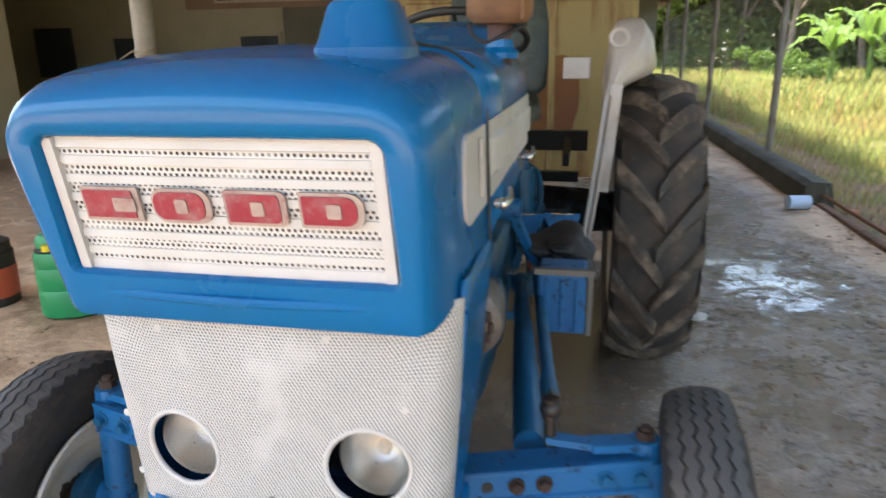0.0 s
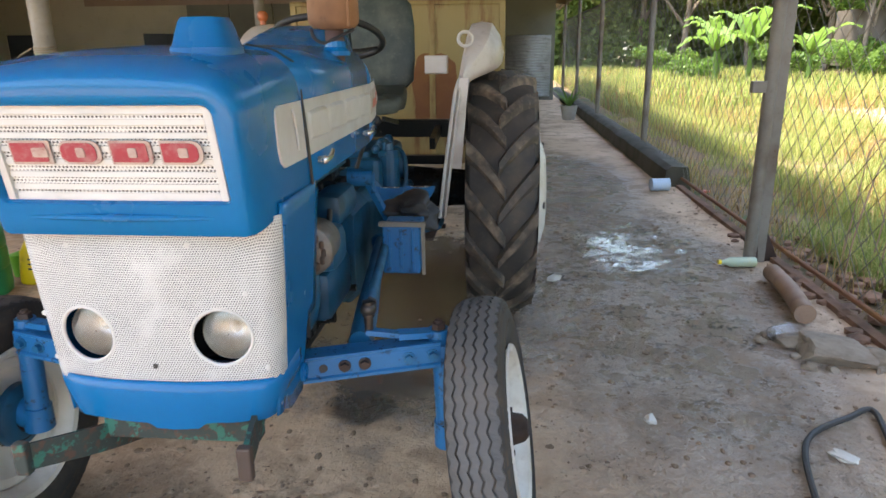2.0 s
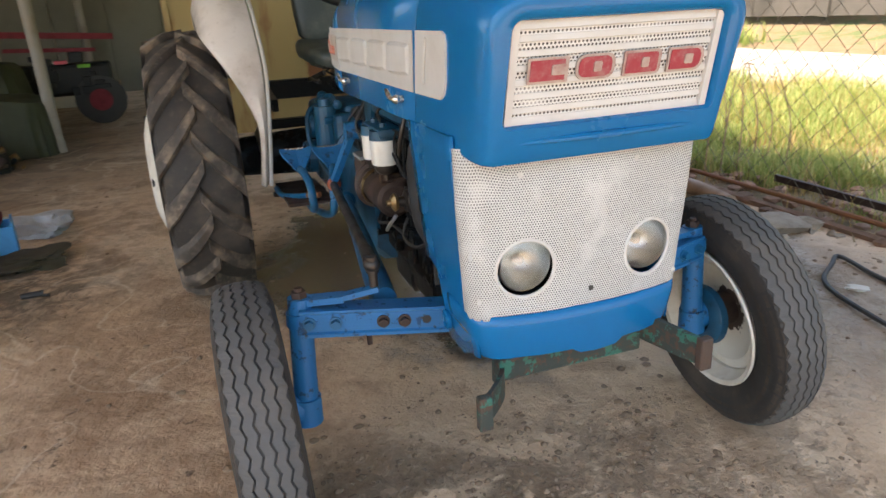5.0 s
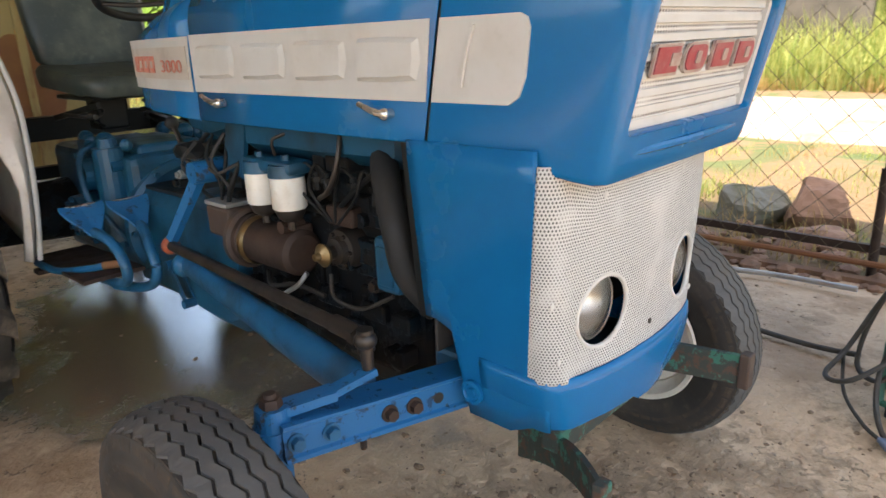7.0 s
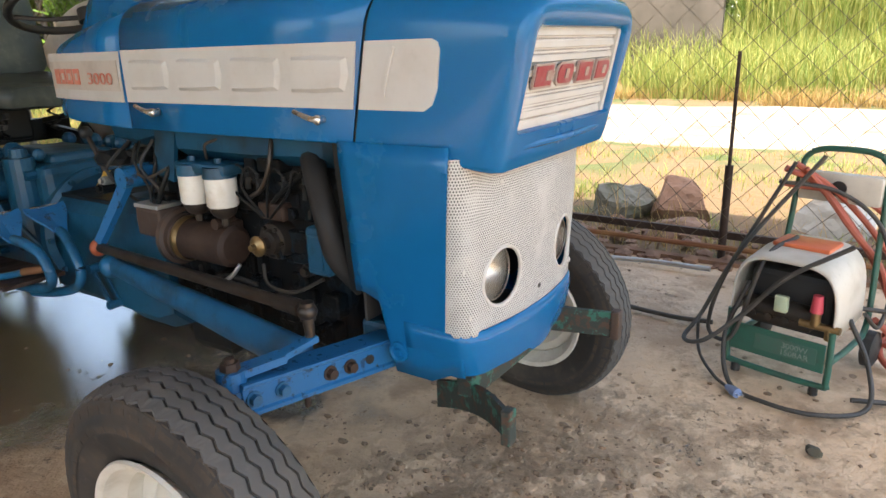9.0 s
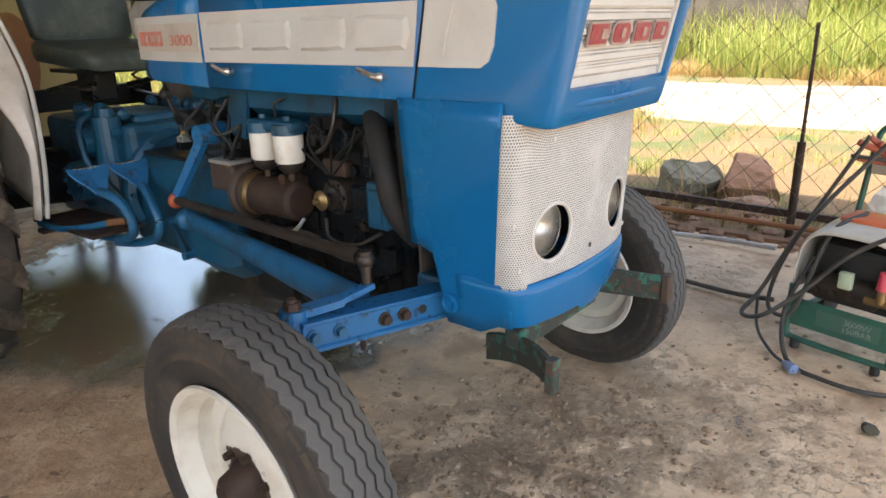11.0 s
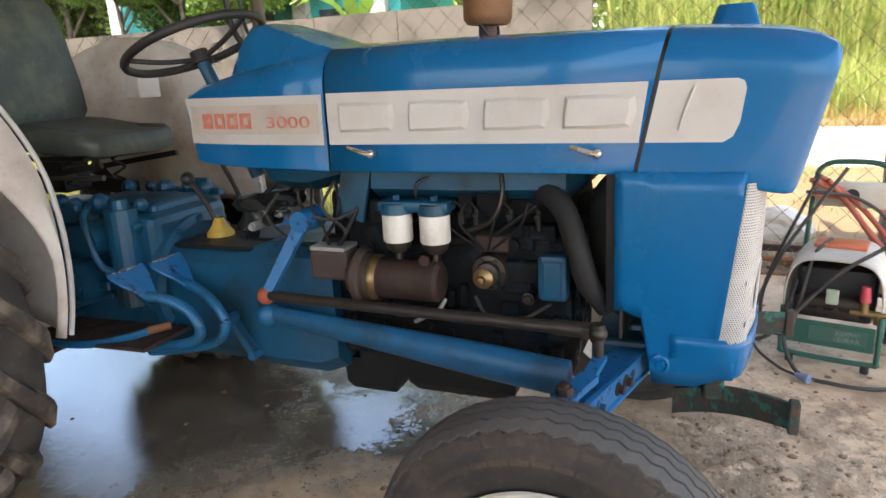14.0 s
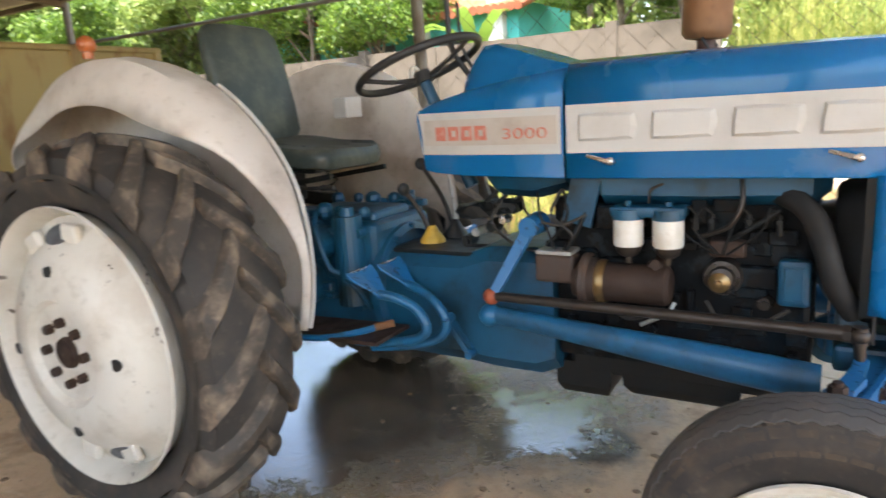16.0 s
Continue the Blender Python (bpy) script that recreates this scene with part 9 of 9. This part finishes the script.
blades("kerb_grass", scatter(1400, 2.6, 3.1, -3.0, 12.0), "drygrass", "thin dry grass at the fence foot", 0.06, 0.40, 0.006, 0.8, 5)


def crown(name, centres, mat, parent, leaf, per, seed):
    """Leaves in clumps round the centres (x, y, z, radius)."""
    q = np.random.RandomState(seed)
    verts, faces = [], []
    for cx, cy, cz, cr in centres:
        k = int(per)
        p = q.normal(size=(k, 3))
        p /= np.linalg.norm(p, axis=1)[:, None]
        p *= (q.uniform(0.25, 1.0, k) ** 0.5)[:, None] * cr
        p[:, 2] *= 0.75
        u = q.normal(size=(k, 3))
        u /= np.linalg.norm(u, axis=1)[:, None]
        w = np.cross(u, q.normal(size=(k, 3)))
        w /= np.linalg.norm(w, axis=1)[:, None]
        size = leaf * q.uniform(0.6, 1.3, k)[:, None]
        c = p + (cx, cy, cz)
        o = len(verts)
        quad = np.stack([c - u * size, c + w * size * 0.45, c + u * size, c - w * size * 0.45], 1).reshape(-1, 3)
        verts += quad.tolist()
        faces += [(o + 4 * i, o + 4 * i + 1, o + 4 * i + 2, o + 4 * i + 3) for i in range(k)]
    me = bpy.data.meshes.new(name)
    me.from_pydata(verts, [], faces)
    me.materials.append(M[mat])
    ob = new(name, me)
    ob.parent = parent
    return ob


def tree(x, y, h, spread, mat, seed, leaf=0.16, per=420, trunk=0.16, label="leafy green tree beyond the road"):
    q = random.Random(seed)
    t = thing("tree", Matrix.Translation((x, y, land(x, y) - 0.05)), label, "tree", "trees beyond the fence")
    bm = bmesh.new()
    top = Vector((q.uniform(-0.5, 0.5), q.uniform(-0.5, 0.5), h * 0.72))
    pipe(bm, [(0, 0, 0), (q.uniform(-0.2, 0.2), q.uniform(-0.2, 0.2), h * 0.3), top], trunk, 9, 5, trunk * 0.4)
    centres = []
    for k in range(7):
        a = k * 2.4 + q.uniform(-0.4, 0.4)
        z0 = h * q.uniform(0.28, 0.62)
        end = Vector((math.cos(a) * spread * q.uniform(0.5, 1.0), math.sin(a) * spread * q.uniform(0.5, 1.0), h * q.uniform(0.5, 0.95)))
        pipe(bm, [(top.x * z0 / h, top.y * z0 / h, z0), (end.x * 0.5, end.y * 0.5, (z0 + end.z) / 2 + 0.2), end], trunk * 0.45, 6, 4, trunk * 0.12)
        for j in range(3):
            c = end + Vector((q.uniform(-1, 1), q.uniform(-1, 1), q.uniform(-0.8, 0.6))) * spread * 0.35
            centres.append((c.x, c.y, c.z, spread * q.uniform(0.25, 0.5)))
    for k in range(5):
        centres.append((q.uniform(-1, 1) * spread * 0.6, q.uniform(-1, 1) * spread * 0.6, h * q.uniform(0.55, 1.0), spread * q.uniform(0.3, 0.5)))
    part("trunk", bm, "bark", t, "", True)
    crown("crown", centres, mat, t, leaf, per, seed)
    return t


def woods(name, x0, x1, y0, y1, z1, count, seed, leaf=0.22):
    """A far mass of foliage with an uneven top and gaps."""
    q = np.random.RandomState(seed)
    p = []
    while len(p) < count:
        x, y = q.uniform(x0, x1), q.uniform(y0, y1)
        top = z1 * (0.72 + 0.5 * noise.noise(Vector((x * 0.12, y * 0.12, seed))))
        z = top * q.uniform(0, 1) ** 0.8
        if noise.noise(Vector((x * 0.5, y * 0.5, z * 0.5 + seed))) > -0.06 + q.uniform(-0.1, 0.1):
            p.append((x, y, z + land(x, y)))
    p = np.array(p)
    u = q.normal(size=p.shape)
    u /= np.linalg.norm(u, axis=1)[:, None]
    w = np.cross(u, q.normal(size=p.shape))
    w /= np.linalg.norm(w, axis=1)[:, None]
    size = leaf * q.uniform(0.5, 1.4, len(p))[:, None]
    quad = np.stack([p - u * size, p + w * size * 0.5, p + u * size, p - w * size * 0.5], 1).reshape(-1, 3)
    me = bpy.data.meshes.new(name)
    me.from_pydata(quad.tolist(), [], [(4 * i, 4 * i + 1, 4 * i + 2, 4 * i + 3) for i in range(len(p))])
    me.materials.append(M["leafdark"])
    return tagged(new(name, me), "dense green woods in the distance", "woods", kind="stuff")


woods("far_woods", -6, 36, 46, 56, 12, 44000, 3)
woods("woods_edge", 1, 30, 39, 44, 8, 42000, 13)
woods("woods_edge", 24, 30, 0, 40, 9, 40000, 17, 0.18)
woods("far_woods", 30, 42, -30, 48, 15, 42000, 5)
woods("hedge", 17.2, 19.5, -16, 2.4, 4.2, 60000, 8, 0.085)
q = random.Random(9)
for k in range(15):
    tree(2.0 + k * 2.1 + q.uniform(-0.8, 0.8), 40 + q.uniform(-5, 7) - 0.25 * k, q.uniform(7, 10), q.uniform(2.4, 3.6), "leafdark", 100 + k, 0.19, 480, 0.2, "tall dark green tree at the wood's edge")
for k in range(8):
    tree(24 + k * 1.5 + q.uniform(-1, 1), 34 - k * 4.0 + q.uniform(-1, 1), q.uniform(7, 11), q.uniform(2.5, 3.6), "leafdark", 200 + k, 0.16, 520, 0.2, "tall green tree behind the house")
for k in range(7):
    tree(28.5 + q.uniform(-1.5, 1.5), 3.0 + 3.0 * k + q.uniform(-1, 1), q.uniform(12, 15), q.uniform(3.0, 3.8), "leafdark", 260 + k, 0.17, 520, 0.22, "tall green tree behind the house")
for k, (x, y, h) in enumerate(((17.6, 13.9, 6.0), (17.3, 16.6, 6.8), (17.8, 19.6, 7.0))):
    tree(x, y, h, 2.0, "leaf", 340 + k, 0.10, 800, 0.12, "leafy green tree behind the boundary wall")
for k, (x, y, h) in enumerate(((15.0, 27.0, 6.0), (19.0, 4.0, 6.5), (20.0, -3.5, 6.0), (18.0, -9.0, 6.0), (21.0, 6.5, 7.5), (16.5, -13.0, 7.0))):
    tree(x, y, h, 1.9, "leaf", 300 + k, 0.10, 800, 0.12)
for k in range(26):
    x, y = (q.uniform(5, 22), q.uniform(24, 33)) if k < 16 else (q.uniform(17.6, 19), q.uniform(-12, 1))
    s = thing("shrub", Matrix.Translation((x, y, land(x, y))), "bright green leafy shrub at the field's edge", "shrub", "shrubs")
    bm = bmesh.new()
    cs = []
    for j in range(6):
        a, l = q.uniform(0, 6.28), q.uniform(0.4, 1.3)
        e = Vector((math.cos(a) * l * 0.7, math.sin(a) * l * 0.7, l))
        pipe(bm, [(0, 0, 0), e * 0.5 + Vector((0, 0, 0.1)), e], 0.02, 5, 3, 0.006)
        cs.append((e.x, e.y, e.z, q.uniform(0.3, 0.6)))
    part("stems", bm, "bark", s)
    crown("crown", cs, "leaf", s, 0.07, 420, 400 + k)


def banana(x, y, h, seed, n=8):
    q = random.Random(seed)
    t = thing("banana_plant", Matrix.Translation((x, y, land(x, y))), "banana plant with broad bright green leaves", "banana plant", "banana plants")
    bm = bmesh.new()
    pipe(bm, [(0, 0, 0), (0.03, 0.02, h * 0.3), (0.0, 0.05, h * 0.55)], 0.10, 10, 4, 0.06)
    part("stem", bm, "banana", t, "", True)
    for k in range(n):
        a = 2.399 * k
        l = h * q.uniform(0.55, 0.8)
        up = q.uniform(0.95, 1.55)
        bm = bmesh.new()
        rows = []
        d, s = Vector((math.cos(a), math.sin(a), 0)), Vector((-math.sin(a), math.cos(a), 0))
        for i in range(11):
            u = i / 10
            c = Vector((0, 0.05, h * 0.5)) + d * l * u * 0.75 + Vector((0, 0, l * (up * u - 0.95 * u * u)))
            wd = 0.19 * h / 2.6 * math.sin(math.pi * min(1, 0.08 + u * 0.92)) ** 0.7 * (1 + 0.15 * q.uniform(-1, 1))
            rows.append([c - s * wd + Vector((0, 0, 0.05 * math.sin(i * 2.1))), c + Vector((0, 0, -0.035)), c + s * wd + Vector((0, 0, 0.05 * math.cos(i * 1.7)))])
        loft(bm, rows, False)
        part("leaf", bm, "banana", t, "", True)
    return t


for k, (x, y, h) in enumerate(((7.6, 21.5, 2.6), (9.0, 22.5, 2.9), (10.3, 21.0, 2.3), (8.4, 24.0, 3.0), (18.6, 10.6, 3.6), (16.8, -2.0, 2.8))):
    banana(x, y, h, 50 + k)
# a pot plant at the shed's far end
pl = thing("potted_agave", pose(2.1, 12.3, 0.0), "spiky green potted plant by the kerb", "plant")
bm = bmesh.new()
lathe(bm, [(0.0, 0.001), (0.0, 0.12), (0.26, 0.17), (0.28, 0.18), (0.28, 0.15), (0.24, 0.14), (0.24, 0.001)], 24, Matrix.Rotation(-math.pi / 2, 4, "Y"))
part("pot", bm, "concrete", pl, "", True)
for k in range(18):
    a, l = k * 2.4, 0.45 + 0.35 * ((k * 7) % 5) / 5
    bm = bmesh.new()
    d, s = Vector((math.cos(a), math.sin(a), 0)), Vector((-math.sin(a), math.cos(a), 0))
    loft(bm, [[Vector((0, 0, 0.24)) + d * l * u * 0.8 + Vector((0, 0, l * (1.1 * u - 0.5 * u * u))) + s * w * 0.03 * (1 - u * 0.95) for w in (-1, 0, 1)] for u in (0, 0.3, 0.6, 0.85, 1.0)], False)
    part("leaf", bm, "leaf", pl)
# dry stalks by the near post
for k in range(7):
    bm = bmesh.new()
    x, y = 2.75 + 0.12 * k, 2.3 + 0.1 * ((k * 3) % 5)
    pipe(bm, [(x, y, -0.02), (x + 0.05, y + 0.03, 0.35), (x + 0.18 - 0.05 * k, y + 0.1, 0.75), (x + 0.32 - 0.09 * k, y + 0.05, 0.85 - 0.03 * k)], 0.006, 6, 5, 0.003)
    solid("dry_stalk", bm, "pvc", "thin bent dry plant stalk beyond the fence", "stalk", "dry stalks", smooth=True)
